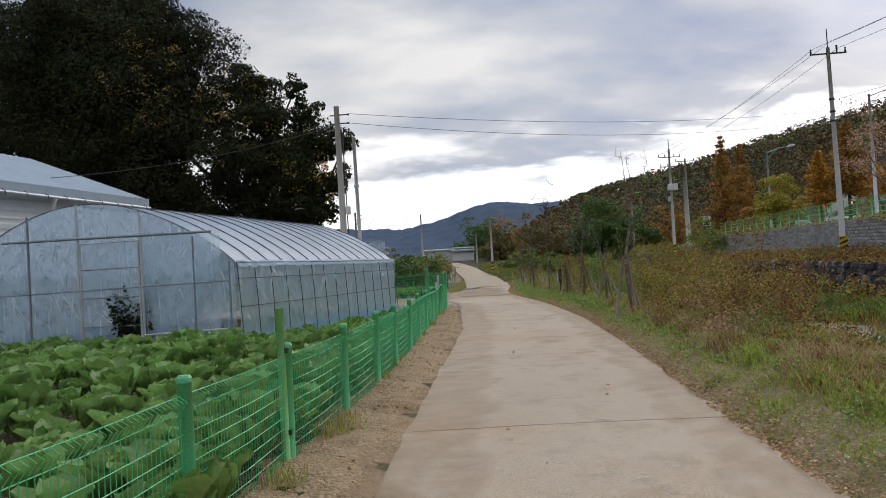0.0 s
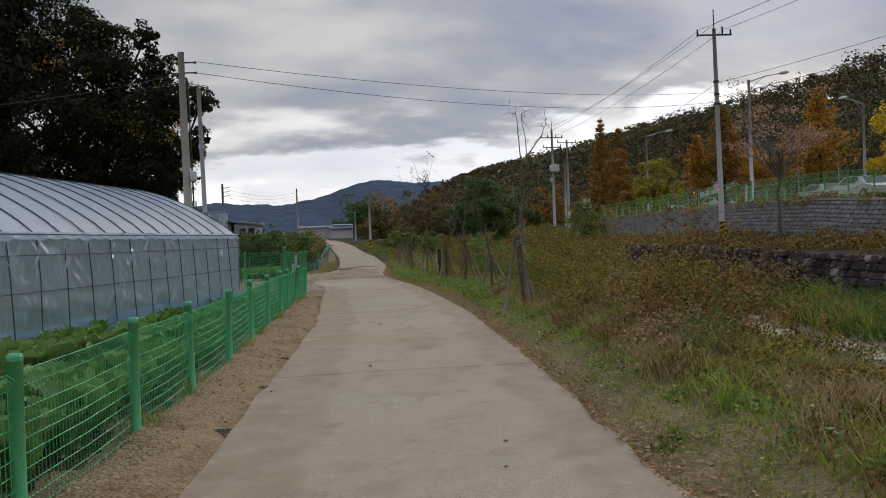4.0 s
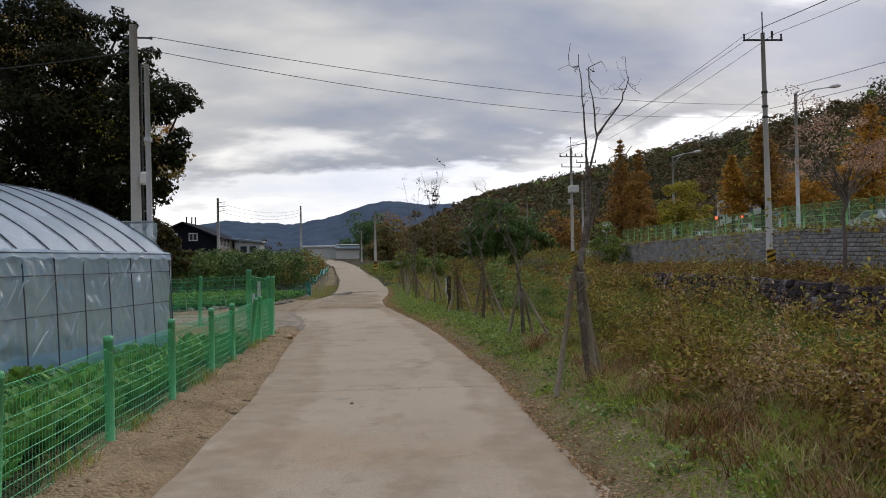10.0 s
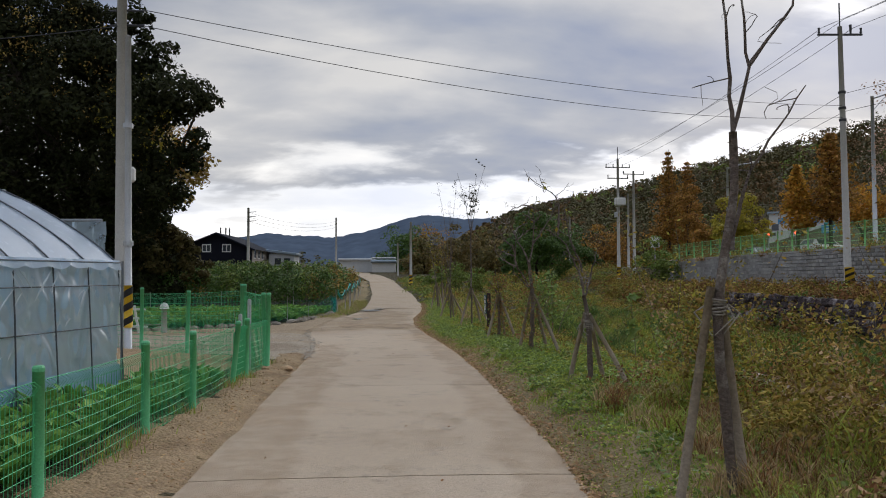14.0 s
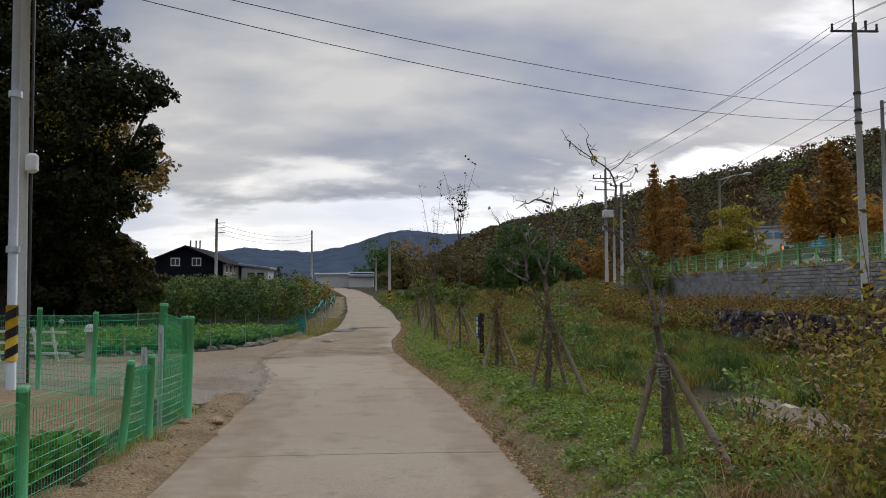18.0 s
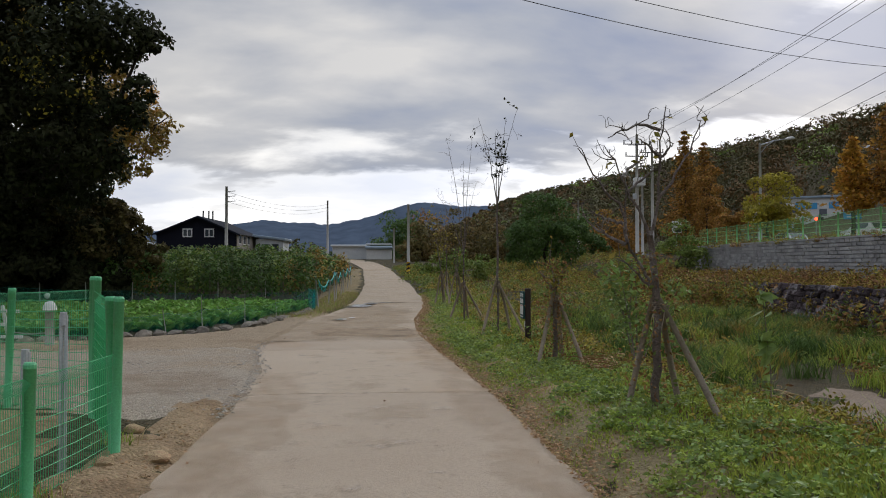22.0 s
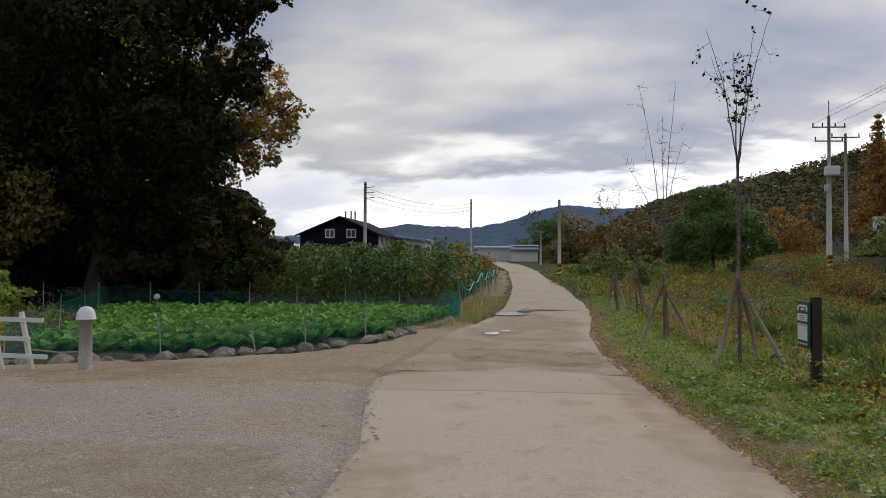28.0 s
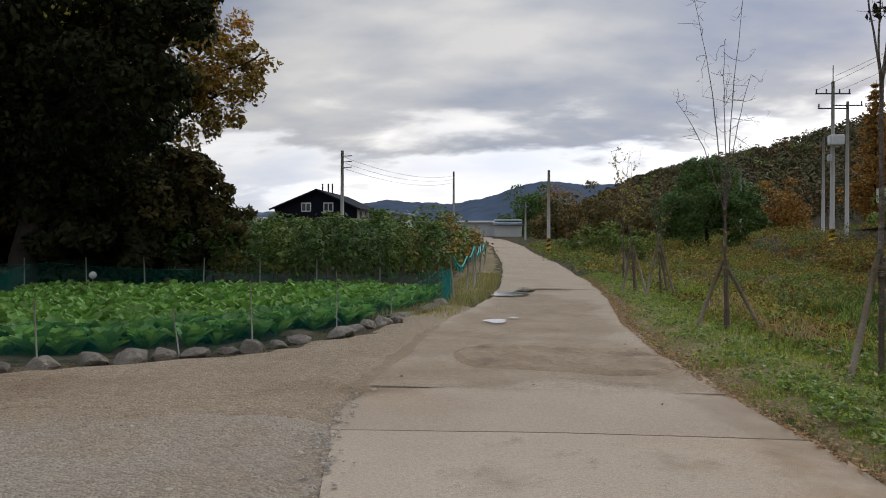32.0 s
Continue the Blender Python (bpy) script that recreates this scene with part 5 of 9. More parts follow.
# ---- greenhouse ----
def build_greenhouse():
    e0, e1 = np.array([-3.10, 15.12]), np.array([-1.29, 24.26])
    ln = float(np.linalg.norm(e1 - e0))
    ang = math.degrees(math.atan2(e1[1] - e0[1], e1[0] - e0[0]))
    gh = thing("greenhouse", "tunnel greenhouse of milky plastic film over steel hoops", "greenhouse", pose(e0[0], e0[1], 0.22, 0, 0, ang))
    W, eave, ridge = 6.5, 1.63, 2.93

    def arch(n=25):
        t = np.linspace(0, 1, n)
        y = W * t
        z = eave + (ridge - eave) * np.sin(np.pi * t) ** 0.86
        return y, z

    ya, za = arch(29)
    xs = np.linspace(0, ln, 60)
    hoop_x = np.linspace(0, ln, 15)
    sagx = 0.5 + 0.5 * np.cos((xs[:, None] / (ln / 14)) * 2 * np.pi)
    roof = np.stack([xs[:, None] + 0 * ya[None], ya[None] + 0 * xs[:, None], za[None] - 0.014 * (1 - sagx) + 0.012 * fnoise(xs[:, None] * 1.0, ya[None], 0.25, 2)], -1)
    part("roof_film", Geo().grid(roof), "film", gh, "milky roof film creased between the hoops", smooth=True)
    for side, yy in (("near", 0.0), ("far", W)):
        zs = np.linspace(0.02, eave + 0.03, 30 if yy == 0 else 12)
        xs = np.linspace(0, ln, 420 if yy == 0 else 60)
        wr = 0.025 * fnoise(xs[:, None] * 1.5 + zs[None] * 2.0, zs[None] * 1.2 - xs[:, None], 0.5, 3) + 0.012 * fnoise(xs[:, None] * 2 + zs[None], zs[None], 0.12, 5)
        # sharp pulled creases running down from the rails
        for _ in range(120 if yy == 0 else 0):
            cx, cz = RNG.uniform(0, ln), RNG.choice([eave, 1.33, 0.8])
            tan, length, amp = RNG.choice([-0.55, 0.6]) + RNG.normal(0, 0.3), RNG.uniform(0.3, 0.75), RNG.uniform(0.010, 0.026)
            down = np.clip((cz - zs[None]) / length, 0, 1) * (zs[None] < cz)
            off = xs[:, None] - cx - tan * (cz - zs[None])
            wr = wr - amp * np.exp(-(off / 0.038) ** 2) * np.sin(np.pi * down)
        part("side_film", Geo().grid(np.stack([xs[:, None] + 0 * zs[None], yy - 0.035 * (1 if yy == 0 else -1) + wr, zs[None] + 0 * xs[:, None]], -1)), "film_clear", gh, "wrinkled side film", smooth=True)
        zb = np.linspace(0.02, 0.56, 6)
        part("base_sheet", Geo().grid(np.stack([xs[:, None] + 0 * zb[None], yy - 0.07 * (1 if yy == 0 else -1) + 0.012 * fnoise(xs[:, None], zb[None], 0.3, 6) - 0.03 * (1 - zb[None] / 0.6), zb[None] * 0.50 + 0.03 * fnoise(xs, xs, 0.5, 4)[:, None]], -1)), "film_blue", gh, "blue plastic skirt along the ground", smooth=True)
        # the roof film's hem hangs in scallops over the eave rail
        hz = np.linspace(0, 1, 4)
        scal = 0.09 + 0.035 * np.abs(np.sin(xs * 8.0)) + 0.02 * fnoise(xs, xs, 0.3, 7)
        part("hem", Geo().grid(np.stack([xs[:, None] + 0 * hz[None], yy - (0.05 + 0.03 * hz[None]) * (1 if yy == 0 else -1) + 0 * xs[:, None], eave + 0.03 - hz[None] * scal[:, None]], -1)), "film", gh, "scalloped hem of the roof film", smooth=True)
        for zz in (0.80, 1.33, eave):
            part("side_rail", Geo().tube([(0, yy - 0.065 * (1 if yy == 0 else -1), zz), (ln * 0.5, yy - 0.07 * (1 if yy == 0 else -1), zz - 0.015), (ln, yy - 0.065 * (1 if yy == 0 else -1), zz)], 0.008, 6), "hoop_dark", gh)
        for x in hoop_x:
            part("side_rod", Geo().tube([(x + RNG.normal(0, 0.03), yy - 0.12 * (1 if yy == 0 else -1), -0.05), (x, yy - 0.075 * (1 if yy == 0 else -1), eave * 0.6), (x, yy - 0.03 * (1 if yy == 0 else -1), eave + 0.02)], 0.010, 6), "hoop_dark", gh)
    # folds pulled tight from the rails, standing proud of the film
    frng = np.random.default_rng(404)

    def folds(anchors, place, longest, parent):
        """A few folds fan out downwards from each point where the film is tied."""
        for u0, z0 in anchors:
            heading = frng.choice([-1, 1]) * frng.uniform(0.1, 0.9)
            for _ in range(int(frng.integers(1, 5))):
                lean, run = heading + frng.normal(0, 0.22), longest * frng.uniform(0.2, 1.0) ** 1.4
                wide, proud = frng.uniform(0.005, 0.02), frng.uniform(0.008, 0.022)
                f = np.linspace(0, 1, 6)
                w = wide * np.sin(np.pi * np.clip(f * 0.9 + 0.06, 0, 1))
                off = frng.uniform(-0.12, 0.12)
                u, zz = u0 + off + lean * run * f, z0 - abs(off) * 0.5 - run * f + 0.02 * np.sin(f * 3)
                g = Geo().grid(np.stack([place(u - w, zz, 0 * f), place(u, zz, proud * np.sin(np.pi * f)), place(u + w, zz, 0 * f)], 0))
                part("crease", g, "film_fold", parent, smooth=True)

    tied = [(float(x), z) for x in hoop_x for z in (eave - 0.08, 1.33) if frng.uniform() < 0.7] + [(frng.uniform(0.3, ln - 0.3), frng.uniform(0.5, 1.25)) for _ in range(9)]
    folds(tied, lambda u, z, o: np.stack([np.clip(u, 0.02, ln - 0.02), -0.068 - o, z], -1), 0.5, gh)
    tied = [(frng.uniform(0.2, 5.2), frng.choice([2.2, 1.3, 1.9, 0.9])) for _ in range(26)]
    folds(tied, lambda u, z, o: np.stack([-0.05 - o, np.clip(u, 0.05, W - 0.05), np.maximum(z, 0.06)], -1), 0.8, gh)
    hoop = Geo().tube(np.stack([0 * ya, ya, za], -1), 0.010, 6).mesh("hoop")
    hoop.materials.append(M["hoop_dark"])
    for x in hoop_x:
        part("hoop", hoop, "hoop_dark", gh, at=pose(x, 0, 0.012))
    part("ridge_bar", Geo().tube([(0, W / 2, ridge - 0.03), (ln, W / 2, ridge - 0.03)], 0.014, 6), "hoop", gh)
    for x, sd in ((0.0, 1), (ln, -1)):
        zz = np.linspace(0, 1, 9)
        yy = np.linspace(0.02, W - 0.02, 40)
        zt = eave + (ridge - eave) * np.sin(np.pi * yy / W) ** 0.86
        wr = 0.03 * fnoise(yy[:, None] * 2 + zz[None], zz[None] * 3, 0.6, 8)
        part("gable_film", Geo().grid(np.stack([x + wr, yy[:, None] + 0 * zz[None], zt[:, None] * zz[None]], -1)), "film_end", gh, "slack end wall film", smooth=True)
        for k, y in enumerate((0.02, 0.75, 1.85, 3.25, 4.4, 5.5, W - 0.02)):
            zt1 = eave + (ridge - eave) * max(math.sin(math.pi * y / W), 0) ** 0.86
            part("gable_post", Geo().tube([(x - sd * 0.19, y, -0.05), (x - sd * 0.19, y, zt1)], 0.024 if k in (2, 3, 4) else 0.016, 8), "hoop" if k not in (2, 3) else "steel", gh)
        part("gable_rail", Geo().tube([(x - sd * 0.21, 0.35, 2.22), (x - sd * 0.21, 5.0, 2.28)], 0.024, 8), "hoop", gh)
        part("gable_rail", Geo().tube([(x - sd * 0.20, 0.05, 1.3), (x - sd * 0.20, W - 0.05, 1.2)], 0.012, 8), "hoop", gh)
        part("gable_rail", Geo().tube([(x - sd * 0.20, 0.1, 0.42), (x - sd * 0.20, 1.85, 0.36)], 0.02, 8), "steel", gh)
        part("gable_rail", Geo().tube([(x - sd * 0.20, 0.1, 0.30), (x - sd * 0.20, 1.6, 0.26)], 0.02, 8), "steel", gh)
        door = part("door", Geo().tube([(x - sd * 0.20, 1.9, 0.05), (x - sd * 0.20, 1.9, 2.15), (x - sd * 0.20, 3.2, 2.15), (x - sd * 0.20, 3.2, 0.05), (x - sd * 0.20, 1.9, 0.05)], 0.022, 8), "steel", gh, "sliding film door in a pipe frame")
        for zz1 in (0.55, 1.1, 1.65):
            part("door_rail", Geo().tube([(x - sd * 0.20, 1.9, zz1), (x - sd * 0.20, 3.2, zz1)], 0.014, 6), "hoop", door)
        yy, zz = np.meshgrid(np.linspace(1.92, 3.18, 12), np.linspace(0.95, 2.13, 12), indexing="ij")
        part("door_film", Geo().grid(np.stack([x - sd * 0.17 + 0.012 * fnoise(yy, zz, 0.3, 3), yy, zz], -1)), "film_end", door, smooth=True)
        # film hanging loose beside the door
        yy, zz = np.meshgrid(np.linspace(0.25, 1.9, 14), np.linspace(0.1, 2.2, 14), indexing="ij")
        part("loose_film", Geo().grid(np.stack([x - sd * 0.12 + 0.05 * fnoise(yy * 2 + zz, zz, 0.5, 12), yy, zz], -1)), "film_end", gh, "loose creased sheet of film", smooth=True)


build_greenhouse()


def doorway_plants():
    rng = np.random.default_rng(61)
    t = thing("tomato_plant", "dark leafy plants standing in the greenhouse doorway", "plant", pose(-5.35, 15.5, float(land(-5.35, 15.5))))
    g, c = Geo(), Geo()
    for _ in range(14):
        e = np.array([rng.normal(0, 0.3), rng.normal(0, 0.15), rng.uniform(0.5, 1.25)])
        g.tube([(rng.normal(0, 0.15), 0, 0), e * 0.5, e], [0.012, 0.009, 0.004], 5)
        c.quads(kite_leaves(e * rng.uniform(0.4, 1.0, (70, 1)) + rng.normal(0, 0.09, (70, 3)), 0.10, rng, 0.2))
    part("stems", g, "twig", t)
    part("leaves", c, "leaf_dark", t)


doorway_plants()

# ---- large trees ----
def limb(g, a, b, r0, r1, rng, bend=0.12, n=6, sides=8):
    a, b = np.array(a, float), np.array(b, float)
    t = np.linspace(0, 1, n)[:, None]
    d = np.linalg.norm(b - a)
    k = rng.normal(0, bend * d, 3)
    p = a + (b - a) * t + k * np.sin(np.pi * t) + rng.normal(0, 0.02 * d, (n, 3)) * np.sin(np.pi * t)
    g.tube(p, np.linspace(r0, r1, n), sides)
    return p


def big_tree(x, y, label, trunk_h, r, lobes, seed, leaves=9000, size=0.34, material="leaf_dark", extra=()):
    """A spreading tree: trunk, limbs to each lobe of the crown, and leaves in lumps."""
    rng = np.random.default_rng(seed)
    z = float(land(x, y))
    t = thing("tree", label, "tree", pose(x, y, z))
    g = Geo()
    top = np.array([rng.normal(0, 0.3), rng.normal(0, 0.3), trunk_h])
    limb(g, (0, 0, -0.4), top, r, r * 0.75, rng, 0.03, 8, 12)
    for (cx, cy, cz, *_r) in lobes:
        p = limb(g, top, (cx - x, cy - y, cz - z), r * 0.5, r * 0.08, rng, 0.08, 7, 8)
        for _ in range(7):
            q = p[rng.integers(2, 7)]
            limb(g, q, q + np.clip(rng.normal(0, 1, 3), -1.2, 1.2) * np.array(_r).mean() * 0.4, r * 0.14, r * 0.03, rng, 0.15, 5, 5)
    part("trunk", g, "bark_dark", t, "dark forked trunk and limbs", smooth=True)
    total = sum(np.prod(l[3:]) ** (2 / 3) for l in lobes)
    c = Geo()
    for (cx, cy, cz, *rr) in lobes:
        n = int(leaves * np.prod(rr) ** (2 / 3) / total)
        c.quads(crown(n, (cx - x, cy - y, cz - z), np.array(rr) * 1.08, rng, 0.25, size, max(14, int(7 * np.mean(rr))), 0.40))
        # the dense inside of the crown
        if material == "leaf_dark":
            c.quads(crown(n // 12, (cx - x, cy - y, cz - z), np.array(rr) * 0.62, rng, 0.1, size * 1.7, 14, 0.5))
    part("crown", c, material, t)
    for m, lab, (cx, cy, cz, *rr), n in extra:
        part("crown", Geo().quads(crown(n, (cx - x, cy - y, cz - z), rr, rng, 0.35, size * 0.55, 34, 0.19)), m, t, lab)
    return t


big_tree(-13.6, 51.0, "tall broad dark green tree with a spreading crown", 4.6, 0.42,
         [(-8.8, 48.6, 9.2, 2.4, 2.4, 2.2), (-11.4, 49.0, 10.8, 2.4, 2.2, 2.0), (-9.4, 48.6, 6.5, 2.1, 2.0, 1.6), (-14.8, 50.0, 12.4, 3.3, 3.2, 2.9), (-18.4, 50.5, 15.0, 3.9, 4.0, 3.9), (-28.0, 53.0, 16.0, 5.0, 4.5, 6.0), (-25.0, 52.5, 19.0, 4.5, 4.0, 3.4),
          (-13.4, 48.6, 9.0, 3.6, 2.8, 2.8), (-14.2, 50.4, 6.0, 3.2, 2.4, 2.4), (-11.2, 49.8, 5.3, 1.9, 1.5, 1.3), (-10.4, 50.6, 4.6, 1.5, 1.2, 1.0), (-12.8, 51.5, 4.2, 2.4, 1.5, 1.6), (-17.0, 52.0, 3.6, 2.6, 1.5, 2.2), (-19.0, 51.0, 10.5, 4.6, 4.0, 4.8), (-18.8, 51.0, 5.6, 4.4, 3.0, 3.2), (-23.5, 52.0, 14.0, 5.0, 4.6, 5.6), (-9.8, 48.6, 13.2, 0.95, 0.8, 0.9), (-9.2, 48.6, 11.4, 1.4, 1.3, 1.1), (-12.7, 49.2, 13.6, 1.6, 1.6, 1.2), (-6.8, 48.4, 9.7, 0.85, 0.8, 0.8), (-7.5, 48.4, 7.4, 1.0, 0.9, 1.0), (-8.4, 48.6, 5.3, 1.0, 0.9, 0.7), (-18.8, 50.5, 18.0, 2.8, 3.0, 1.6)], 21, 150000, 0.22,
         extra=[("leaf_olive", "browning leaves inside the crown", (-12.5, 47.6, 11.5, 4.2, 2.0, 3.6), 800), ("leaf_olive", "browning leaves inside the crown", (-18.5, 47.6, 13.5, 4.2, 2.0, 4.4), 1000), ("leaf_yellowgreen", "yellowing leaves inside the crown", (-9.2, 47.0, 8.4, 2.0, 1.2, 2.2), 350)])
big_tree(-16.0, 61.5, "broadleaf tree turned orange in autumn behind the dark one", 5.0, 0.34,
         [(-12.2, 60.4, 9.4, 2.2, 2.0, 1.9), (-14.8, 61.0, 11.0, 2.4, 2.2, 2.2), (-11.2, 60.2, 7.6, 1.5, 1.4, 1.4), (-10.2, 60.0, 8.7, 1.0, 1.0, 0.9), (-17.5, 62.0, 9.0, 3.0, 2.6, 2.8), (-13.6, 60.6, 6.6, 2.0, 1.6, 1.6)], 27, 10000, 0.25, "leaf_olive",
         extra=[("leaf_orange", "orange leaves in the crown", (-11.6, 60.2, 9.0, 2.4, 1.4, 2.3), 2600), ("leaf_yellowgreen", "yellowing leaves at the crown's edge", (-11.6, 60.2, 8.4, 1.8, 1.4, 1.9), 1100), ("leaf_dark", "leaves still dark green", (-14.4, 60.4, 7.6, 2.6, 1.6, 3.0), 4200)])
big_tree(-32.0, 66.0, "huge dark broadleaf tree behind the metal shed", 6.0, 0.6,
         [(-32, 66, 18, 7, 7, 7), (-27.5, 65, 14, 5, 5, 6), (-37, 66, 15, 6, 6, 6), (-30, 64, 9.5, 5.5, 4, 3.5), (-31, 66, 25, 7, 6, 5), (-41, 67, 21, 7, 6, 7)], 22, 46000, 0.44,
         extra=[("leaf_olive", "browning leaves inside the crown", (-29, 61.5, 12.5, 6, 3, 6), 3000)])
big_tree(-24.5, 58.5, "dark green tree with foliage down to the ground", 2.5, 0.35,
         [(-24.5, 58.5, 7.0, 4.2, 3.5, 4.5), (-27.5, 58, 4.5, 3.0, 3, 3.5), (-21.2, 58, 4.6, 3.0, 2.8, 3.4)], 23, 26000, 0.40)
big_tree(-17.2, 57.5, "dense dark broadleaf bush under the tall tree", 1.2, 0.18,
         [(-17.2, 57.5, 3.4, 2.7, 2.4, 2.2), (-19.2, 56.8, 2.8, 2.0, 1.8, 2.2)], 24, 9000, 0.30)
# leaf_shade darkens this bush as if in the tall tree's shade
big_tree(-11.6, 53.6, "olive bush under the tall tree, leaves coloured as shaded", 1.0, 0.14,
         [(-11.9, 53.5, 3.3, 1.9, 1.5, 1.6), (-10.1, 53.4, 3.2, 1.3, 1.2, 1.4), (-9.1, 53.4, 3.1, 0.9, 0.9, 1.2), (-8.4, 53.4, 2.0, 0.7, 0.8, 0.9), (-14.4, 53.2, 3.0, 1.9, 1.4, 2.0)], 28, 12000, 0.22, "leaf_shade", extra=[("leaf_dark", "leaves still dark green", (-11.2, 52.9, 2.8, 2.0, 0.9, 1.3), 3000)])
big_tree(-13.9, 58.0, "dark olive bushy tree beside the shrub rows", 1.0, 0.15,
         [(-13.6, 57.6, 3.4, 1.9, 1.8, 1.9), (-11.8, 57, 3.1, 1.5, 1.4, 1.7), (-10.6, 57, 2.3, 0.8, 1.0, 1.2)], 25, 13000, 0.26, extra=[("leaf_olive", "browning leaves among the dark", (-13.6, 57.2, 3.8, 1.5, 1.2, 1.8), 700)])
big_tree(-12.6, 45.2, "light green leafy bush beside the plot", 0.5, 0.06, [(-12.6, 45.2, 0.8, 0.7, 0.7, 0.7), (-13.6, 45.6, 0.9, 0.8, 0.7, 0.8)], 29, 1600, 0.14, "leaf_clover")
big_tree(-15.6, 50.0, "bush turning brown at the end of the plot", 1.0, 0.12,
         [(-16.0, 49.4, 3.4, 1.7, 1.4, 2.2), (-17.5, 49.6, 2.6, 1.6, 1.2, 1.8)], 26, 7000, 0.22, "leaf_mixed", extra=[("leaf_olive", "browning leaves among the dark", (-15.4, 49.6, 3.4, 1.6, 1.0, 2.0), 500)])
# (-12.4, 54.2) and (-10.3, 53.6) are added: dark bushes standing for tree-shaded shrubs
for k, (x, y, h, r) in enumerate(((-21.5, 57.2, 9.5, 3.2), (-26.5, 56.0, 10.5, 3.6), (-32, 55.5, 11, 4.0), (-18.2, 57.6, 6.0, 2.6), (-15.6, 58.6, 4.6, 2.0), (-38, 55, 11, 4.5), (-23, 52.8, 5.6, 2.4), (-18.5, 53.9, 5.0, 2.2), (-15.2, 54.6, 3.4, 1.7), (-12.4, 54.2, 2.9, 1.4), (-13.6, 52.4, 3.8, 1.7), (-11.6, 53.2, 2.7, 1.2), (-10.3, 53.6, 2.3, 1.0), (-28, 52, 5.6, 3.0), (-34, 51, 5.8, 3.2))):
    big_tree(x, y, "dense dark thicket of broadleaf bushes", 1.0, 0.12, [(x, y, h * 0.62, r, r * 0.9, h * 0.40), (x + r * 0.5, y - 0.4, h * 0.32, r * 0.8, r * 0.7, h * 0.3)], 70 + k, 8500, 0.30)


big_tree(6.2, 86.0, "low leafy green bush beside the striped pole", 0.4, 0.06, [(6.2, 86.0, 1.6, 2.4, 1.6, 1.1), (8.6, 87.0, 1.4, 1.8, 1.5, 1.0), (4.2, 86.5, 1.2, 1.2, 1.2, 0.9)], 50, 3600, 0.24, "leaf_green")


def cone_tree(x, y, h, r, material, label, seed, z=None, base=0.12, n=3600, size=0.30, taper=0.85):
    """A conifer of pointed outline, built tier by tier."""
    rng = np.random.default_rng(seed)
    z = float(land(x, y)) if z is None else z
    t = thing("tree", label, "tree", pose(x, y, z), "trees along the upper road")
    g = Geo()
    g.tube([(0, 0, -0.3), (0, 0, h * 0.5), (0.02, 0, h * 0.97)], [0.16, 0.10, 0.02], 8)
    tiers = 22
    c = Geo()
    for k in range(tiers):
        f = k / tiers
        zz = h * (base + (0.97 - base) * f)
        rr = r * (1 - f) ** taper * rng.uniform(0.75, 1.15) * min(1, 0.55 + f * 4)
        for _ in range(5):
            a = rng.uniform(0, 2 * math.pi)
            e = (math.cos(a) * rr, math.sin(a) * rr, zz + 0.12 * rr)
            g.tube([(0, 0, zz), e], [0.035, 0.01], 4)
            m = int(n / tiers / 5 * (0.4 + 1.2 * (1 - f)))
            tt = rng.uniform(0.15, 1.05, (m, 1))
            p = np.array([0, 0, zz]) + (np.array(e) - (0, 0, zz)) * tt + rng.normal(0, 1, (m, 3)) * (0.22 * rr + 0.1) * (1, 1, 0.55)
            c.quads(kite_leaves(p, size, rng, 0.3))
    part("trunk", g, "bark_dark", t)
    part("crown", c, material, t)


cone_tree(37.6, 117, 17.0, 3.2, "leaf_rust", "tall pointed dawn redwood in rust-brown autumn colour", 31, 2.6, size=0.42, n=5200)
cone_tree(41.6, 121, 16.2, 2.8, "leaf_rust", "tall pointed dawn redwood in rust-brown autumn colour", 32, 2.6, size=0.42, n=4200)
big_tree(37.4, 109.0, "rust-brown roadside tree with an upright crown", 2.0, 0.16, [(37.4, 109, 7.0, 2.3, 2.0, 2.6), (37.2, 109, 10.4, 1.7, 1.6, 2.4), (38.0, 109, 12.6, 1.0, 1.0, 1.2)], 51, 3800, 0.30, "leaf_rust")
cone_tree(32.4, 67.2, 9.2, 2.3, "leaf_rust", "rust-orange dawn redwood beside the upper road", 33, 3.0, base=0.32, n=3800)
cone_tree(30.2, 67.6, 6.9, 1.35, "leaf_orange", "slim orange dawn redwood beside the upper road", 34, 3.0, base=0.3, n=2600)
cone_tree(36.5, 60, 9.5, 2.6, "leaf_orange", "orange dawn redwood beside the upper road", 35, 3.0, base=0.28, n=3800)
big_tree(32.2, 82.6, "yellow-green roadside tree with a round crown", 1.6, 0.14, [(32.2, 82.6, 7.2, 1.8, 1.8, 2.6), (31.2, 82, 5.4, 1.6, 1.6, 1.6), (33.6, 82.6, 5.4, 1.6, 1.6, 1.8)], 41, 5200, 0.28, "leaf_yellowgreen")
big_tree(36.0, 92.0, "orange roadside tree with a round crown", 1.6, 0.14, [(36, 92, 5.8, 2.3, 2.2, 2.2), (33.5, 93, 5.0, 2.0, 1.8, 1.8)], 42, 4600, 0.30, "leaf_rust")
big_tree(37.0, 71.0, "amber cherry tree beside the upper road", 2.0, 0.16, [(37, 71, 7.0, 2.6, 2.4, 1.8), (35, 70.5, 6.2, 1.8, 1.8, 1.4), (39.3, 71, 6.6, 2.0, 1.8, 1.6)], 43, 4200, 0.28, "leaf_orange")
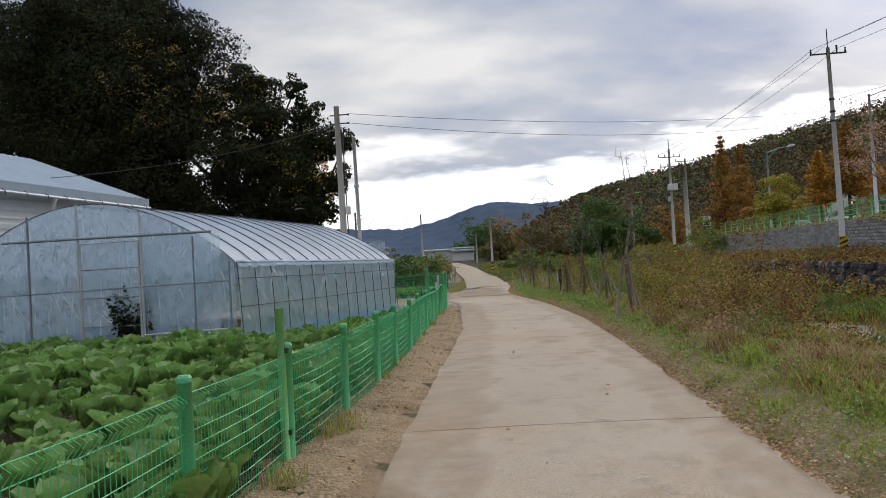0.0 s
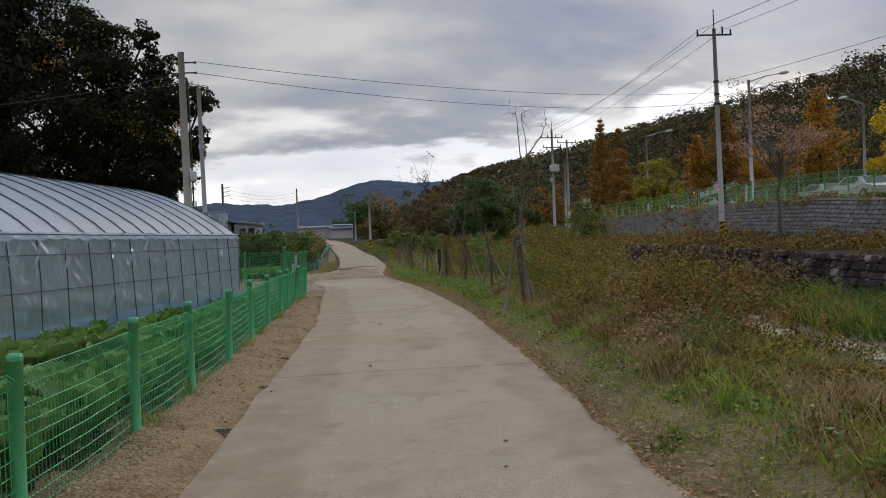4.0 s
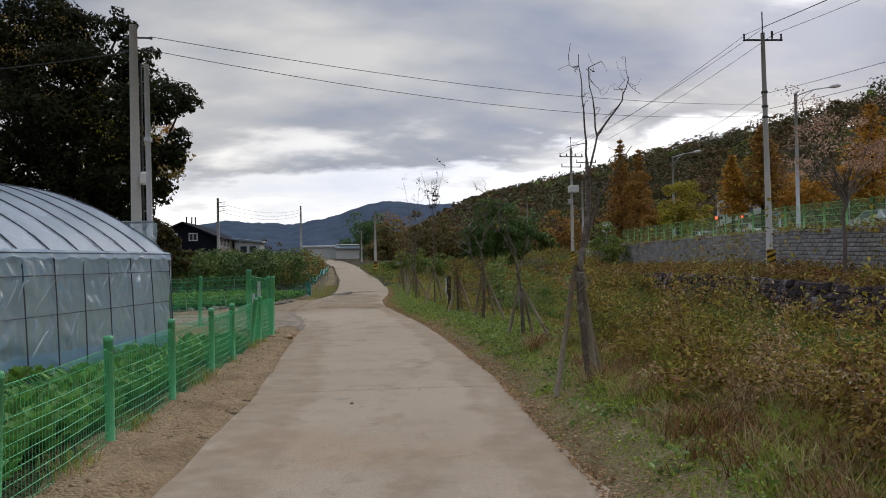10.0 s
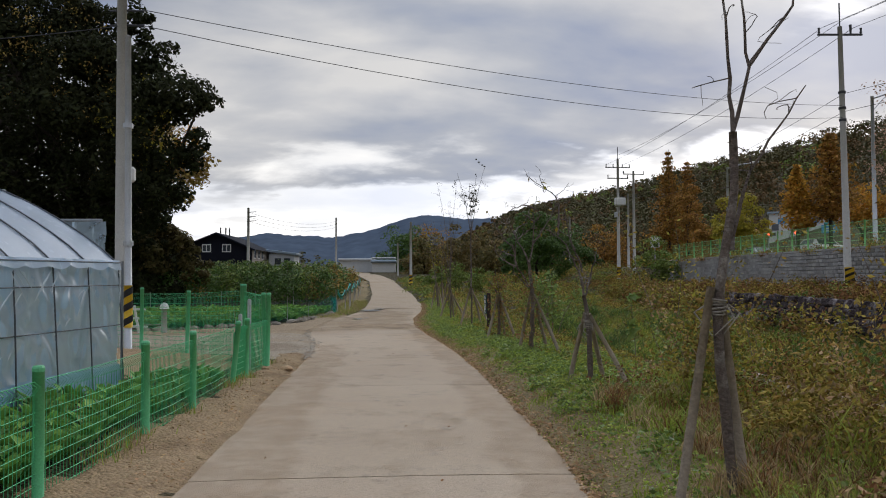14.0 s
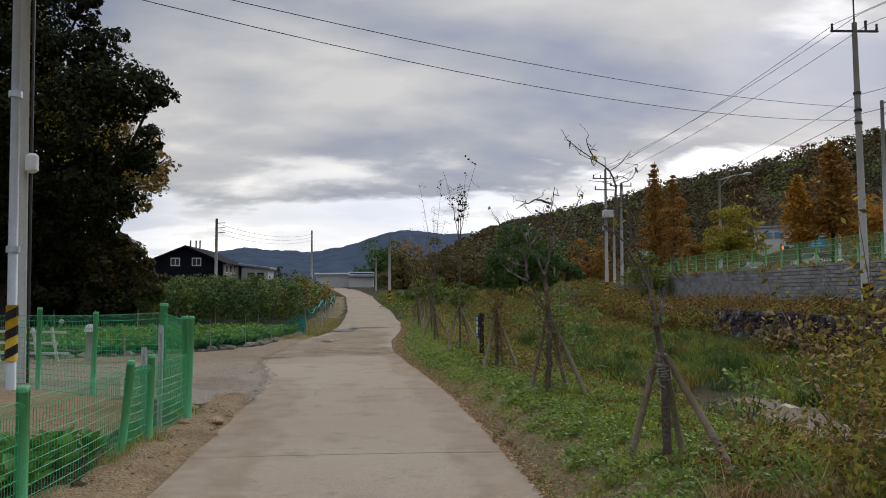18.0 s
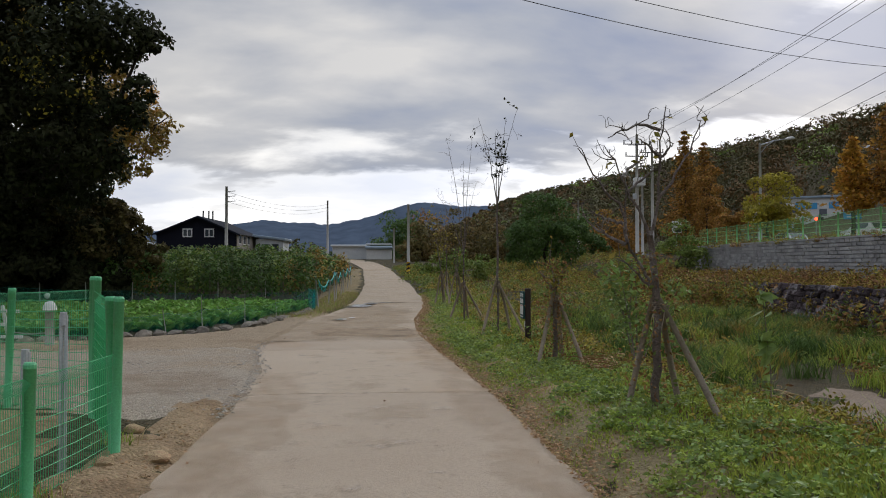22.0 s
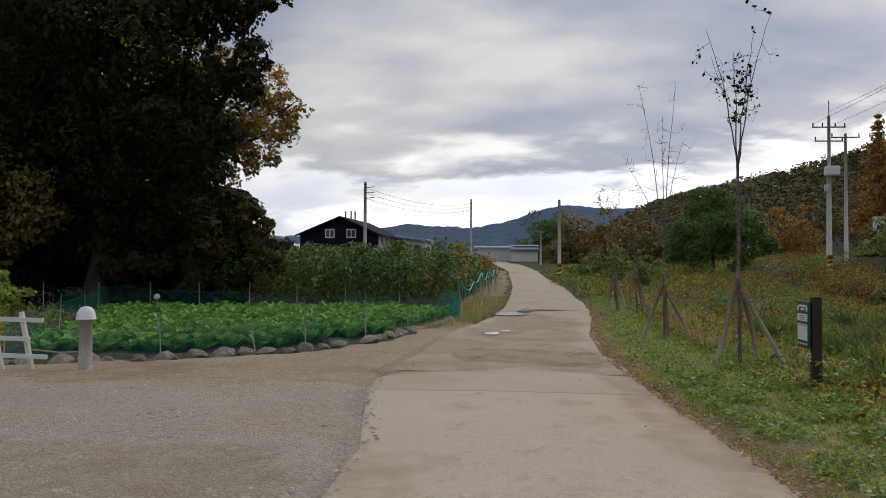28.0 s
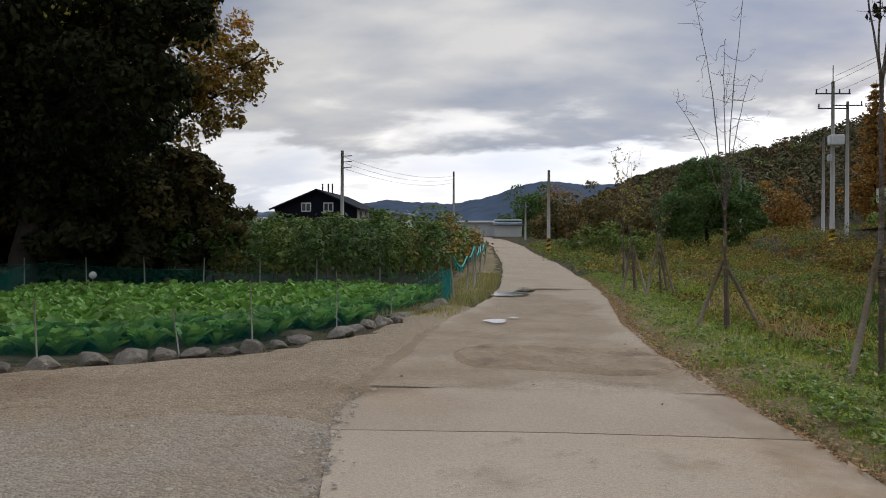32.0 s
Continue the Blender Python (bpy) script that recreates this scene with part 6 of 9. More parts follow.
big_tree(44.0, 58.0, "amber cherry tree beside the upper road", 2.0, 0.16, [(44, 58, 7.0, 3.0, 2.4, 2.0), (41.5, 57.5, 6.2, 1.8, 1.8, 1.6)], 44, 3800, 0.28, "leaf_rust")
big_tree(28.6, 38.0, "bright yellow ginkgo tree above the block wall", 2.2, 0.17, [(28.4, 38, 6.9, 2.3, 2.4, 3.3), (27.2, 37.5, 4.6, 2.0, 1.8, 1.6), (30, 38, 5.0, 2.2, 2.0, 2.0), (28.4, 38, 10.2, 1.1, 1.2, 1.8)], 45, 16000, 0.19, "leaf_ginkgo")
big_tree(30.5, 22.0, "bright yellow ginkgo tree above the block wall", 2.2, 0.17, [(30.5, 22, 7.5, 2.4, 2.4, 3.4), (29.3, 22, 4.6, 1.8, 1.8, 1.6)], 46, 5000, 0.24, "leaf_ginkgo")
big_tree(24.2, 81.8, "leafy green bush at the end of the wall", 0.8, 0.08, [(24.2, 81.5, 3.2, 1.7, 1.7, 1.7), (25.0, 80.5, 2.2, 1.3, 1.3, 1.1)], 47, 3000, 0.22, "leaf_green")
big_tree(17.0, 102.0, "dense dark green tree by the stream", 2.0, 0.2, [(17, 102, 6.0, 3.2, 3.2, 3.6), (14.8, 101, 3.6, 2.4, 2.4, 2.4), (19.4, 101, 3.6, 2.4, 2.4, 2.6)], 48, 12000, 0.30, "leaf_shrub")
for k, (x, y, s, m) in enumerate(((4.5, 135, 4.2, "leaf_mixed"), (9.5, 142, 4.6, "leaf_mixed"), (2.0, 150, 4.8, "leaf_shrub"), (14.5, 138, 4.4, "leaf_mixed"), (19.5, 128, 4.2, "leaf_shrub"), (24, 136, 5.0, "leaf_mixed"), (-1, 175, 5.5, "leaf_shrub"), (6, 172, 5.6, "leaf_rust"), (29, 142, 5.0, "leaf_shrub"), (36, 146, 5.4, "leaf_rust"))):
    big_tree(x, y, "mixed broadleaf tree at the edge of the woods", 1.8, 0.2, [(x, y, s * 1.25, s * 0.72, s * 0.7, s * 0.95), (x - s * 0.5, y - 1, s * 0.7, s * 0.5, s * 0.5, s * 0.6), (x + s * 0.5, y - 1, s * 0.75, s * 0.5, s * 0.5, s * 0.6)], 60 + k, 4200, 0.46, m)


# flowering shrub tree with dry heads, in front of the wall
def bloom_tree():
    rng = np.random.default_rng(51)
    x, y = 23.9, 43.6
    t = thing("tree", "thin bare tree carrying pinkish dry flower heads", "tree", pose(x, y, float(land(x, y)) - 0.05))
    g, h = Geo(), Geo()
    limb(g, (0, 0, -0.3), (0.1, 0, 4.2), 0.10, 0.07, rng, 0.02, 7, 8)
    for k in range(17):
        a = rng.uniform(0, 2 * math.pi)
        e = np.array([math.cos(a) * rng.uniform(0.8, 3.0), math.sin(a) * rng.uniform(0.5, 2.2), rng.uniform(4.6, 8.2)])
        p = limb(g, (0.1, 0, rng.uniform(3.0, 4.3)), e, 0.05, 0.015, rng, 0.1, 6, 5)
        for q in (p[-1], p[-1] + rng.normal(0, 0.35, 3), p[-2] + rng.normal(0, 0.3, 3)):
            n = 60
            h.quads(kite_leaves(q + rng.normal(0, 1, (n, 3)) * (0.32, 0.3, 0.13), 0.12, rng, 0.2))
    part("trunk", g, "twig", t, smooth=True)
    part("crown", h, "bloom", t, "dry pinkish flower heads")


bloom_tree()


# ---- young staked trees along the lane ----
def young_tree(x, y, stem, limbs, seed, leaves=0, leaf="leaf_weed", thick=0.045, tie=1.1, creeper=0, twigs=7, feet=3, turn=0.0):
    """A stem through the points (dx, z), limbs each a line of points (dx, dy, z), twigs, stakes and a rope tie."""
    rng = np.random.default_rng(seed)
    z = float(land(x, y))
    t = thing("young_tree", "thin leafless young tree tied to wooden stakes" if not leaves else "thin young tree with few leaves tied to wooden stakes", "tree", pose(x, y, z), "young trees along the lane")
    g = Geo()

    def branch(pts, r0, r1, sides, n=12, jit=0.008):
        p = np.array(pts, float)
        sg = np.concatenate([[0], np.cumsum(np.linalg.norm(np.diff(p, axis=0), axis=1))])
        u = np.linspace(0, sg[-1], n)
        q = np.stack([np.interp(u, sg, p[:, k]) for k in range(3)], -1)
        q[1:-1] = (q[:-2] + 2 * q[1:-1] + q[2:]) / 4 + rng.normal(0, jit, (n - 2, 3))
        g.tube(q, np.linspace(r0, r1, n) * rng.uniform(0.92, 1.08, n), sides)
        return q

    p = branch([(0, 0, -0.15)] + [(dx, 0, dz) for dx, dz in stem], thick, thick * 0.68, 10, 14, 0.006)
    tips = []
    for pts in limbs:
        ln = sum(math.dist(u, v) for u, v in zip(pts, pts[1:]))
        q = branch(pts, thick * 0.40, thick * 0.10, 7)
        for _ in range(twigs):
            b = q[rng.integers(3, 12)]
            tl = rng.uniform(0.08, 0.30) * (1 if ln < 2 else 1.5)
            w = limb(g, b, b + unit(rng.normal(0, 1, 3) + (0, 0, 0.5)) * tl, thick * 0.13, 0.0025, rng, 0.2, 5, 4)
            tips.append(w[1:])
            for _ in range(2):
                b2 = w[rng.integers(1, 5)]
                tips.append(limb(g, b2, b2 + unit(rng.normal(0, 1, 3) + (0, 0, 0.4)) * tl * 0.55, thick * 0.07, 0.0018, rng, 0.2, 4, 3))
    part("trunk", g, "bark", t, smooth=True)
    tips = np.concatenate(tips)
    if leaves:
        c = tips[rng.integers(0, len(tips), leaves)] + rng.normal(0, 0.03, (leaves, 3))
        part("leaves", Geo().quads(kite_leaves(c, 0.085, rng, 0.2)), leaf, t)
    if creeper:
        hh = rng.uniform(0.0, 1, creeper)
        c = np.stack([rng.normal(0, 0.15, creeper) * (1.3 - 0.6 * hh), rng.normal(0, 0.15, creeper) * (1.3 - 0.6 * hh), hh * (tie + 0.6)], -1)
        part("creeper", Geo().quads(kite_leaves(c, 0.048, rng, 0.1)), "leaf_brown", t, "dead brown creeper round the stem")
        c = c[: creeper // 3] + rng.normal(0, 0.06, (creeper // 3, 3))
        part("creeper", Geo().quads(kite_leaves(c, 0.055, rng, 0.1)), "leaf_green", t, "green creeper round the stem")
    hub = p[np.argmin(abs(p[:, 2] - tie))]
    if isinstance(feet, int):
        feet = [(math.cos(a) * r, math.sin(a) * r) for a, r in ((2 * math.pi * k / feet + rng.uniform(-0.3, 0.3) + turn, rng.uniform(0.32, 0.58)) for k in range(feet))]
    for fx_, fy_ in feet:
        foot = np.array([fx_, fy_, -0.1])
        aim = np.array([fx_, fy_, 0.0]) / math.hypot(fx_, fy_)
        topp = hub + aim * 0.055 + (0, 0, rng.uniform(0.0, 0.12))
        part("stake", Geo().tube([foot, (foot + topp) / 2 + rng.normal(0, 0.006, 3), topp + (topp - foot) * 0.05], [0.033, 0.032, 0.028], 8), "stake", t, smooth=True)
    wrap = Geo()
    for k in range(6):
        a = np.linspace(0, 2 * np.pi, 12)
        rr = 0.044 + 0.006 * (k % 3)
        wrap.tube(np.stack([hub[0] + rr * np.cos(a), hub[1] + rr * np.sin(a), hub[2] + 0.018 * k - 0.03 + 0.007 * np.sin(a + k)], -1), 0.005 if y > 25 else 0.007, 5)
    for _ in range(6):
        a = rng.uniform(0, 6.28)
        s = hub + np.array([0.075 * math.cos(a), 0.075 * math.sin(a), 0.03])
        wrap.tube([s, s + rng.normal(0, 0.03, 3) + (0.03 * math.cos(a), 0, -0.08), s + rng.normal(0, 0.04, 3) + (0, 0, -0.18)], [0.008, 0.007, 0.003], 5)
    part("rope_tie", wrap, "cloth" if y < 25 else "stake", t, "frayed rope binding stem and stakes")


young_tree(4.80, 18.75, [(0, 0), (-0.12, 1.16), (0.0, 1.76), (0.02, 2.38)],
           [[(0.02, 0, 2.38), (0.01, 0.02, 2.7), (-0.01, 0, 3.18), (-0.06, 0, 3.75)], [(0.02, 0, 2.38), (0.07, 0, 2.55), (0.14, 0, 2.83), (0.09, 0, 3.2), (0.05, 0, 3.6)], [(0.14, 0, 2.83), (0.25, 0, 3.0), (0.43, 0, 3.2), (0.52, 0, 3.5)], [(0.0, 0, 1.6), (0.12, 0.1, 2.04), (0.30, 0.1, 2.32), (0.42, 0.1, 2.5), (0.57, 0.1, 2.72)]], 1, thick=0.038, tie=1.18, twigs=5, feet=[(-0.40, -0.05), (0.30, 0.55), (0.12, 0.10)])
young_tree(5.02, 23.75, [(0, 0), (-0.03, 0.8), (-0.09, 1.17)],
           [[(-0.09, 0, 1.17), (-0.16, 0, 1.49), (-0.27, 0, 1.75), (-0.42, 0, 1.95), (-0.64, 0, 2.05)], [(-0.42, 0, 1.95), (-0.39, 0.05, 2.2), (-0.38, 0.1, 2.38), (-0.45, 0.1, 2.52), (-0.6, 0.1, 2.6)], [(-0.09, 0, 1.17), (-0.12, 0.1, 1.62), (-0.26, 0.15, 1.98), (-0.3, 0.2, 2.4)], [(-0.08, 0, 1.15), (0.04, 0.05, 1.5), (0.12, 0.05, 1.8)]], 2, 14, "leaf_weed", 0.040, 0.80, twigs=9, feet=[(0.46, -0.35), (0.28, 0.36), (-0.25, 0.3)])
young_tree(4.95, 28.4, [(0, 0), (0.03, 0.95), (0.01, 1.39), (-0.03, 1.59), (-0.04, 1.72)],
           [[(-0.04, 0, 1.7), (-0.11, -0.024, 1.88), (-0.23, -0.048, 2.06), (-0.32, -0.072, 2.28), (-0.43, -0.096, 2.48), (-0.52, -0.12, 2.58)], [(-0.04, 0, 1.7), (0.01, 0, 1.88), (0.05, 0, 2.06), (0.07, 0, 2.4), (0.07, 0, 2.74), (0.13, 0, 3)], [(-0.02, 0, 1.25), (-0.18, -0.025, 1.48), (-0.29, -0.05, 1.65), (-0.31, -0.075, 1.97), (-0.31, -0.1, 2.28)], [(-0.29, -0.1, 1.65), (-0.34, -0.12, 1.97), (-0.46, -0.14, 2.1), (-0.64, -0.16, 2.28), (-0.73, -0.18, 2.45), (-0.79, -0.2, 2.54)], [(-0.29, -0.06, 1.63), (-0.53, 0.045, 1.76), (-0.67, 0.15, 1.93)], [(-0.3, 0, 1.83), (-0.44, 0.05, 1.88), (-0.6, 0.1, 1.96)], [(0.07, 0, 2.75), (-0.08, 0.033, 2.82), (-0.2, 0.067, 2.8), (-0.42, 0.1, 2.69)], [(0.07, 0, 2.48), (-0.08, -0.05, 2.6), (-0.18, -0.1, 2.65)], [(0.07, 0, 2.48), (0.15, 0.05, 2.55), (0.24, 0.1, 2.64)], [(0.03, 0, 2.02), (0.2, 0.05, 2.28), (0.35, 0.1, 2.49), (0.47, 0.15, 2.69), (0.55, 0.2, 2.89)], [(-0.32, -0.08, 2.28), (-0.18, 0.01, 2.43), (-0.04, 0.1, 2.49)], [(-0.25, 0, 2.15), (-0.04, 0.025, 2.32), (0.03, 0.05, 2.37)], [(-0.02, 0, 1.21), (-0.11, 0.033, 1.3), (-0.25, 0.067, 1.45), (-0.34, 0.1, 1.5)]], 3, 26, "leaf_weed", 0.045, 0.95, creeper=480, twigs=4, feet=[(-0.22, 0.25), (0.50, -0.5), (0.4, 0.4)])
young_tree(4.83, 32.9, [(0, 0), (0.0, 1.1)],
           [[(0.0, 0, 1.06), (-0.03, 0.0, 1.36), (-0.06, 0.0, 1.59), (-0.1, 0, 1.75)], [(0.0, 0, 1.06), (0.07, 0.03, 1.3), (0.15, 0.07, 1.48), (0.25, 0.1, 1.6)], [(0.0, 0, 1.06), (-0.09, 0.0, 1.26), (-0.19, 0.0, 1.4), (-0.3, 0, 1.5)]], 4, 70, "leaf_weed", 0.045, 1.05, creeper=1100, twigs=5, feet=[(-0.35, -0.3), (0.42, -0.35), (0.2, 0.4)])
young_tree(4.55, 38.2, [(0, 0), (-0.02, 3.0)],
           [[(-0.02, 0, 2.88), (0.12, 0.0, 3.84), (0.27, 0.0, 4.57), (0.45, 0, 5.1)], [(-0.02, 0, 2.88), (-0.03, 0.03, 3.64), (-0.04, 0.07, 4.2), (-0.05, 0.1, 4.6)], [(-0.02, 0, 2.88), (-0.15, 0.0, 3.76), (-0.29, 0.0, 4.43), (-0.45, 0, 4.9)], [(-0.02, 0, 2.88), (0.03, -0.09, 3.72), (0.09, -0.21, 4.35), (0.15, -0.3, 4.8)]], 5, 150, "leaf_dark", 0.030, 1.15, twigs=9, feet=[(-0.42, -0.25), (0.62, -0.35), (0.35, 0.3)])
young_tree(4.08, 42.35, [(0, 0), (-0.02, 1.85)],
           [[(-0.02, 0, 1.78), (-0.16, 0.0, 3.15), (-0.32, 0.0, 4.29), (-0.5, 0, 5.1)], [(-0.02, 0, 1.78), (0.05, 0.0, 3.11), (0.13, 0.0, 4.21), (0.22, 0, 5.0)], [(-0.02, 0, 1.78), (-0.01, 0.06, 2.87), (-0.01, 0.14, 3.76), (0.0, 0.2, 4.4)], [(-0.02, 0, 1.78), (-0.24, 0.0, 2.51), (-0.47, 0.0, 3.09), (-0.75, 0, 3.5)], [(-0.02, 0, 1.78), (0.09, 0.0, 2.67), (0.21, 0.0, 3.39), (0.35, 0, 3.9)]], 6, 0, thick=0.028, tie=1.0, creeper=60, twigs=9, feet=[(-0.45, 0.1), (0.62, 0.1), (0.15, 0.4)])
young_tree(4.38, 50.1, [(0, 0), (-0.06, 1.15)],
           [[(-0.06, 0, 1.1), (0.0, 0.0, 1.85), (0.07, 0.0, 2.46), (0.15, 0, 2.9)], [(-0.06, 0, 1.1), (-0.13, 0.03, 1.73), (-0.21, 0.07, 2.24), (-0.3, 0.1, 2.6)], [(-0.06, 0, 1.1), (0.05, 0.0, 1.61), (0.16, 0.0, 2.01), (0.3, 0, 2.3)], [(-0.06, 0, 1.1), (-0.07, -0.06, 1.97), (-0.08, -0.14, 2.69), (-0.1, -0.2, 3.2)]], 7, 60, "leaf_weed", 0.030, 1.1, twigs=8, feet=[(-0.4, -0.1), (0.36, -0.1), (0.25, 0.35)])
young_tree(3.88, 51.2, [(0, 0), (-0.12, 1.5)],
           [[(-0.12, 0, 1.44), (-0.11, 0.0, 2.3), (-0.11, 0.0, 3.0), (-0.1, 0, 3.5)], [(-0.12, 0, 1.44), (-0.28, 0.0, 2.42), (-0.45, 0.0, 3.22), (-0.65, 0, 3.8)], [(-0.12, 0, 1.44), (-0.02, 0.06, 2.06), (0.08, 0.14, 2.55), (0.2, 0.2, 2.9)], [(-0.12, 0, 1.44), (-0.2, 0.0, 2.1), (-0.29, 0.0, 2.62), (-0.4, 0, 3.0)]], 8, 170, "leaf_yellowgreen", 0.030, 1.15, twigs=8, feet=[(-0.36, -0.1), (0.3, -0.2), (0.1, 0.4)])
young_tree(4.3, 57.5, [(0, 0), (0.0, 1.6)],
           [[(0.0, 0, 1.54), (0.06, 0.0, 2.72), (0.12, 0.0, 3.7), (0.2, 0, 4.4)], [(0.0, 0, 1.54), (-0.09, 0.0, 2.64), (-0.19, 0.0, 3.55), (-0.3, 0, 4.2)], [(0.0, 0, 1.54), (0.0, 0.09, 2.4), (0.0, 0.21, 3.1), (0.0, 0.3, 3.6)]], 9, 60, "leaf_olive", 0.030, 1.1, twigs=7, turn=0.5)


# ---- crops ----
LEAF_QUADS = 16


def rosette(n_leaves, length, width, rng, rise=0.9, cup=0.25, tilt=0.5):
    """A plant as arched, cupped and ruffled leaf blades from one root; outer leaves lie lower."""
    q = []
    t = np.linspace(0, 1, 5)
    shape = np.array([0.20, 0.72, 1.0, 0.92, 0.36])
    u = np.array([-1.0, -0.55, 0.0, 0.55, 1.0])
    for k in range(n_leaves):
        a = 2.4 * k + rng.uniform(-0.3, 0.3)
        f = k / n_leaves
        ln = length * rng.uniform(0.75, 1.15) * (1.0 - 0.25 * f)
        el = rise * (1 - tilt + 2 * tilt * f) * rng.uniform(0.85, 1.15)
        ang = el * (1.15 - 0.55 * t)
        step = ln / 4
        r = 0.03 + np.concatenate([[0], np.cumsum(np.cos(ang[1:]) * step)])
        z = np.concatenate([[0], np.cumsum(np.sin(ang[1:]) * step)])
        w = width * shape * rng.uniform(0.8, 1.2)
        ca, sa = math.cos(a), math.sin(a)
        mid = np.stack([r * ca, r * sa, z], -1)
        side = np.array([-sa, ca, 0.0])
        g = mid[:, None] + side * (w[:, None, None] * 0.5 * u[None, :, None])
        g = g + np.array([-ca * 0.5, -sa * 0.5, 0.8]) * (cup * w[:, None, None] * (u[None, :, None] ** 2))
        g = g + rng.normal(0, 0.05, g.shape) * w[:, None, None] * np.abs(u)[None, :, None]
        for i in range(4):
            for j in range(4):
                q.append([g[i, j], g[i + 1, j], g[i + 1, j + 1], g[i, j + 1]])
    return np.array(q)


def leaf_mesh(name, q, material, coarse=False):
    """Joins the strips of one plant, so that each leaf is one island."""
    g = Geo()
    if coarse:
        b = q.reshape(-1, 4, 4, 4, 3)
        q = np.stack([b[:, ::2, ::2, 0], b[:, 1::2, ::2, 1], b[:, 1::2, 1::2, 2], b[:, ::2, 1::2, 3]], 3).reshape(-1, 4, 4, 3)
    for leaf in q.reshape(-1, 4 if coarse else LEAF_QUADS, 4, 3):
        pts, inv = np.unique(leaf.reshape(-1, 3).round(5), axis=0, return_inverse=True)
        g.add(pts, inv.reshape(-1, 4))
    me = g.mesh(name, True)
    me.materials.append(M[material])
    return me


def rib_mesh(name, q):
    """The pale midribs of one plant's leaves, thin strips tapering to the tip."""
    g = Geo()
    for leaf in q.reshape(-1, 4, 4, 4, 3):
        mid = np.concatenate([leaf[:, 2, 0], leaf[-1:, 2, 1]])[:4]
        side = unit(leaf[:, 2, 3] - leaf[:, 2, 0])[:4]
        up = unit(np.cross(leaf[:, 2, 1] - leaf[:, 2, 0], leaf[:, 2, 3] - leaf[:, 2, 0]))[:4] * 0.006
        w = np.array([0.016, 0.013, 0.009, 0.004])[:, None]
        for sgn in (1, -1):
            g.grid(np.stack([mid - side * w + up * sgn, mid + side * w + up * sgn], 1))
    me = g.mesh(name, True)
    me.materials.append(M["leaf_rib"])
    return me


def crop(kind, label, material, spots, n_leaves, length, width, rise, singles, group, seed, tilt=0.5, cup=0.25, ribs=False):
    rng = np.random.default_rng(seed)
    plants = [rosette(n_leaves, length, width, rng, rise, cup, tilt) for _ in range(7)]
    rib = [rib_mesh("leaf_ribbing", p) for p in plants] if ribs else None
    meshes = [leaf_mesh("leaves", p, material) for p in plants]
    plain = [leaf_mesh("leaves", p, material, True) for p in plants]
    rest = Geo()
    for x, y in spots:
        k = int(rng.integers(0, 7))
        a, s = rng.uniform(0, 6.28), rng.uniform(0.72, 1.2) * (0.9 if x > -3 and 14.8 < y < 26 else 1.0)
        z = float(land(x, y)) + 0.02
        if singles(x, y):
            t = thing(kind, label, kind.replace("_", " "), pose(x, y, z, 0, 0, math.degrees(a)) @ Matrix.Diagonal((s, s, s, 1)), group)
            part("leaves", meshes[k], material, t)
            if ribs:
                part("leaf_ribbing", rib[k], "leaf_rib", t, "pale green leaf ribs")
        else:
            c, sn = math.cos(a), math.sin(a)
            r = np.array([[c, -sn, 0], [sn, c, 0], [0, 0, 1]]) * s
            mesh = plain[k] if y > 12 else meshes[k]
            n = len(mesh.vertices)
            co = np.empty(n * 3, np.float32)
            mesh.vertices.foreach_get("co", co)
            faces = np.empty(len(mesh.loops), np.int32)
            mesh.loops.foreach_get("vertex_index", faces)
            rest.add(co.reshape(-1, 3) @ r.T + (x, y, z), faces.reshape(-1, 4))
    if rest.n:
        tagged(part(kind + "s", rest, material, smooth=True), label + ", filling the bed", "crop", kind="stuff")


def inside(poly, x, y):
    c = False
    for (ax, ay), (bx, by) in zip(poly, poly[1:] + poly[:1]):
        if (ay > y) != (by > y) and x < (bx - ax) * (y - ay) / (by - ay) + ax:
            c = not c
    return c


rs = np.random.default_rng(5)
bed = [(-0.42, 1.0), (-0.25, 10), (-0.22, 25.3), (-0.95, 25.3), (-2.75, 15.3), (-2.95, 14.6), (-9, 14.6), (-13, 12), (-13, 1.0)]
spots = []
for x in np.arange(-12.9, -0.1, 0.46):
    for y in np.arange(1.2, 25.2, 0.44):
        px, py = x + rs.normal(0, 0.06), y + rs.normal(0, 0.06)
        if inside(bed, px, py):
            spots.append((px, py))
spots += [(-0.30 + rs.normal(0, 0.04), y + rs.normal(0, 0.06)) for y in np.arange(5.0, 25.0, 0.42)]
crop("cabbage", "broad pale green cabbage growing in the bed", "leaf_cabbage", [p for p in spots if p[1] < 15.2], 14, 0.42, 0.27, 1.75, lambda x, y: x > -3.2 and 5.5 < y, "cabbages in the bed", 3, 0.34, 0.36, True)
fill = [p for p in spots if p[1] >= 15.2]
fill += [(x + 0.2 + rs.normal(0, 0.05), y + 0.22 + rs.normal(0, 0.05)) for x, y in fill if x < -0.45]
crop("mustard_plant", "leafy dark green mustard plant in the fenced bed", "leaf_radish", fill, 15, 0.33, 0.15, 1.35, lambda x, y: x > -0.7, "mustard greens behind the fence", 6, 0.45, 0.2)
bed = [(-1.25, 47.4), (-2.0, 42.3), (-2.75, 40.3), (-4.5, 38.7), (-6.4, 38.0), (-12.3, 49.7), (-8.4, 50.2), (-3.5, 51.6), (-1.3, 50.0)]
spots = []
for x in np.arange(-21, -1, 0.36):
    for y in np.arange(35.2, 52, 0.33):
        px, py = x + rs.normal(0, 0.06), y + rs.normal(0, 0.06)
        if inside(bed, px, py):
            spots.append((px, py))
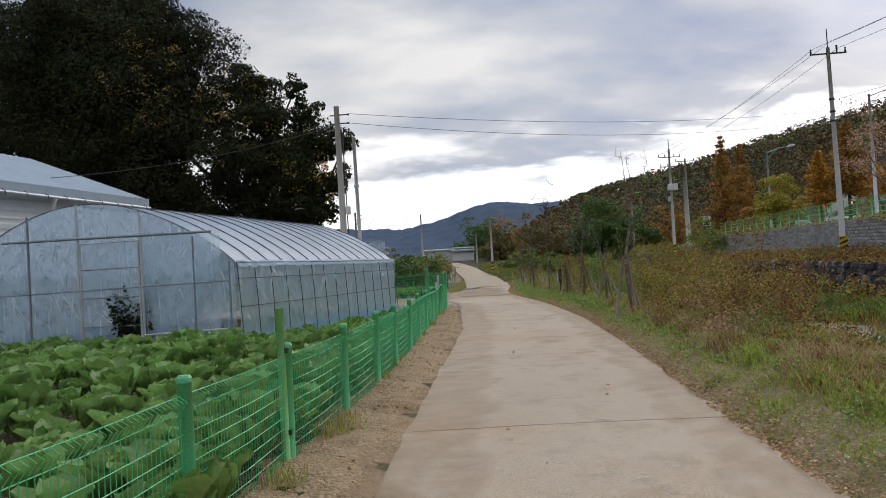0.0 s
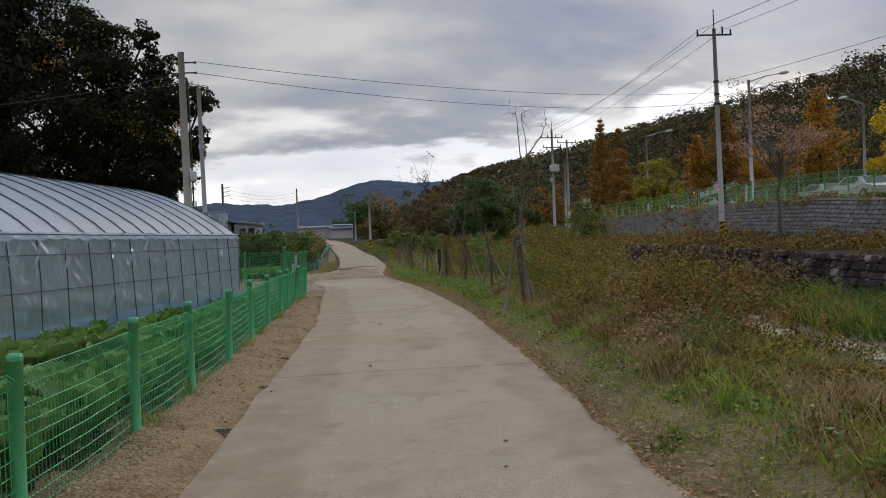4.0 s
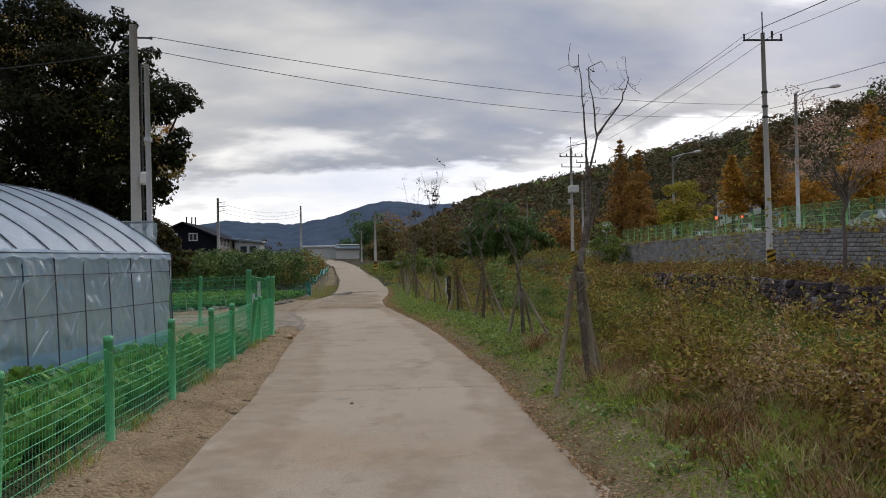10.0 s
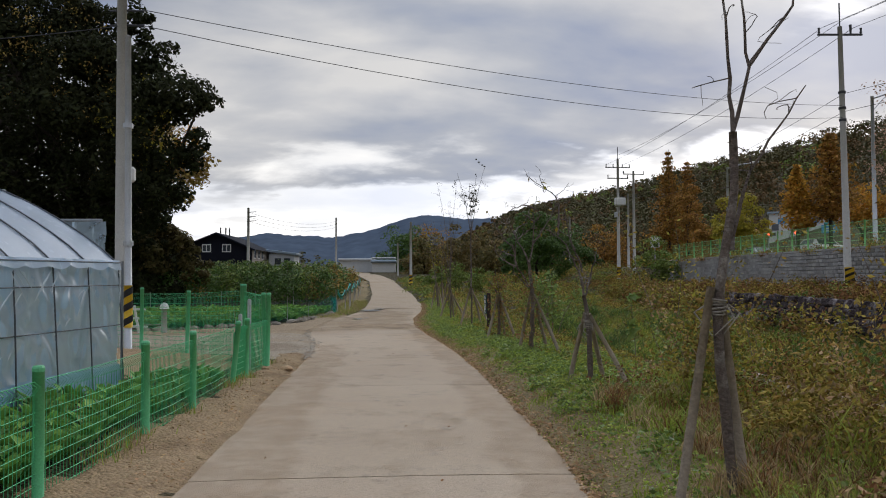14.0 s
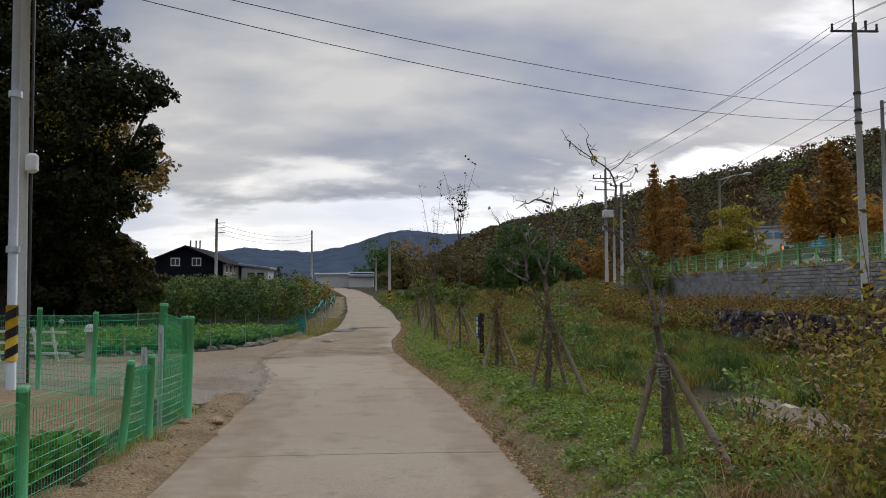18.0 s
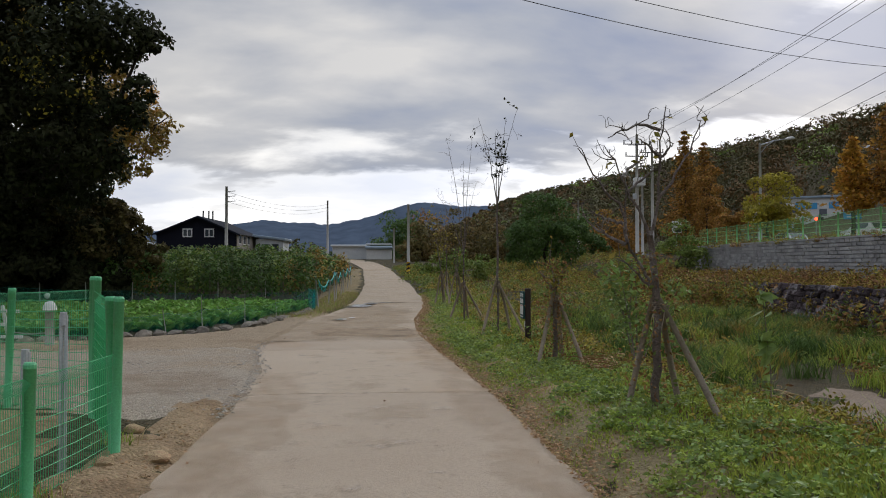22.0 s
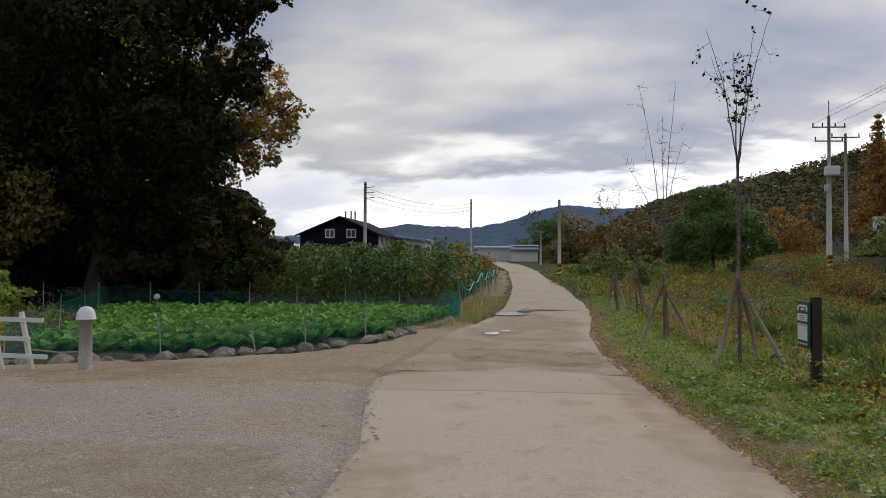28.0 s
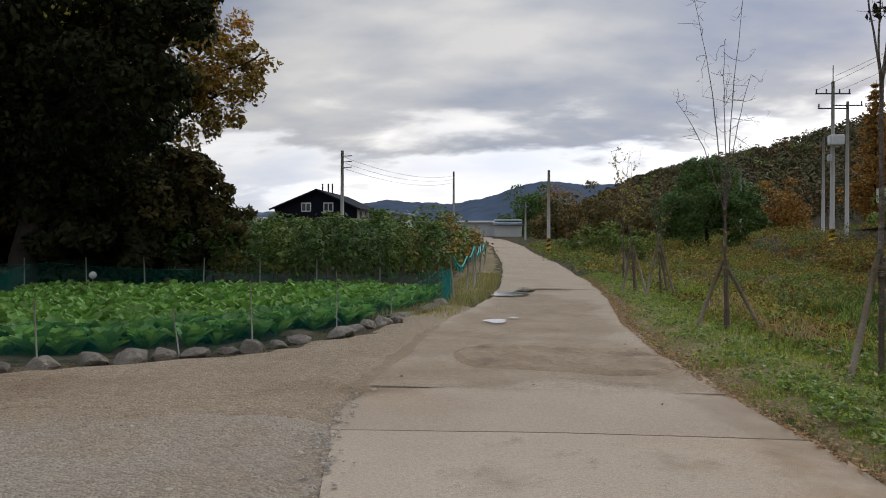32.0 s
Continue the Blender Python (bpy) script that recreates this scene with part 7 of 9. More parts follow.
crop("radish_plant", "leafy green radish plant in a dense row", "leaf_radish", spots, 15, 0.36, 0.19, 1.2, lambda x, y: x > -5.5 and y < 42.2, "radishes in the plot", 4)


# the tall shrubs behind the plot
def shrub_field():
    rng = np.random.default_rng(8)
    kinds = {"leaf_shrub": Geo(), "leaf_green": Geo(), "leaf_olive": Geo()}
    stems = Geo()
    for y in np.arange(53.3, 82, 1.15):
        x1 = float(road_l(y)) - 1.5
        for x in np.arange(-9.4 if y < 58 else -26, x1, 0.95):
            px, py = x + rng.normal(0, 0.22), y + rng.normal(0, 0.2)
            z = float(land(px, py))
            h = rng.uniform(1.6, 2.5) * (1.0 if y < 62 else 0.85)
            n = 230 if y < 57 else 100
            m = "leaf_olive" if rng.uniform() < (0.30 if px > -3.4 else 0.02) else ("leaf_green" if rng.uniform() < 0.16 else "leaf_shrub")
            u = rng.uniform(0, 1, (n, 1))
            p = np.concatenate([px + rng.normal(0, 0.33, (n, 1)) * (1.1 - 0.5 * u), py + rng.normal(0, 0.33, (n, 1)) * (1.1 - 0.5 * u), z + 0.15 + (h - 0.1) * u ** 0.55], 1)
            tip = (u[:, 0] > 0.80) & (rng.uniform(0, 1, n) < 0.5)
            out = unit(p - (px, py, z + h * 0.45) + (0, 0, 0.35))
            kinds[m].quads(facing_leaves(p[~tip], out[~tip], 0.20 if y < 57 else 0.28, rng, 0.5, 0.5))
            kinds["leaf_green"].quads(facing_leaves(p[tip], out[tip], 0.17, rng, 0.5, 0.5))
            for _ in range(2):
                stems.tube([(px, py, z), (px + rng.normal(0, 0.15), py + rng.normal(0, 0.15), z + h)], [0.012, 0.005], 3, cap=False)
    for m, g in kinds.items():
        tagged(part("shrub_rows", g, m), "tall dense leafy shrubs grown in rows", "shrubs", kind="stuff")
    tagged(part("shrub_stems", stems, "twig"), "thin brown stems of the shrub rows", "shrubs", kind="stuff")


shrub_field()

# ---- grass, weeds and litter ----
def blades(x, y, h, w, rng, bend=0.5):
    """Grass blades, one bent strip each."""
    n = len(x)
    z = land(x, y)
    a = rng.uniform(0, 2 * np.pi, n)
    b = rng.uniform(0, 2 * np.pi, n)
    s = np.stack([np.cos(a), np.sin(a), 0 * a], -1) * w[:, None]
    d = np.stack([np.cos(b), np.sin(b), 0 * b], -1) * (h * bend * rng.uniform(0.3, 1.5, n))[:, None]
    p = np.stack([x, y, z], -1)
    m = p + d * 0.35 + np.stack([0 * h, 0 * h, h * 0.62], -1)
    t = p + d + np.stack([0 * h, 0 * h, h * 0.95], -1)
    return np.stack([p - s, p + s, m + s * 0.8, m - s * 0.8], 1), np.stack([m - s * 0.8, m + s * 0.8, t], 1)


def verge_grass():
    rng = np.random.default_rng(14)
    for name, frac, lab in (("grass", 1.0, "short green grass on the verge"), ("grass_dry", 1.0, "straw-coloured dry grass on the verge")):
        n = int(150000 * frac)
        y = 2 + 60 * rng.uniform(0, 1, n) ** 1.2
        dx = 0.02 + 2.3 * rng.uniform(0, 1, n) ** 1.25
        x = road_r(y) + dx
        green = 0.85 * fnoise(x, y, 0.30, 4) + 0.3 * fnoise(x, y, 1.1, 7) + rng.normal(0, 0.25, n) + 0.75 * smooth01((dx - 0.10) / 0.30) + 0.22 + 0.4 * smooth01((y - 15) / 5)
        keep = (green > 0.1) if name == "grass" else (green < 0.35)
        keep &= rng.uniform(0, 1, n) < (0.7 + 0.3 * smooth01(dx / 0.5)) * (1 - 0.55 * smooth01((y - 36) / 8))
        x, y, dx = x[keep], y[keep], dx[keep]
        h = rng.uniform(0.025, 0.10, len(x)) * (0.55 + 0.6 * smooth01((dx - 0.3) / 1.4)) * np.where(fnoise(x, y, 0.7, 5) > 0.35, 1.7, 1.0)
        q, t = blades(x, y, h, rng.uniform(0.004, 0.009, len(x)), rng)
        g = Geo().quads(q).tris(t)
        # the left shoulder and the edge of the plots
        n = int(7000 * frac)
        y = np.concatenate([rng.uniform(44, 62, n // 2), rng.uniform(2, 29, n // 2)])
        x = np.where(y > 40, road_l(y) - rng.uniform(0.1, 1.5, n // 2 * 2), 0.0 + rng.normal(0, 0.10, n // 2 * 2))
        ok = (y > 40) | (fnoise(x * 0, y, 0.8, 6) > 0.2)
        x, y = x[ok], y[ok]
        q, t = blades(x, y, rng.uniform(0.05, 0.2, len(x)), rng.uniform(0.003, 0.006, len(x)), rng)
        g.quads(q).tris(t)
        tagged(part("verge_grass", g, name), lab, "grass", kind="stuff")
    # broad low weeds among the grass
    n = 34000
    y, dx = np.where(rng.uniform(0, 1, n) < 0.4, rng.uniform(22, 38, n), 2 + 58 * rng.uniform(0, 1, n) ** 1.2), 0.30 + 2.6 * rng.uniform(0, 1, n)
    x = road_r(y) + dx
    k = fnoise(x, y, 0.3, 8) > 0.05
    c = np.stack([x[k], y[k], land(x[k], y[k]) + rng.uniform(0.02, 0.12, k.sum())], -1)
    big = rng.uniform(0, 1, len(c)) < 0.35
    for sel, sz, mt in ((~big, 0.034, "leaf_clover"), (big, 0.058, "leaf_broad")):
        e = np.repeat(c[sel], 6, 0) + rng.normal(0, sz, (sel.sum() * 6, 3)) * (1, 1, 0.3)
        tagged(part("low_weeds", Geo().quads(kite_leaves(e, sz, rng, 0.75, 0.6)), mt), "low broad-leaved weeds in the verge", "weeds", kind="stuff")
    # dead leaves and straw at the lane's edges
    n = 20000
    y = rng.uniform(1, 60, n)
    side = rng.uniform(0, 1, n) < 0.80
    x = np.where(side, road_r(y) + np.abs(rng.normal(0.0, 0.20, n)) * (1 + 0.6 * fnoise(y, y, 0.8, 21)) - 0.06, road_l(y) - np.abs(rng.normal(0.1, 0.35, n)))
    ok = side | ((y < 30) & (fnoise(x, y, 0.45, 17) + 0.5 * fnoise(x, y, 1.5, 18) > 0.15))
    x, y = x[ok], y[ok]
    onroad = (x > road_l(y)) & (x < road_r(y))
    z = np.where(onroad, 0.018, land(x, y) + 0.045)
    c = np.stack([x, y, z + rng.uniform(0, 0.015, len(x))], -1)
    tagged(part("leaf_litter", Geo().quads(kite_leaves(c, 0.045, rng, 0.93, 0.45)), "leaf_dry"), "dry brown leaf litter along the lane edges", "leaf litter", kind="stuff")
    n = 40
    y = rng.uniform(2, 44, n)
    x = road_l(y) + (road_r(y) - road_l(y)) * rng.uniform(0.02, 0.98, n)
    c = np.stack([x, y, 0 * x + 0.026], -1)
    tagged(part("fallen_leaves", Geo().quads(kite_leaves(c, 0.05, rng, 0.95, 0.5)), "leaf_brown"), "scattered dead leaves on the concrete", "leaf litter", kind="stuff")


verge_grass()


def bank_weeds():
    rng = np.random.default_rng(15)
    names = ("leaf_weed", "leaf_brown", "weed_olive", "leaf_green", "leaf_dry")
    gs = {m: Geo() for m in names}
    stems = Geo()

    def near(y):
        return y < 36

    def bush(x, y, h, r, n, size, mix):
        """A rounded bush: a few leafy domes of one kind, and sprigs standing out of them."""
        z = float(land(x, y))
        m = names[int(rng.choice(5, p=mix))]
        for k in range(3):
            c = np.array([x + rng.normal(0, r * 0.55), y + rng.normal(0, r * 0.55), z])
            hh = h * rng.uniform(0.6, 1.0)
            q = int(n * 0.30)
            u = unit(rng.normal(size=(q, 3)) * (1, 1, 0.9))
            u[:, 2] = np.abs(u[:, 2])
            lump = 1 + 0.22 * np.sin(u[:, :1] * 7 + k) * np.cos(u[:, 1:2] * 6 + x)
            p = c + u * (r * 0.85, r * 0.85, hh) * (0.72 + 0.36 * rng.uniform(0, 1, (q, 1)) ** 0.8) * lump
            w = names[int(rng.choice(5, p=mix))] if rng.uniform() < 0.3 else m
            gs[w].quads(facing_leaves(p, u + (0, 0, 0.4), size * 1.4, rng, 0.75, 0.48))
        for _ in range(4):
            b = np.array([x + rng.normal(0, r * 0.5), y + rng.normal(0, r * 0.5), z])
            e = b + (rng.normal(0, r * 0.8), rng.normal(0, r * 0.8), h * rng.uniform(0.8, 1.18))
            if near(y) and rng.uniform() < 0.4:
                stems.tube([b + (e - b) * 0.5, b + (e - b) * 0.75 + rng.normal(0, 0.04, 3), e], [0.005, 0.004, 0.002], 3, cap=False)
            q = n // 14
            t = rng.uniform(0.55, 1.02, (q, 1))
            w = names[int(rng.choice(5, p=mix))] if rng.uniform() < 0.4 else m
            gs[w].quads(kite_leaves(b + (e - b) * t + rng.normal(0, 0.06, (q, 3)), size * 1.1, rng, 0.1, 0.5))

    y = 3.0
    while y < 62:
        r_ = float(road_r(y))
        for dx in np.arange(0.95, 7.4, 0.5):
            if rng.uniform() < 0.26:
                continue
            px, py = r_ + dx + rng.normal(0, 0.16), y + rng.normal(0, 0.16)
            lush = float(smooth01((py - 23.0) / 4))
            start = float(lerp(py, [12, 17], [1.0, 1.5])) + 0.25 * float(fnoise(py, py * 0.3, 1.6, 3)) + 0.35 * lush
            if dx < start or (px > 10.2 and 28.5 < py < 40.5):
                continue
            # each clump of a metre or two keeps to one kind and height
            tone = float(fnoise(px, py, 1.5, 2)) + rng.normal(0, 0.12) - 0.25 * lush
            tall = float(np.clip(0.72 + 0.85 * fnoise(px, py, 1.2, 9), 0.22, 1.45))
            if tone > 0.28:
                mix = [0.14, 0.48 - 0.3 * lush, 0.22, 0.02 + 0.3 * lush, 0.14]
            elif tone > -0.10:
                mix = [0.36, 0.20, 0.34, 0.04, 0.06]
            elif tone > -0.45:
                mix = [0.18, 0.32 - 0.15 * lush, 0.40, 0.05 + 0.15 * lush, 0.05]
            else:
                mix = [0.48, 0.16, 0.26, 0.08, 0.02]
            mix = np.clip(np.array(mix), 0.0, 1) * (1 - 0.75 * lush) + 0.75 * lush * np.array([0.50, 0.06, 0.08, 0.34, 0.02])
            pale = 0.65 * float(smooth01((py - 14.0) / 3)) * (1 - lush)
            mix = mix * (1 - pale) + pale * np.array([0.42, 0.10, 0.24, 0.04, 0.20])
            h = (0.45 + 0.95 * float(smooth01((dx - start) / 0.9))) * tall * rng.uniform(0.6, 1.35) * (1.0 - 0.5 * lush) * float(lerp(py, [8.5, 12.5], [0.38, 1.1]))
            h *= 1 - float(lerp(py, [13, 19], [0.88, 0.62])) * float(smooth01((dx - float(lerp(py, [8, 10.5, 12, 14, 17], [1.1, 1.3, 1.6, 2.3, 3.7]))) / 0.8)) - 0.3 * lush * float(smooth01((dx - 2.6) / 1.5))
            h *= 1 - 0.62 * float(smooth01((py - 22.5) / 2)) * float(smooth01((36 - py) / 2.5)) * float(smooth01((dx - 1.5) / 0.5))
            if 24.5 < py < 32 and dx < 3.9:
                h = min(h, 0.14)
            elif 25 < py < 39 and dx >= 3.9:
                h = min(h, 0.32)
            if py > 33:
                h *= 0.5
            past = dx - float(lerp(py, [8, 10.5, 12, 14, 17, 21], [1.1, 1.4, 1.8, 2.5, 3.8, 5.0]))
            if past > 0 and py < 22:
                if rng.uniform() < 0.35:
                    continue
                mix, h = np.array([0.20, 0.36, 0.24, 0.18, 0.02]), min(h, 0.28)
            close = py < 34
            bush(px, py, max(h, 0.12), 0.42, 840 if py < 23 and past < 0.3 else (300 if close else 190), rng.uniform(0.032, 0.05) if close else 0.075, mix / mix.sum())
        y += 0.5
    # stream bed, terrace and wall top
    for _ in range(1300):
        py = rng.uniform(2, 95)
        u = rng.uniform()
        if u < 0.22:
            px, h, mix = rng.uniform(9.0, 19.0), rng.uniform(0.25, 0.6), [0.22, 0.04, 0.06, 0.66, 0.02]
            if abs(px - (12.8 + 0.03 * (py - 20))) < 2.0 and py < 46 and rng.uniform() < 0.9:
                continue
        elif u < 0.48:
            px, h, mix = rng.uniform(16.6, 19.6), rng.uniform(0.15, 0.38), [0.40, 0.2, 0.22, 0.16, 0.02]
        elif u < 0.82:
            px, h, mix = rng.uniform(20.9, 24.9), rng.uniform(0.3, 0.8), [0.2, 0.42, 0.3, 0.05, 0.03]
        else:
            px, h, mix = float(wall_x(py)) + rng.uniform(0.35, 1.0), rng.uniform(0.2, 0.55), [0.35, 0.2, 0.3, 0.05, 0.10]
        bush(px, py, h, 0.55, 112, 0.12, np.array(mix))
    # weeds that overgrow the far facing
    for _ in range(170):
        py = rng.uniform(34, 60) if rng.uniform() < 0.3 else rng.uniform(58, 83)
        bush(19.5 + 0.03 * (py - 40) + rng.uniform(-0.6, 0.5), py, rng.uniform(0.9, 1.5), 0.5, 80, 0.15, np.array([0.28, 0.26, 0.26, 0.18, 0.02]))
    for _ in range(700):
        py = rng.uniform(46, 110)
        px = float(road_r(py)) + 2.0 + 18 * rng.uniform() ** 1.4
        if px > 19.5 and py < 84:
            continue
        bush(px, py, rng.uniform(0.10, 0.45), 0.6, 84, 0.10, np.array([0.42, 0.07, 0.08, 0.37, 0.06]))
    for _ in range(340):
        py = rng.uniform(82, 132)
        bush(rng.uniform(10, 27), py, rng.uniform(0.3, 1.1), 0.8, 100, 0.14, np.array([0.42, 0.08, 0.12, 0.36, 0.02]))
    for _ in range(160):
        py = rng.uniform(62, 112)
        px = float(road_r(py)) + rng.uniform(0.9, 3.2)
        bush(px, py, rng.uniform(0.15, 0.55), 0.7, 110, 0.12, np.array([0.34, 0.03, 0.08, 0.53, 0.02]))
    # tufts of coarse grass at the foot of the bushes
    for m, n, lab in (("leaf_brown", 170, "rusty dry grass tufts at the bank edge"), ("grass_dry", 240, "straw-coloured grass tufts at the bank edge"), ("grass", 150, "green grass tufts at the bank edge")):
        y = rng.uniform(7, 22.5, n)
        x = road_r(y) + rng.uniform(0.7, 2.2, n)
        k = 46
        bx, by = np.repeat(x, k) + rng.normal(0, 0.09, n * k), np.repeat(y, k) + rng.normal(0, 0.09, n * k)
        q, t = blades(bx, by, np.repeat(rng.uniform(0.10, 0.30, n), k) * rng.uniform(0.6, 1.2, n * k), rng.uniform(0.003, 0.006, n * k), rng, 0.8)
        tagged(part("grass_tufts", Geo().quads(q).tris(t), m), lab, "grass", kind="stuff")
    for _ in range(150):
        py = rng.uniform(37.5, 49)
        px = -7.2 - 0.5 * (py - 38) - 0.6 - 9 * rng.uniform() ** 1.3
        bush(px, py, rng.uniform(0.15, 0.5), 0.5, 90, 0.10, np.array([0.30, 0.06, 0.06, 0.56, 0.02]))
    labels = {"leaf_weed": "tangled green weeds on the stream bank", "leaf_brown": "withered brown weeds on the stream bank", "weed_olive": "yellowing olive weeds on the stream bank", "leaf_green": "fresh green undergrowth on the stream bank", "leaf_dry": "straw-dry weeds on the stream bank"}
    for m, g in gs.items():
        tagged(part("bank_weeds", g, m), labels[m], "weeds", kind="stuff")
    tagged(part("weed_stems", stems, "twig"), "thin dry stems among the bank weeds", "weeds", kind="stuff")
    # long arching grass on the bank
    n = 34000
    y = rng.uniform(-2, 60, n)
    x = road_r(y) + 1.7 + 5.5 * rng.uniform(0, 1, n) ** 1.3
    k = (fnoise(x, y, 0.9, 12) > -0.1) & ~((x > 10.2) & (y > 28.5) & (y < 40.5))
    x, y = x[k], y[k]
    for m, sel, lab in (("grass", fnoise(x, y, 1.6, 13) > 0, "long green grass on the bank"), ("grass_dry", (fnoise(x, y, 1.6, 13) <= -0.25) & (np.arange(len(x)) % 2 == 0), "long straw-coloured grass on the bank")):
        q, t = blades(x[sel], y[sel], rng.uniform(0.2, 0.55, sel.sum()) * np.where((y[sel] < 14) | ((y[sel] > 23) & (y[sel] < 36)), 0.32, 1.0), rng.uniform(0.004, 0.009, sel.sum()), rng, 0.75)
        tagged(part("long_grass", Geo().quads(q).tris(t), m), lab, "grass", kind="stuff")


bank_weeds()


def reeds():
    """Tufts of long arching blades along the stream, and pale grass heads by the sand bar."""
    rng = np.random.default_rng(25)
    for mt, n, lab in (("reed", 1500, "dense dark green reeds along the stream"), ("grass", 420, "yellow-green rank grass along the stream"), ("leaf_olive", 260, "browning reeds along the stream")):
        y = rng.uniform(4, 60, n)
        x = rng.uniform(9.4, 19.4, n)
        bar = (x > 10.8) & (x < 14.2) & (y > 27) & (y < 40.5)
        cut = (np.abs(x - 12.5) < 1.3) & (y < 27)
        ok = ~bar & ~cut & (fnoise(x, y, 2.2, 31) > (-0.15 if mt == "reed" else -0.4))
        x, y = x[ok], y[ok]
        k = 44
        top = np.repeat(0.45 + 0.4 * np.clip(fnoise(x, y, 2.0, 8) + 0.5, 0, 1.2), k)
        bx = np.repeat(x, k) + rng.normal(0, 0.20, len(x) * k)
        by = np.repeat(y, k) + rng.normal(0, 0.20, len(x) * k)
        q, t = blades(bx, by, top * rng.uniform(0.6, 1.2, len(bx)), rng.uniform(0.008, 0.016, len(bx)), rng, 0.7)
        tagged(part("reeds", Geo().quads(q).tris(t), mt), lab, "reeds", kind="stuff")
    n = 60
    x, y = rng.uniform(7.0, 9.4, n), rng.uniform(33.5, 37.5, n)
    g, h = Geo(), Geo()
    for px, py in zip(x, y):
        b = np.array([px, py, float(land(px, py))])
        d = np.array([rng.normal(0, 0.2), rng.normal(0, 0.2), rng.uniform(0.6, 0.95)])
        tip = b + d + (d[0], d[1], -0.04)
        g.tube([b, b + d * 0.6, b + d], [0.004, 0.003, 0.002], 4, cap=False)
        h.tube([b + d, (b + d + tip) / 2 + (0, 0, 0.02), tip + (d[0] * 0.4, d[1] * 0.4, -0.03)], [0.005, 0.013, 0.003], 6)
    tagged(part("grass_stalks", g, "grass"), "thin stalks of foxtail grass", "grass", kind="stuff")
    tagged(part("grass_heads", h, "grass_dry"), "pale seed heads of foxtail grass", "grass", kind="stuff")


reeds()


def tall_weed(x, y, height, seed, label, n=40, size=0.16, spread=0.35, stems=3):
    """A rank weed: leaning stems with broad drooping leaves."""
    rng = np.random.default_rng(seed)
    t = thing("tall_weed", label, "weed", pose(x, y, float(land(x, y))))
    for s in range(stems):
        e = np.array([rng.normal(0, spread * 0.6), rng.normal(0, spread * 0.6), height * rng.uniform(0.75, 1.0) if s else height])
        m = e * 0.5 + (rng.normal(0, 0.05), rng.normal(0, 0.05), 0)
        part("stem", Geo().tube([(0, 0, -0.05), m, e], [0.012, 0.009, 0.004], 6), "twig", t, smooth=True)
        f = rng.uniform(0.35, 1.0, (n // stems, 1))
        c = e * f ** 1.0 + (rng.normal(0, 1, (n // stems, 3)) * (spread * 0.45, spread * 0.45, 0.05)) * (1.15 - 0.5 * f)
        part("leaves", Geo().quads(kite_leaves(c, size, rng, 0.45, 0.5)), "leaf_broad", t)


tall_weed(6.25, 33.3, 2.0, 71, "tall leafy green weed on the bank", 620, 0.12, 0.42, 6)
tall_weed(8.3, 33.0, 2.6, 72, "tall weed with large drooping leaves on the bank", 26, 0.34, 0.22, 1)
tall_weed(5.75, 8.5, 0.85, 73, "weed with large pale leaves beside the verge", 60, 0.13, 0.28, 3)
tall_weed(5.35, 7.6, 0.75, 74, "weed with large pale leaves beside the verge", 44, 0.12, 0.25, 3)
tall_weed(8.2, 28.8, 1.5, 75, "rank weed with broad leaves above the stream", 40, 0.16, 0.3, 3)
tall_weed(6.9, 26.4, 0.8, 76, "low dark leafy bush at the bank edge", 150, 0.10, 0.38, 5)


def brush_heap():
    rng = np.random.default_rng(77)
    t = thing("brush_heap", "low heap of cut dry brown stems on the verge", "brush", pose(5.35, 32.15, float(land(5.35, 32.15))))
    for _ in range(70):
        a = rng.normal(-0.9, 0.35)
        d = np.array([math.cos(a), math.sin(a), 0]) * rng.uniform(0.2, 0.42)
        c = np.array([rng.normal(0, 0.20), rng.normal(0, 0.26), abs(rng.normal(0.05, 0.06))])
        part("dry_stem", Geo().tube([c - d, c + (0, 0, 0.03), c + d], [0.006, 0.006, 0.003], 5), "leaf_brown", t)


brush_heap()


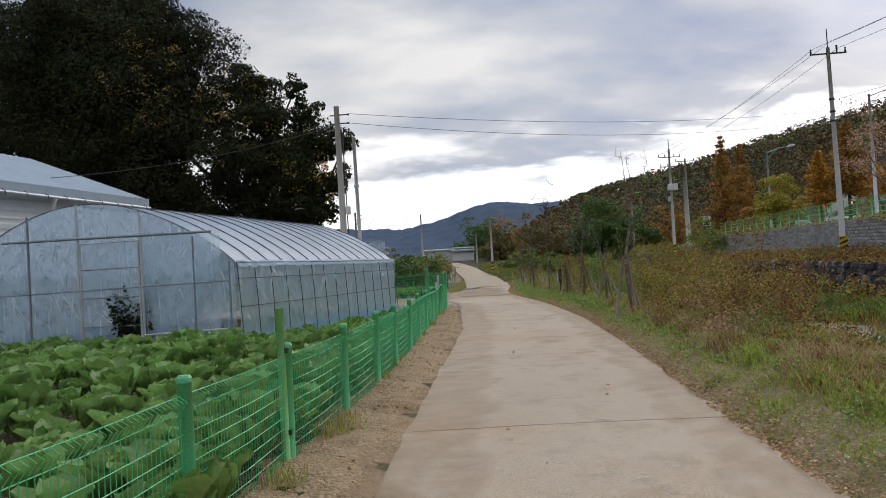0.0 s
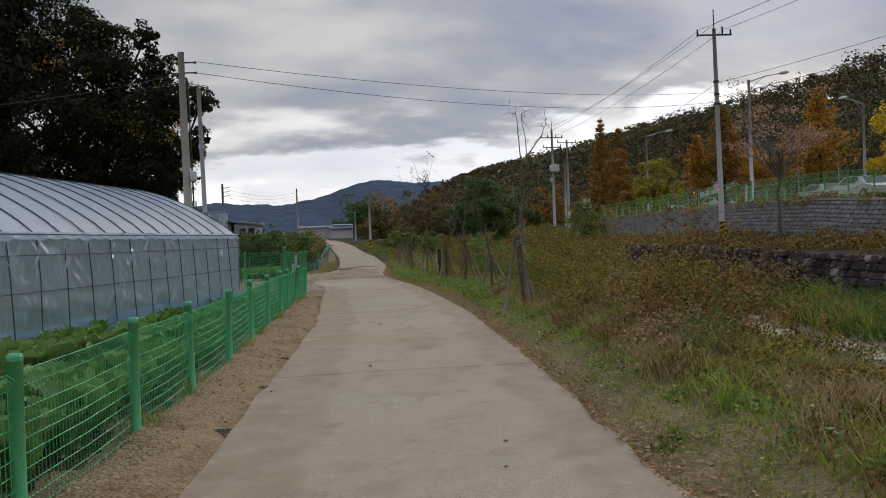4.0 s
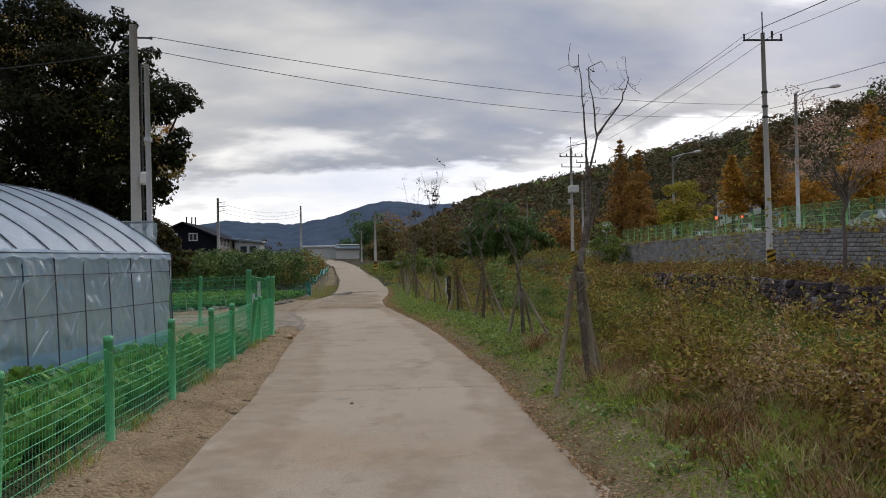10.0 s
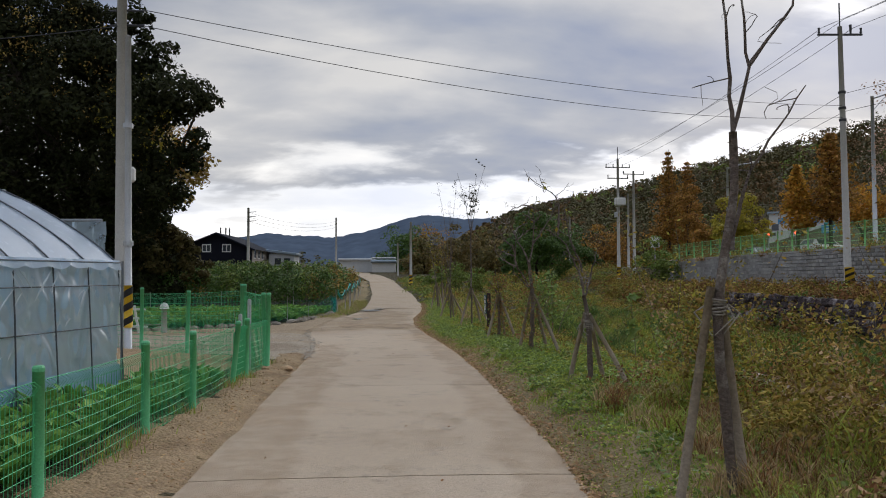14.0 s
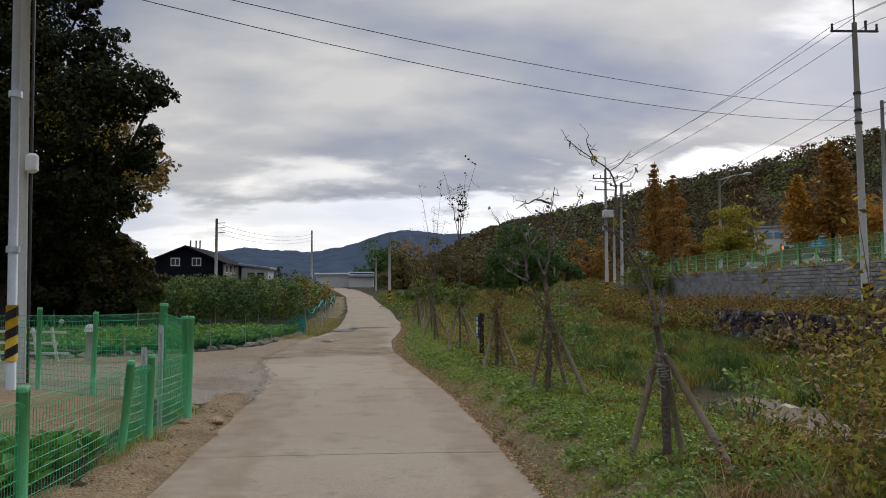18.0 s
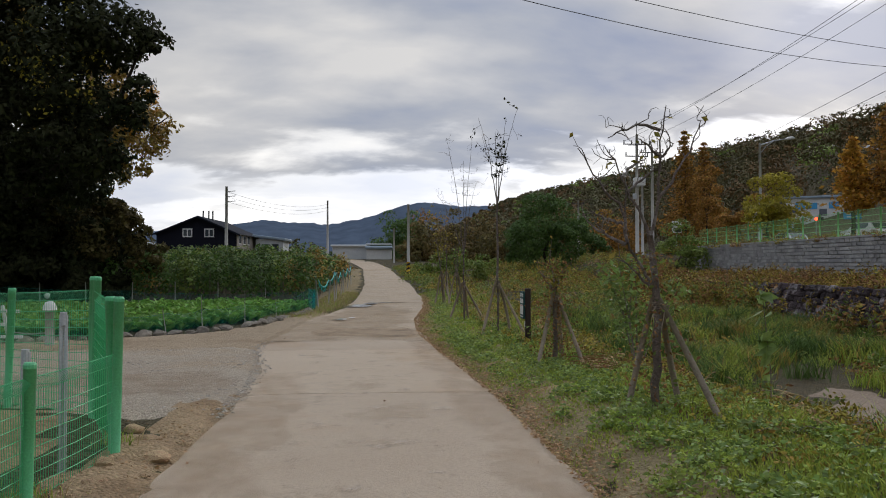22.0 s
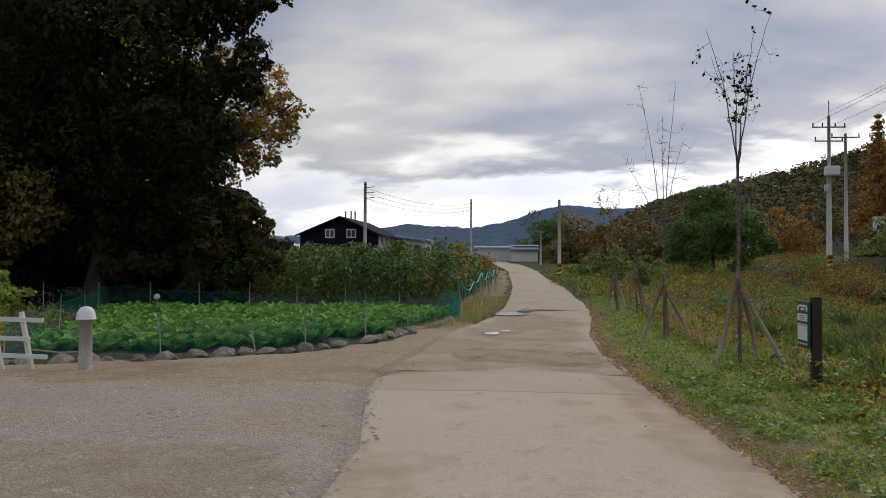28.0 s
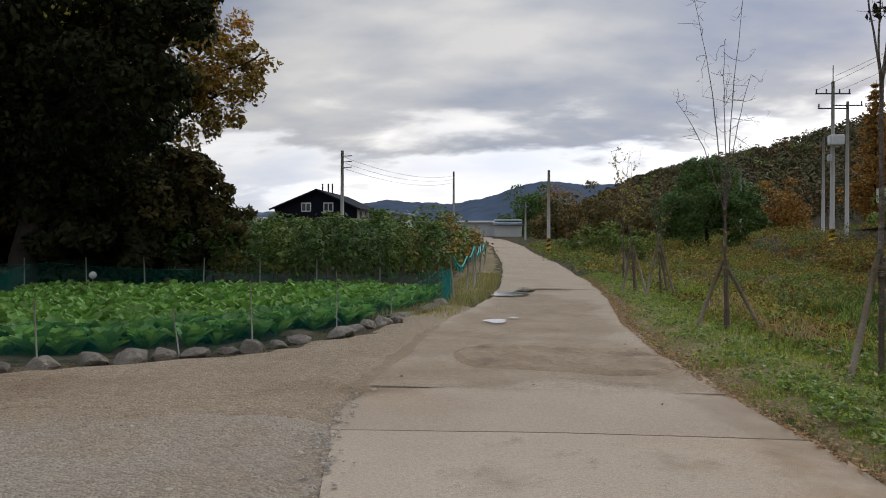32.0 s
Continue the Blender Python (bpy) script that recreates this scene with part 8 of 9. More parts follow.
def gravel_pieces():
    rng = np.random.default_rng(16)
    g = Geo()
    n = 12000
    x, y = rng.uniform(-9, 0.6, n), rng.uniform(28.8, 46.5, n)
    k = (x < road_l(y) - 0.05) & (y > 29.6 - 0.05 * x) & (y < 35.6 - 0.05 * x)
    k &= (fnoise(x, y, 1.3, 3) > -0.35)
    tpl = np.array([(-1, -0.7, 0), (0.9, -0.9, 0), (1, 0.8, 0), (-0.8, 1, 0), (-0.55, -0.4, 0.9), (0.6, -0.5, 0.75), (0.5, 0.55, 0.95), (-0.5, 0.5, 0.8)])
    fs = [[4, 5, 6, 7], [0, 1, 5, 4], [1, 2, 6, 5], [2, 3, 7, 6], [3, 0, 4, 7]]
    for px, py in zip(x[k], y[k]):
        a, s = rng.uniform(0, 6.28), rng.uniform(0.008, 0.032)
        c, sn = math.cos(a), math.sin(a)
        r = np.array([[c, -sn, 0], [sn, c, 0], [0, 0, 0.75]]) * s
        g.add(tpl @ r.T + (px, py, float(land(px, py)) + 0.018), fs)
    n = 260
    y = rng.uniform(29.2, 37.4, n)
    x = road_l(y) + rng.normal(-0.02, 0.07, n)
    for px, py in zip(x, y):
        a, s = rng.uniform(0, 6.28), rng.uniform(0.006, 0.024)
        c, sn = math.cos(a), math.sin(a)
        r = np.array([[c, -sn, 0], [sn, c, 0], [0, 0, 0.7]]) * s
        g.add(tpl @ r.T + (px, py, 0.016 if px > road_l(py) else 0.03), fs)
    tagged(part("pebbles", g, "pebble"), "loose grey pebbles on the gravel entrance", "gravel", kind="stuff")
    g = Geo()
    n = 260
    y = rng.uniform(4, 30, n)
    x = rng.uniform(0, 1, n) * (road_l(y) - 0.1) + 0.0
    for px, py in zip(x, y):
        a, s = rng.uniform(0, 6.28), rng.uniform(0.008, 0.03)
        c, sn = math.cos(a), math.sin(a)
        r = np.array([[c, -sn, 0], [sn, c, 0], [0, 0, 0.7]]) * s
        g.add(tpl @ r.T + (px, py, float(land(px, py)) + 0.028), fs)
    tagged(part("clods", g, "dirt"), "small dry clods on the dirt strip", "dirt", kind="stuff")


gravel_pieces()

# ---- stones, posts and nets round the plot ----
def rock_mesh(seed):
    """A field stone: a lumpy ball cut by a few flat faces."""
    bm = bmesh.new()
    bmesh.ops.create_icosphere(bm, subdivisions=3, radius=1.0)
    rng = np.random.default_rng(900 + seed)
    cuts = [(Vector(unit(rng.normal(size=3))), rng.uniform(0.55, 0.8)) for _ in range(9)]
    for v in bm.verts:
        d = v.co.normalized()
        k = 1 + 0.30 * noise.noise(d * 1.3 + Vector((seed * 3.1, 0, 0))) + 0.12 * noise.noise(d * 4.0 + Vector((0, seed * 2.7, 0)))
        p = Vector((d.x * k, d.y * k * 0.8, d.z * k * 0.75))
        for n, lim in cuts:
            over = p.dot(n) - lim
            if over > 0:
                p -= n * over * 0.9
        v.co = Vector((p.x, p.y, max(p.z, -0.45)))
    me = bpy.data.meshes.new("stone")
    bm.to_mesh(me)
    bm.free()
    me.materials.append(M["rock_warm" if seed >= 6 else "rock"])
    return me


ROCKS = [rock_mesh(k) for k in range(12)]


def stone(x, y, s, k, label, group, rz=0.0, squash=1.0, lift=0.0):
    ob = new("stone", ROCKS[k % 12])
    ob.matrix_basis = pose(x, y, float(land(x, y)) + 0.42 * s * squash * 0.72 + lift, 0, 0, rz) @ Matrix.Diagonal((s, s, s * squash, 1))
    tagged(ob, label, "stone", group)


rs = np.random.default_rng(77)
line = np.array([(-0.85, 47.6), (-1.1, 45.5), (-1.3, 43.6), (-1.6, 41.9), (-2.1, 40.0), (-3.0, 38.9), (-4.1, 37.9), (-5.5, 37.2), (-6.6, 37.0)])
seg = np.concatenate([[0], np.cumsum(np.linalg.norm(np.diff(line, axis=0), axis=1))])
d = 0.15
k = 0
while d < seg[-1]:
    x, y = np.interp(d, seg, line[:, 0]), np.interp(d, seg, line[:, 1])
    s = float(rs.uniform(0.10, 0.25))
    stone(x + rs.normal(0, 0.06), y + rs.normal(0, 0.06), s, k % 6, "rough grey field stone edging the vegetable plot", "stones edging the plot", float(rs.uniform(0, 360)), float(rs.uniform(0.5, 0.85)))
    d += s * 1.5 + float(rs.uniform(0.0, 0.22))
    k += 1
for x, y, s, k, lab in ((0.26, 26.75, 0.12, 1, "yellowish round stone at the foot of the fence"), (0.13, 27.25, 0.13, 2, "flat brown stone at the foot of the fence"), (0.42, 27.6, 0.14, 3, "reddish flat stone at the foot of the fence"), (0.18, 28.1, 0.13, 4, "brown stone at the foot of the fence"), (0.50, 28.2, 0.08, 5, "small grey stone at the foot of the fence"), (-0.1, 28.6, 0.12, 0, "brown stone at the foot of the fence"), (0.3, 28.7, 0.08, 2, "small brown stone beside the entrance")):
    stone(x, y, s, k + 6, lab, "stones at the fence end", k * 47.0, 0.6)


def garden_stake(x, y, h, r=0.011, material="weathered", lean=(0, 0), label="thin pale stake holding the plot net"):
    t = new("garden_stake", Geo().tube([(0, 0, -0.15), (0, 0, h)], [r, r * 0.9], 7).mesh("garden_stake", True))
    t.data.materials.append(M[material])
    t.matrix_basis = pose(x, y, float(land(x, y)), lean[0], lean[1], 0)
    tagged(t, label, "stake", "stakes round the plot")


def net(points, heights, label, material="net_teal", sag=0.06, low=0.02):
    """A net hung from stake to stake: one sheet a bay and a cord along its top."""
    t = thing("garden_net", label, "net", pose(0, 0, 0))
    for (ax, ay), (bx, by), ha, hb in zip(points, points[1:], heights, heights[1:]):
        d = math.hypot(bx - ax, by - ay)
        u = np.linspace(0, 1, int(d / 0.12) + 3)
        x, y = ax + (bx - ax) * u, ay + (by - ay) * u
        h = ha + (hb - ha) * u - sag * 4 * u * (1 - u)
        w = np.linspace(0, 1, 7)
        run = ax * 0.7 + d * u
        fold = 0.05 * fnoise(run[:, None] * 4, w[None] * 1.5, 0.6, 5) * np.minimum(1, 6 * np.minimum(u, 1 - u))[:, None]
        z = land(x, y)[:, None] + low + (h[:, None] - low) * w[None]
        g = Geo().grid(np.stack([x[:, None] + fold, y[:, None] + fold * 0.5, z], -1))
        part("net_sheet", g, material, t, smooth=True)
        part("top_cord", Geo().tube(np.stack([x, y, z[:, -1] + 0.004], -1), 0.003, 5), "cord", t)


net([(-12.6, 49.9), (-10.6, 45.8), (-8.6, 41.8), (-6.7, 37.7), (-5.5, 37.5), (-4.3, 38.15), (-3.05, 39.1), (-2.45, 39.9), (-1.9, 41.9), (-1.4, 44.0), (-1.15, 46.0), (-0.95, 47.7)], [0.8, 0.75, 0.7, 0.6, 0.5, 0.5, 0.5, 0.55, 0.55, 0.5, 0.6, 0.85], "low teal net along the front of the plot")
net([(-0.95, 47.7), (-0.8, 48.4), (-1.0, 49.2), (-0.95, 50.4)], [0.85, 0.8, 0.55, 0.8], "bunched teal net at the corner of the plot", "net_bunch")
net([(-15, 50.4), (-12.6, 50.6), (-8.3, 51.3), (-6.6, 51.7), (-5.0, 52.2), (-3.3, 52.7), (-1.2, 51.6)], [0.8, 0.8, 0.6, 0.5, 0.45, 0.45, 0.6], "teal net along the back of the plot")
for x, y, h in ((-4.27, 38.1, 0.75), (-3.06, 39.0, 0.62), (-2.45, 39.8, 0.9), (-1.88, 41.9, 0.95), (-1.4, 44.0, 0.6), (-6.7, 37.7, 0.75), (-8.6, 41.8, 0.9), (-10.6, 45.8, 0.95)):
    garden_stake(x, y, h, 0.010, "weathered", (rs.normal(0, 3), rs.normal(0, 3)))
for x, y in ((-11.5, 50.8), (-9.9, 51.1), (-8.24, 51.3), (-6.7, 51.7), (-5.15, 52.2), (-3.36, 52.7), (-13.2, 50.5), (-15, 50.2)):
    garden_stake(x, y, 0.95, 0.02, "weathered", (rs.normal(0, 1), rs.normal(0, 1)), "thin pale stake behind the plot")
M["net_sling"] = net_mat("net_sling", (0.02, 0.30, 0.25), 0.35)
RN = [(-0.85, 49.8, 1.05), (-0.72, 52.1, 1.0), (-0.62, 53.6, 1.3), (-0.7, 55.0, 1.25), (-0.8, 58.4, 1.2), (-0.95, 61.5, 1.25), (-1.1, 66, 1.2), (-1.35, 72, 1.2)]
for x, y, h in RN:
    garden_stake(x, y, h, 0.026, "weathered", (rs.normal(0, 3), rs.normal(0, 3)), "weathered stake of the roadside net")
for a, b in zip(RN, RN[1:]):
    xs_ = np.linspace(0, 1, 14)
    px, py = a[0] + (b[0] - a[0]) * xs_, a[1] + (b[1] - a[1]) * xs_
    top = a[2] + (b[2] - a[2]) * xs_ - 0.28 * 4 * xs_ * (1 - xs_) * min(1, (b[1] - a[1]) / 2.5)
    w = np.linspace(0, 1, 4)
    zz = np.array([float(land(u, v)) for u, v in zip(px, py)])
    g = Geo().grid(np.stack([px[:, None] + 0.03 * fnoise(xs_[:, None] * 3, w[None], 0.4, a[1]), py[:, None] + 0 * w[None], zz[:, None] + top[:, None] - w[None] * 0.18], -1))
    sling = thing("garden_net", "rolled teal net slung between roadside stakes", "net", pose(0, 0, 0))
    part("net_sheet", g, "net_sling", sling, smooth=True)
    part("top_cord", Geo().tube(np.stack([px, py, zz + top], -1), 0.02, 6), "teal", sling, smooth=True)



# white barrier and post at the entrance
def white_barrier():
    b = thing("white_barrier", "rough white-painted board barrier leaning at the yard entrance", "barrier", pose(-5.35, 36.35, float(land(-5.35, 36.35)), 0, 0, 8))
    for k in range(5):
        x = -0.42 * k
        part("upright", Geo().tube([(x + 0.10, 0.06, -0.05), (x - 0.03, -0.02, 0.84)], [0.042, 0.036], 8), "white", b)
    for z, x0, x1 in ((0.76, 0.30, -2.0), (0.50, 0.12, -2.0), (0.26, 0.36, -2.0)):
        part("rail", Geo().box(((x0 + x1) / 2, -0.06, z), (x0 - x1, 0.03, 0.06), tilt=(0, 0.03), bevel=0.006), "white", b)
    p = thing("gate_post", "stout grey gate post with a white cap", "post", pose(-4.62, 36.65, float(land(-4.62, 36.65))))
    part("shaft", Geo().tube([(0, 0, -0.1), (0.0, 0, 0.76)], [0.095, 0.082], 14), "weathered", p, smooth=True)
    part("cap", Geo().tube([(0, 0, 0.74), (0, 0, 0.77), (0, 0, 0.84), (0, 0, 0.90), (0, 0, 0.92)], [0.135, 0.13, 0.115, 0.075, 0.02], 14), "white", p, "white bowl-shaped cap", smooth=True)
    part("rope", Geo().tube([(0.09, 0, 0.30), (-0.3, -0.1, 0.27), (-0.7, -0.25, 0.33)], 0.012, 5), "cloth", p)
    for x, y, h in ((-0.12, 27.05, 1.22), (-0.16, 26.55, 0.98)):
        q = thing("pipe_pair", "pair of bluish steel pipes standing behind the mesh", "pipes", pose(x, y, float(land(x, y))))
        for dx in (0.0, 0.035):
            part("pipe", Geo().tube([(dx, 0, -0.2), (dx, 0.01, h)], 0.016, 8), "steel", q)
        part("pipe_cap", Geo().tube([(0.017, 0.005, h - 0.08), (0.017, 0.005, h + 0.02)], 0.026, 10), "steel", q)


white_barrier()
fl = thing("marker_float", "small white plastic float tied to a stake behind the plot", "float", pose(-10.95, 50.2, float(land(-10.95, 50.2))))
part("stick", Geo().tube([(0, 0, -0.1), (0, 0, 0.42)], 0.012, 6), "weathered", fl)
part("ball", Geo().tube([(0, 0, 0.38), (0, 0, 0.40), (0, 0, 0.45), (0, 0, 0.52), (0, 0, 0.57), (0, 0, 0.59)], [0.02, 0.06, 0.10, 0.10, 0.06, 0.02], 12), "white", fl, smooth=True)


def signpost():
    """The panel faces the lane, fixed to the lane side of the post and reaching past it."""
    s = thing("trail_signpost", "dark brown wooden post with a square trail information panel", "signpost", pose(4.88, 36.0, 0.0, 0, 0, -88))
    part("post", Geo().box((0, 0, 0.53), (0.10, 0.105, 1.30), bevel=0.012), "post_brown", s, "dark brown timber post")
    p = part("panel", Geo().box((-0.16, -0.075, 0.85), (0.38, 0.035, 0.54), bevel=0.02), "teal_dark", s, "dark green information panel")
    part("emblem", Geo().box((-0.15, -0.0955, 1.065), (0.22, 0.004, 0.026)), "white", p)
    part("emblem", Geo().box((-0.15, -0.0955, 1.025), (0.12, 0.004, 0.02)), "white", p)
    part("emblem", Geo().box((-0.30, -0.0955, 1.035), (0.04, 0.004, 0.06)), "white", p)
    part("emblem", Geo().box((-0.02, -0.0955, 1.035), (0.04, 0.004, 0.06)), "white", p)
    part("notice", Geo().box((-0.16, -0.0955, 0.93), (0.31, 0.004, 0.085)), "white", p, "white printed notice")
    part("notice", Geo().box((-0.16, -0.0955, 0.76), (0.31, 0.004, 0.19)), "white", p, "white printed notice")
    for k in range(3):
        part("text_line", Geo().box((-0.16, -0.099, 0.95 - 0.022 * k), (0.18 - 0.04 * k, 0.002, 0.007)), "iron_dark", p)
    part("text_line", Geo().box((-0.16, -0.099, 0.84), (0.27, 0.002, 0.01)), "red_print", p)
    for k in range(5):
        part("emblem", Geo().box((-0.29 + 0.065 * k, -0.0955, 0.625), (0.035, 0.004, 0.022)), "white", p)
    for k in range(3):
        part("bracket", Geo().tube([(-0.01, -0.05, 0.44 + 0.04 * k), (-0.01, -0.07, 0.44 + 0.04 * k)], 0.012, 8), "white", s)


M["post_brown"] = mat("post_brown", (0.035, 0.022, 0.018), (0.05, 0.032, 0.025), 8, 0.7, 0.3, 60)
M["red_print"] = mat("red_print", (0.55, 0.12, 0.12), (0.5, 0.1, 0.1), 8, 0.6, 0.0)
M["teal_dark"] = mat("teal_dark", (0.014, 0.060, 0.062), (0.018, 0.075, 0.075), 4, 0.5, 0.0)
signpost()


# ---- puddles and the muddy crossing ----
def blot(name, label, material, cx, cy, rx, ry, z, seed, kind="structure", category="puddle"):
    a = np.linspace(0, 2 * np.pi, 40, endpoint=False)
    r = 1 + 0.28 * fnoise(np.cos(a) * 1.2, np.sin(a) * 1.2, 0.6, seed)
    ring = np.stack([cx + rx * r * np.cos(a), cy + ry * r * np.sin(a), 0 * a + z], -1)
    fs = [[0, i + 1, (i + 1) % 40 + 1] for i in range(40)]
    tagged(part(name, Geo().add(np.concatenate([[[cx, cy, z]], ring]), fs), material), label, category, kind=kind)


for k, (cx, cy, rx, ry) in enumerate(((0.55, 51.2, 0.48, 0.95), (0.95, 52.6, 0.26, 0.4), (0.5, 43.85, 0.20, 0.34), (0.8, 44.5, 0.1, 0.16), (1.75, 53.3, 0.6, 0.14), (0.9, 53.6, 0.16, 0.2))):
    blot("puddle", "small puddle shining on the worn lane", "puddle", cx, cy, rx, ry, 0.036 + float(rise(cy)), k)


def mud_crossing():
    rng = np.random.default_rng(31)
    g = Geo()
    xs_, ys_ = np.meshgrid(np.arange(-0.4, 2.9, 0.07), np.arange(38.2, 41.4, 0.07), indexing="ij")
    f = fnoise(xs_, ys_, 0.5, 3) + 0.6 * fnoise(xs_ * 2, ys_, 0.25, 5)
    env = np.exp(-((ys_ - 39.9 + 0.15 * xs_) / 0.85) ** 2) * np.exp(-((xs_ - 1.5) / 1.2) ** 4)
    z = -0.05 + 0.088 * smooth01(env / 0.35) + env * 0.022 * f
    ob = part("mud_ruts", g.grid(np.stack([xs_, ys_, z], -1)[:, ::-1]), "mud", smooth=True)
    tagged(ob, "churned dark mud left by tyres across the lane", "mud", kind="structure")
    trench = Geo()
    for k in range(9):
        x = 0.9 + 0.24 * k
        trench.box((x, 53.35 + 0.25 * (x - 0.9) / 2 + rng.normal(0, 0.03), 0.03), (0.26, 0.10, 0.035), rz=0.1 + rng.normal(0, 0.1), bevel=0.012)
    tagged(part("broken_edge", trench, "mud"), "dark broken edge across the worn concrete", "road", kind="structure")


mud_crossing()


# ---- metal shed behind the greenhouse ----
def shed():
    s = thing("metal_shed", "blue-grey metal shed with a low pitched roof", "shed", pose(-12.12, 20.28, 0.2, 0, 0, -8))
    # the eave runs away from the camera on this side
    L = 8.4
    roof = Geo()
    ys_ = np.arange(-8.0, L + 0.01, 0.11)
    rib = 0.02 * (np.sin(ys_ * 2 * np.pi / 0.33) > 0.3)
    rows = []
    for x, z in ((0.25, 4.42), (-4.5, 6.3), (-9.2, 4.42)):
        rows.append(np.stack([0 * ys_ + x, ys_, z + rib], -1))
    part("roof", roof.grid(np.array(rows)), "shed_roof", s, "ribbed blue-grey roof sheet")
    part("fascia", Geo().box((0.28, (L - 8.0) / 2, 4.25), (0.06, L + 8.0, 0.34)), "shed_roof", s)
    part("fascia", Geo().box((-4.5, L + 0.02, 4.3), (9.6, 0.05, 0.3)), "shed_roof", s)
    part("gable", Geo().add([(0.2, L - 0.04, 4.3), (-9.1, L - 0.04, 4.3), (-4.5, L - 0.04, 6.22)], [[0, 1, 2]]), "shed_wall", s)
    w = Geo()
    zz = np.arange(0.0, 4.15, 0.06)
    off = 0.025 * (np.sin(zz * 2 * np.pi / 0.24) > 0)
    for y0, y1 in ((-8, L - 0.1),):
        w.grid(np.stack([np.stack([0 * zz + off, 0 * zz + y0, zz], -1), np.stack([0 * zz + off, 0 * zz + y1, zz], -1)], 0))
    part("wall", w, "shed_wall", s, "pale corrugated wall sheet")
    part("wall", Geo().box((-4.5, L - 0.12, 2.1), (9.0, 0.08, 4.2)), "shed_wall", s)
    part("gutter", Geo().tube([(0.36, -8, 4.10), (0.36, L, 4.10)], 0.05, 6), "steel", s)
    for y in np.arange(-7.2, L, 0.85):
        part("gutter_hook", Geo().tube([(0.30, y, 4.2), (0.42, y, 4.12), (0.42, y, 4.02)], 0.012, 5), "iron_dark", s)
    part("downpipe", Geo().tube([(0.36, 3.4, 4.1), (0.2, 3.4, 3.75), (0.12, 3.4, 3.5), (0.12, 3.4, 0)], 0.06, 8), "white", s, "white plastic downpipe")


shed()


# ---- dark house and the buildings down the valley ----
def house():
    h = thing("house", "dark gabled house with white framed windows", "house", pose(-28.1, 115, 2.6))
    W, D, eave, top = 9.6, 14.0, 2.9, 4.95
    ax = 5.0
    g = Geo().add([(0, 0, -1), (W, 0, -1), (W, 0, eave), (ax, 0, top), (0, 0, eave), (0, D, -1), (W, D, -1), (W, D, eave), (ax, D, top), (0, D, eave)], [[0, 1, 2, 4], [5, 9, 7, 6], [0, 4, 9, 5]])
    g.add([(0, 0, eave), (W, 0, eave), (ax, 0, top), (0, D, eave), (W, D, eave), (ax, D, top)], [[0, 1, 2], [3, 5, 4]])
    part("wall", g, "house_dark", h, "dark boarded gable wall")
    part("wall", Geo().box((W - 0.02, D / 2, eave / 2 - 0.5), (0.12, D, eave + 1)), "house_side", h, "greyish side wall")
    r = Geo()
    for xa, za, xb, zb in ((-0.5, eave - 0.14, ax, top + 0.06), (ax, top + 0.06, W + 0.5, eave - 0.14)):
        r.grid(np.array([[(xa, -0.5, za), (xb, -0.5, zb)], [(xa, D + 0.5, za), (xb, D + 0.5, zb)]]))
        r.grid(np.array([[(xa, -0.5, za - 0.2), (xb, -0.5, zb - 0.2)], [(xa, -0.5, za), (xb, -0.5, zb)]]))
    part("roof", r, "house_roof", h, "dark sheet roof")
    for x in (3.15, 5.75):
        w = part("window", Geo().box((x + 0.55, -0.03, 2.95), (1.15, 0.06, 1.05)), "white", h, "white framed window")
        for dx in (-0.26, 0.26):
            part("pane", Geo().box((x + 0.55 + dx, -0.07, 2.95), (0.40, 0.02, 0.78)), "glass_dark", w)
    for y in (1.6, 4.0, 6.5):
        w = part("window", Geo().box((W + 0.06, y, 2.2), (0.05, 1.3, 1.2)), "white", h, "white framed window")
        part("pane", Geo().box((W + 0.095, y, 2.2), (0.02, 1.05, 0.95)), "glass_dark", w)
    for dx in (-0.5, 0.2, 0.7):
        part("vent_pipe", Geo().tube([(ax + dx, 4, top - 0.3), (ax + dx, 4, top + 0.95)], 0.09, 8), "iron_dark", h)
    a = thing("farmhouse", "pale low farmhouse beside the dark house", "house", pose(-18.0, 125, 2.0))
    part("wall", Geo().box((1.7, 2, 1.4), (3.6, 5, 3.4)), "shed_wall", a)
    part("roof", Geo().box((1.7, 2, 3.3), (4.4, 5.8, 0.35), tilt=(0, 0.12), bevel=0.05), "shed_roof", a)
    part("window", Geo().box((1.2, -0.53, 2.0), (0.9, 0.06, 0.9)), "glass_dark", a)
    part("window", Geo().box((2.5, -0.53, 2.0), (0.9, 0.06, 0.9)), "glass_dark", a)
    b = thing("farm_building", "long low white farm building down the lane", "building", pose(-9.9, 140, 2.45))
    part("wall", Geo().box((7.6, 3, 0.5), (3.8, 6, 2.2)), "white", b)
    part("roof", Geo().box((7.6, 3, 1.85), (4.2, 7, 0.5), bevel=0.15), "shed_roof", b, "blue-grey roof band")
    part("roof", Geo().box((7.6, 2.4, 2.4), (4.1, 5, 0.2), bevel=0.1), "white", b)
    c = thing("farm_shed", "long low shed with a pale roof", "building", pose(-10.76, 146, 2.35))
    part("wall", Geo().box((3.5, 3, 0.9), (5.6, 6, 2.8)), "shed_wall", c)
    part("roof", Geo().box((3.5, 3, 2.4), (6.2, 7, 0.4), bevel=0.15), "shed_wall", c)
    d = thing("glasshouse", "pale plastic tunnel behind the trees", "greenhouse", pose(-34.9, 118, 1.5))
    t = np.linspace(0, np.pi, 15)
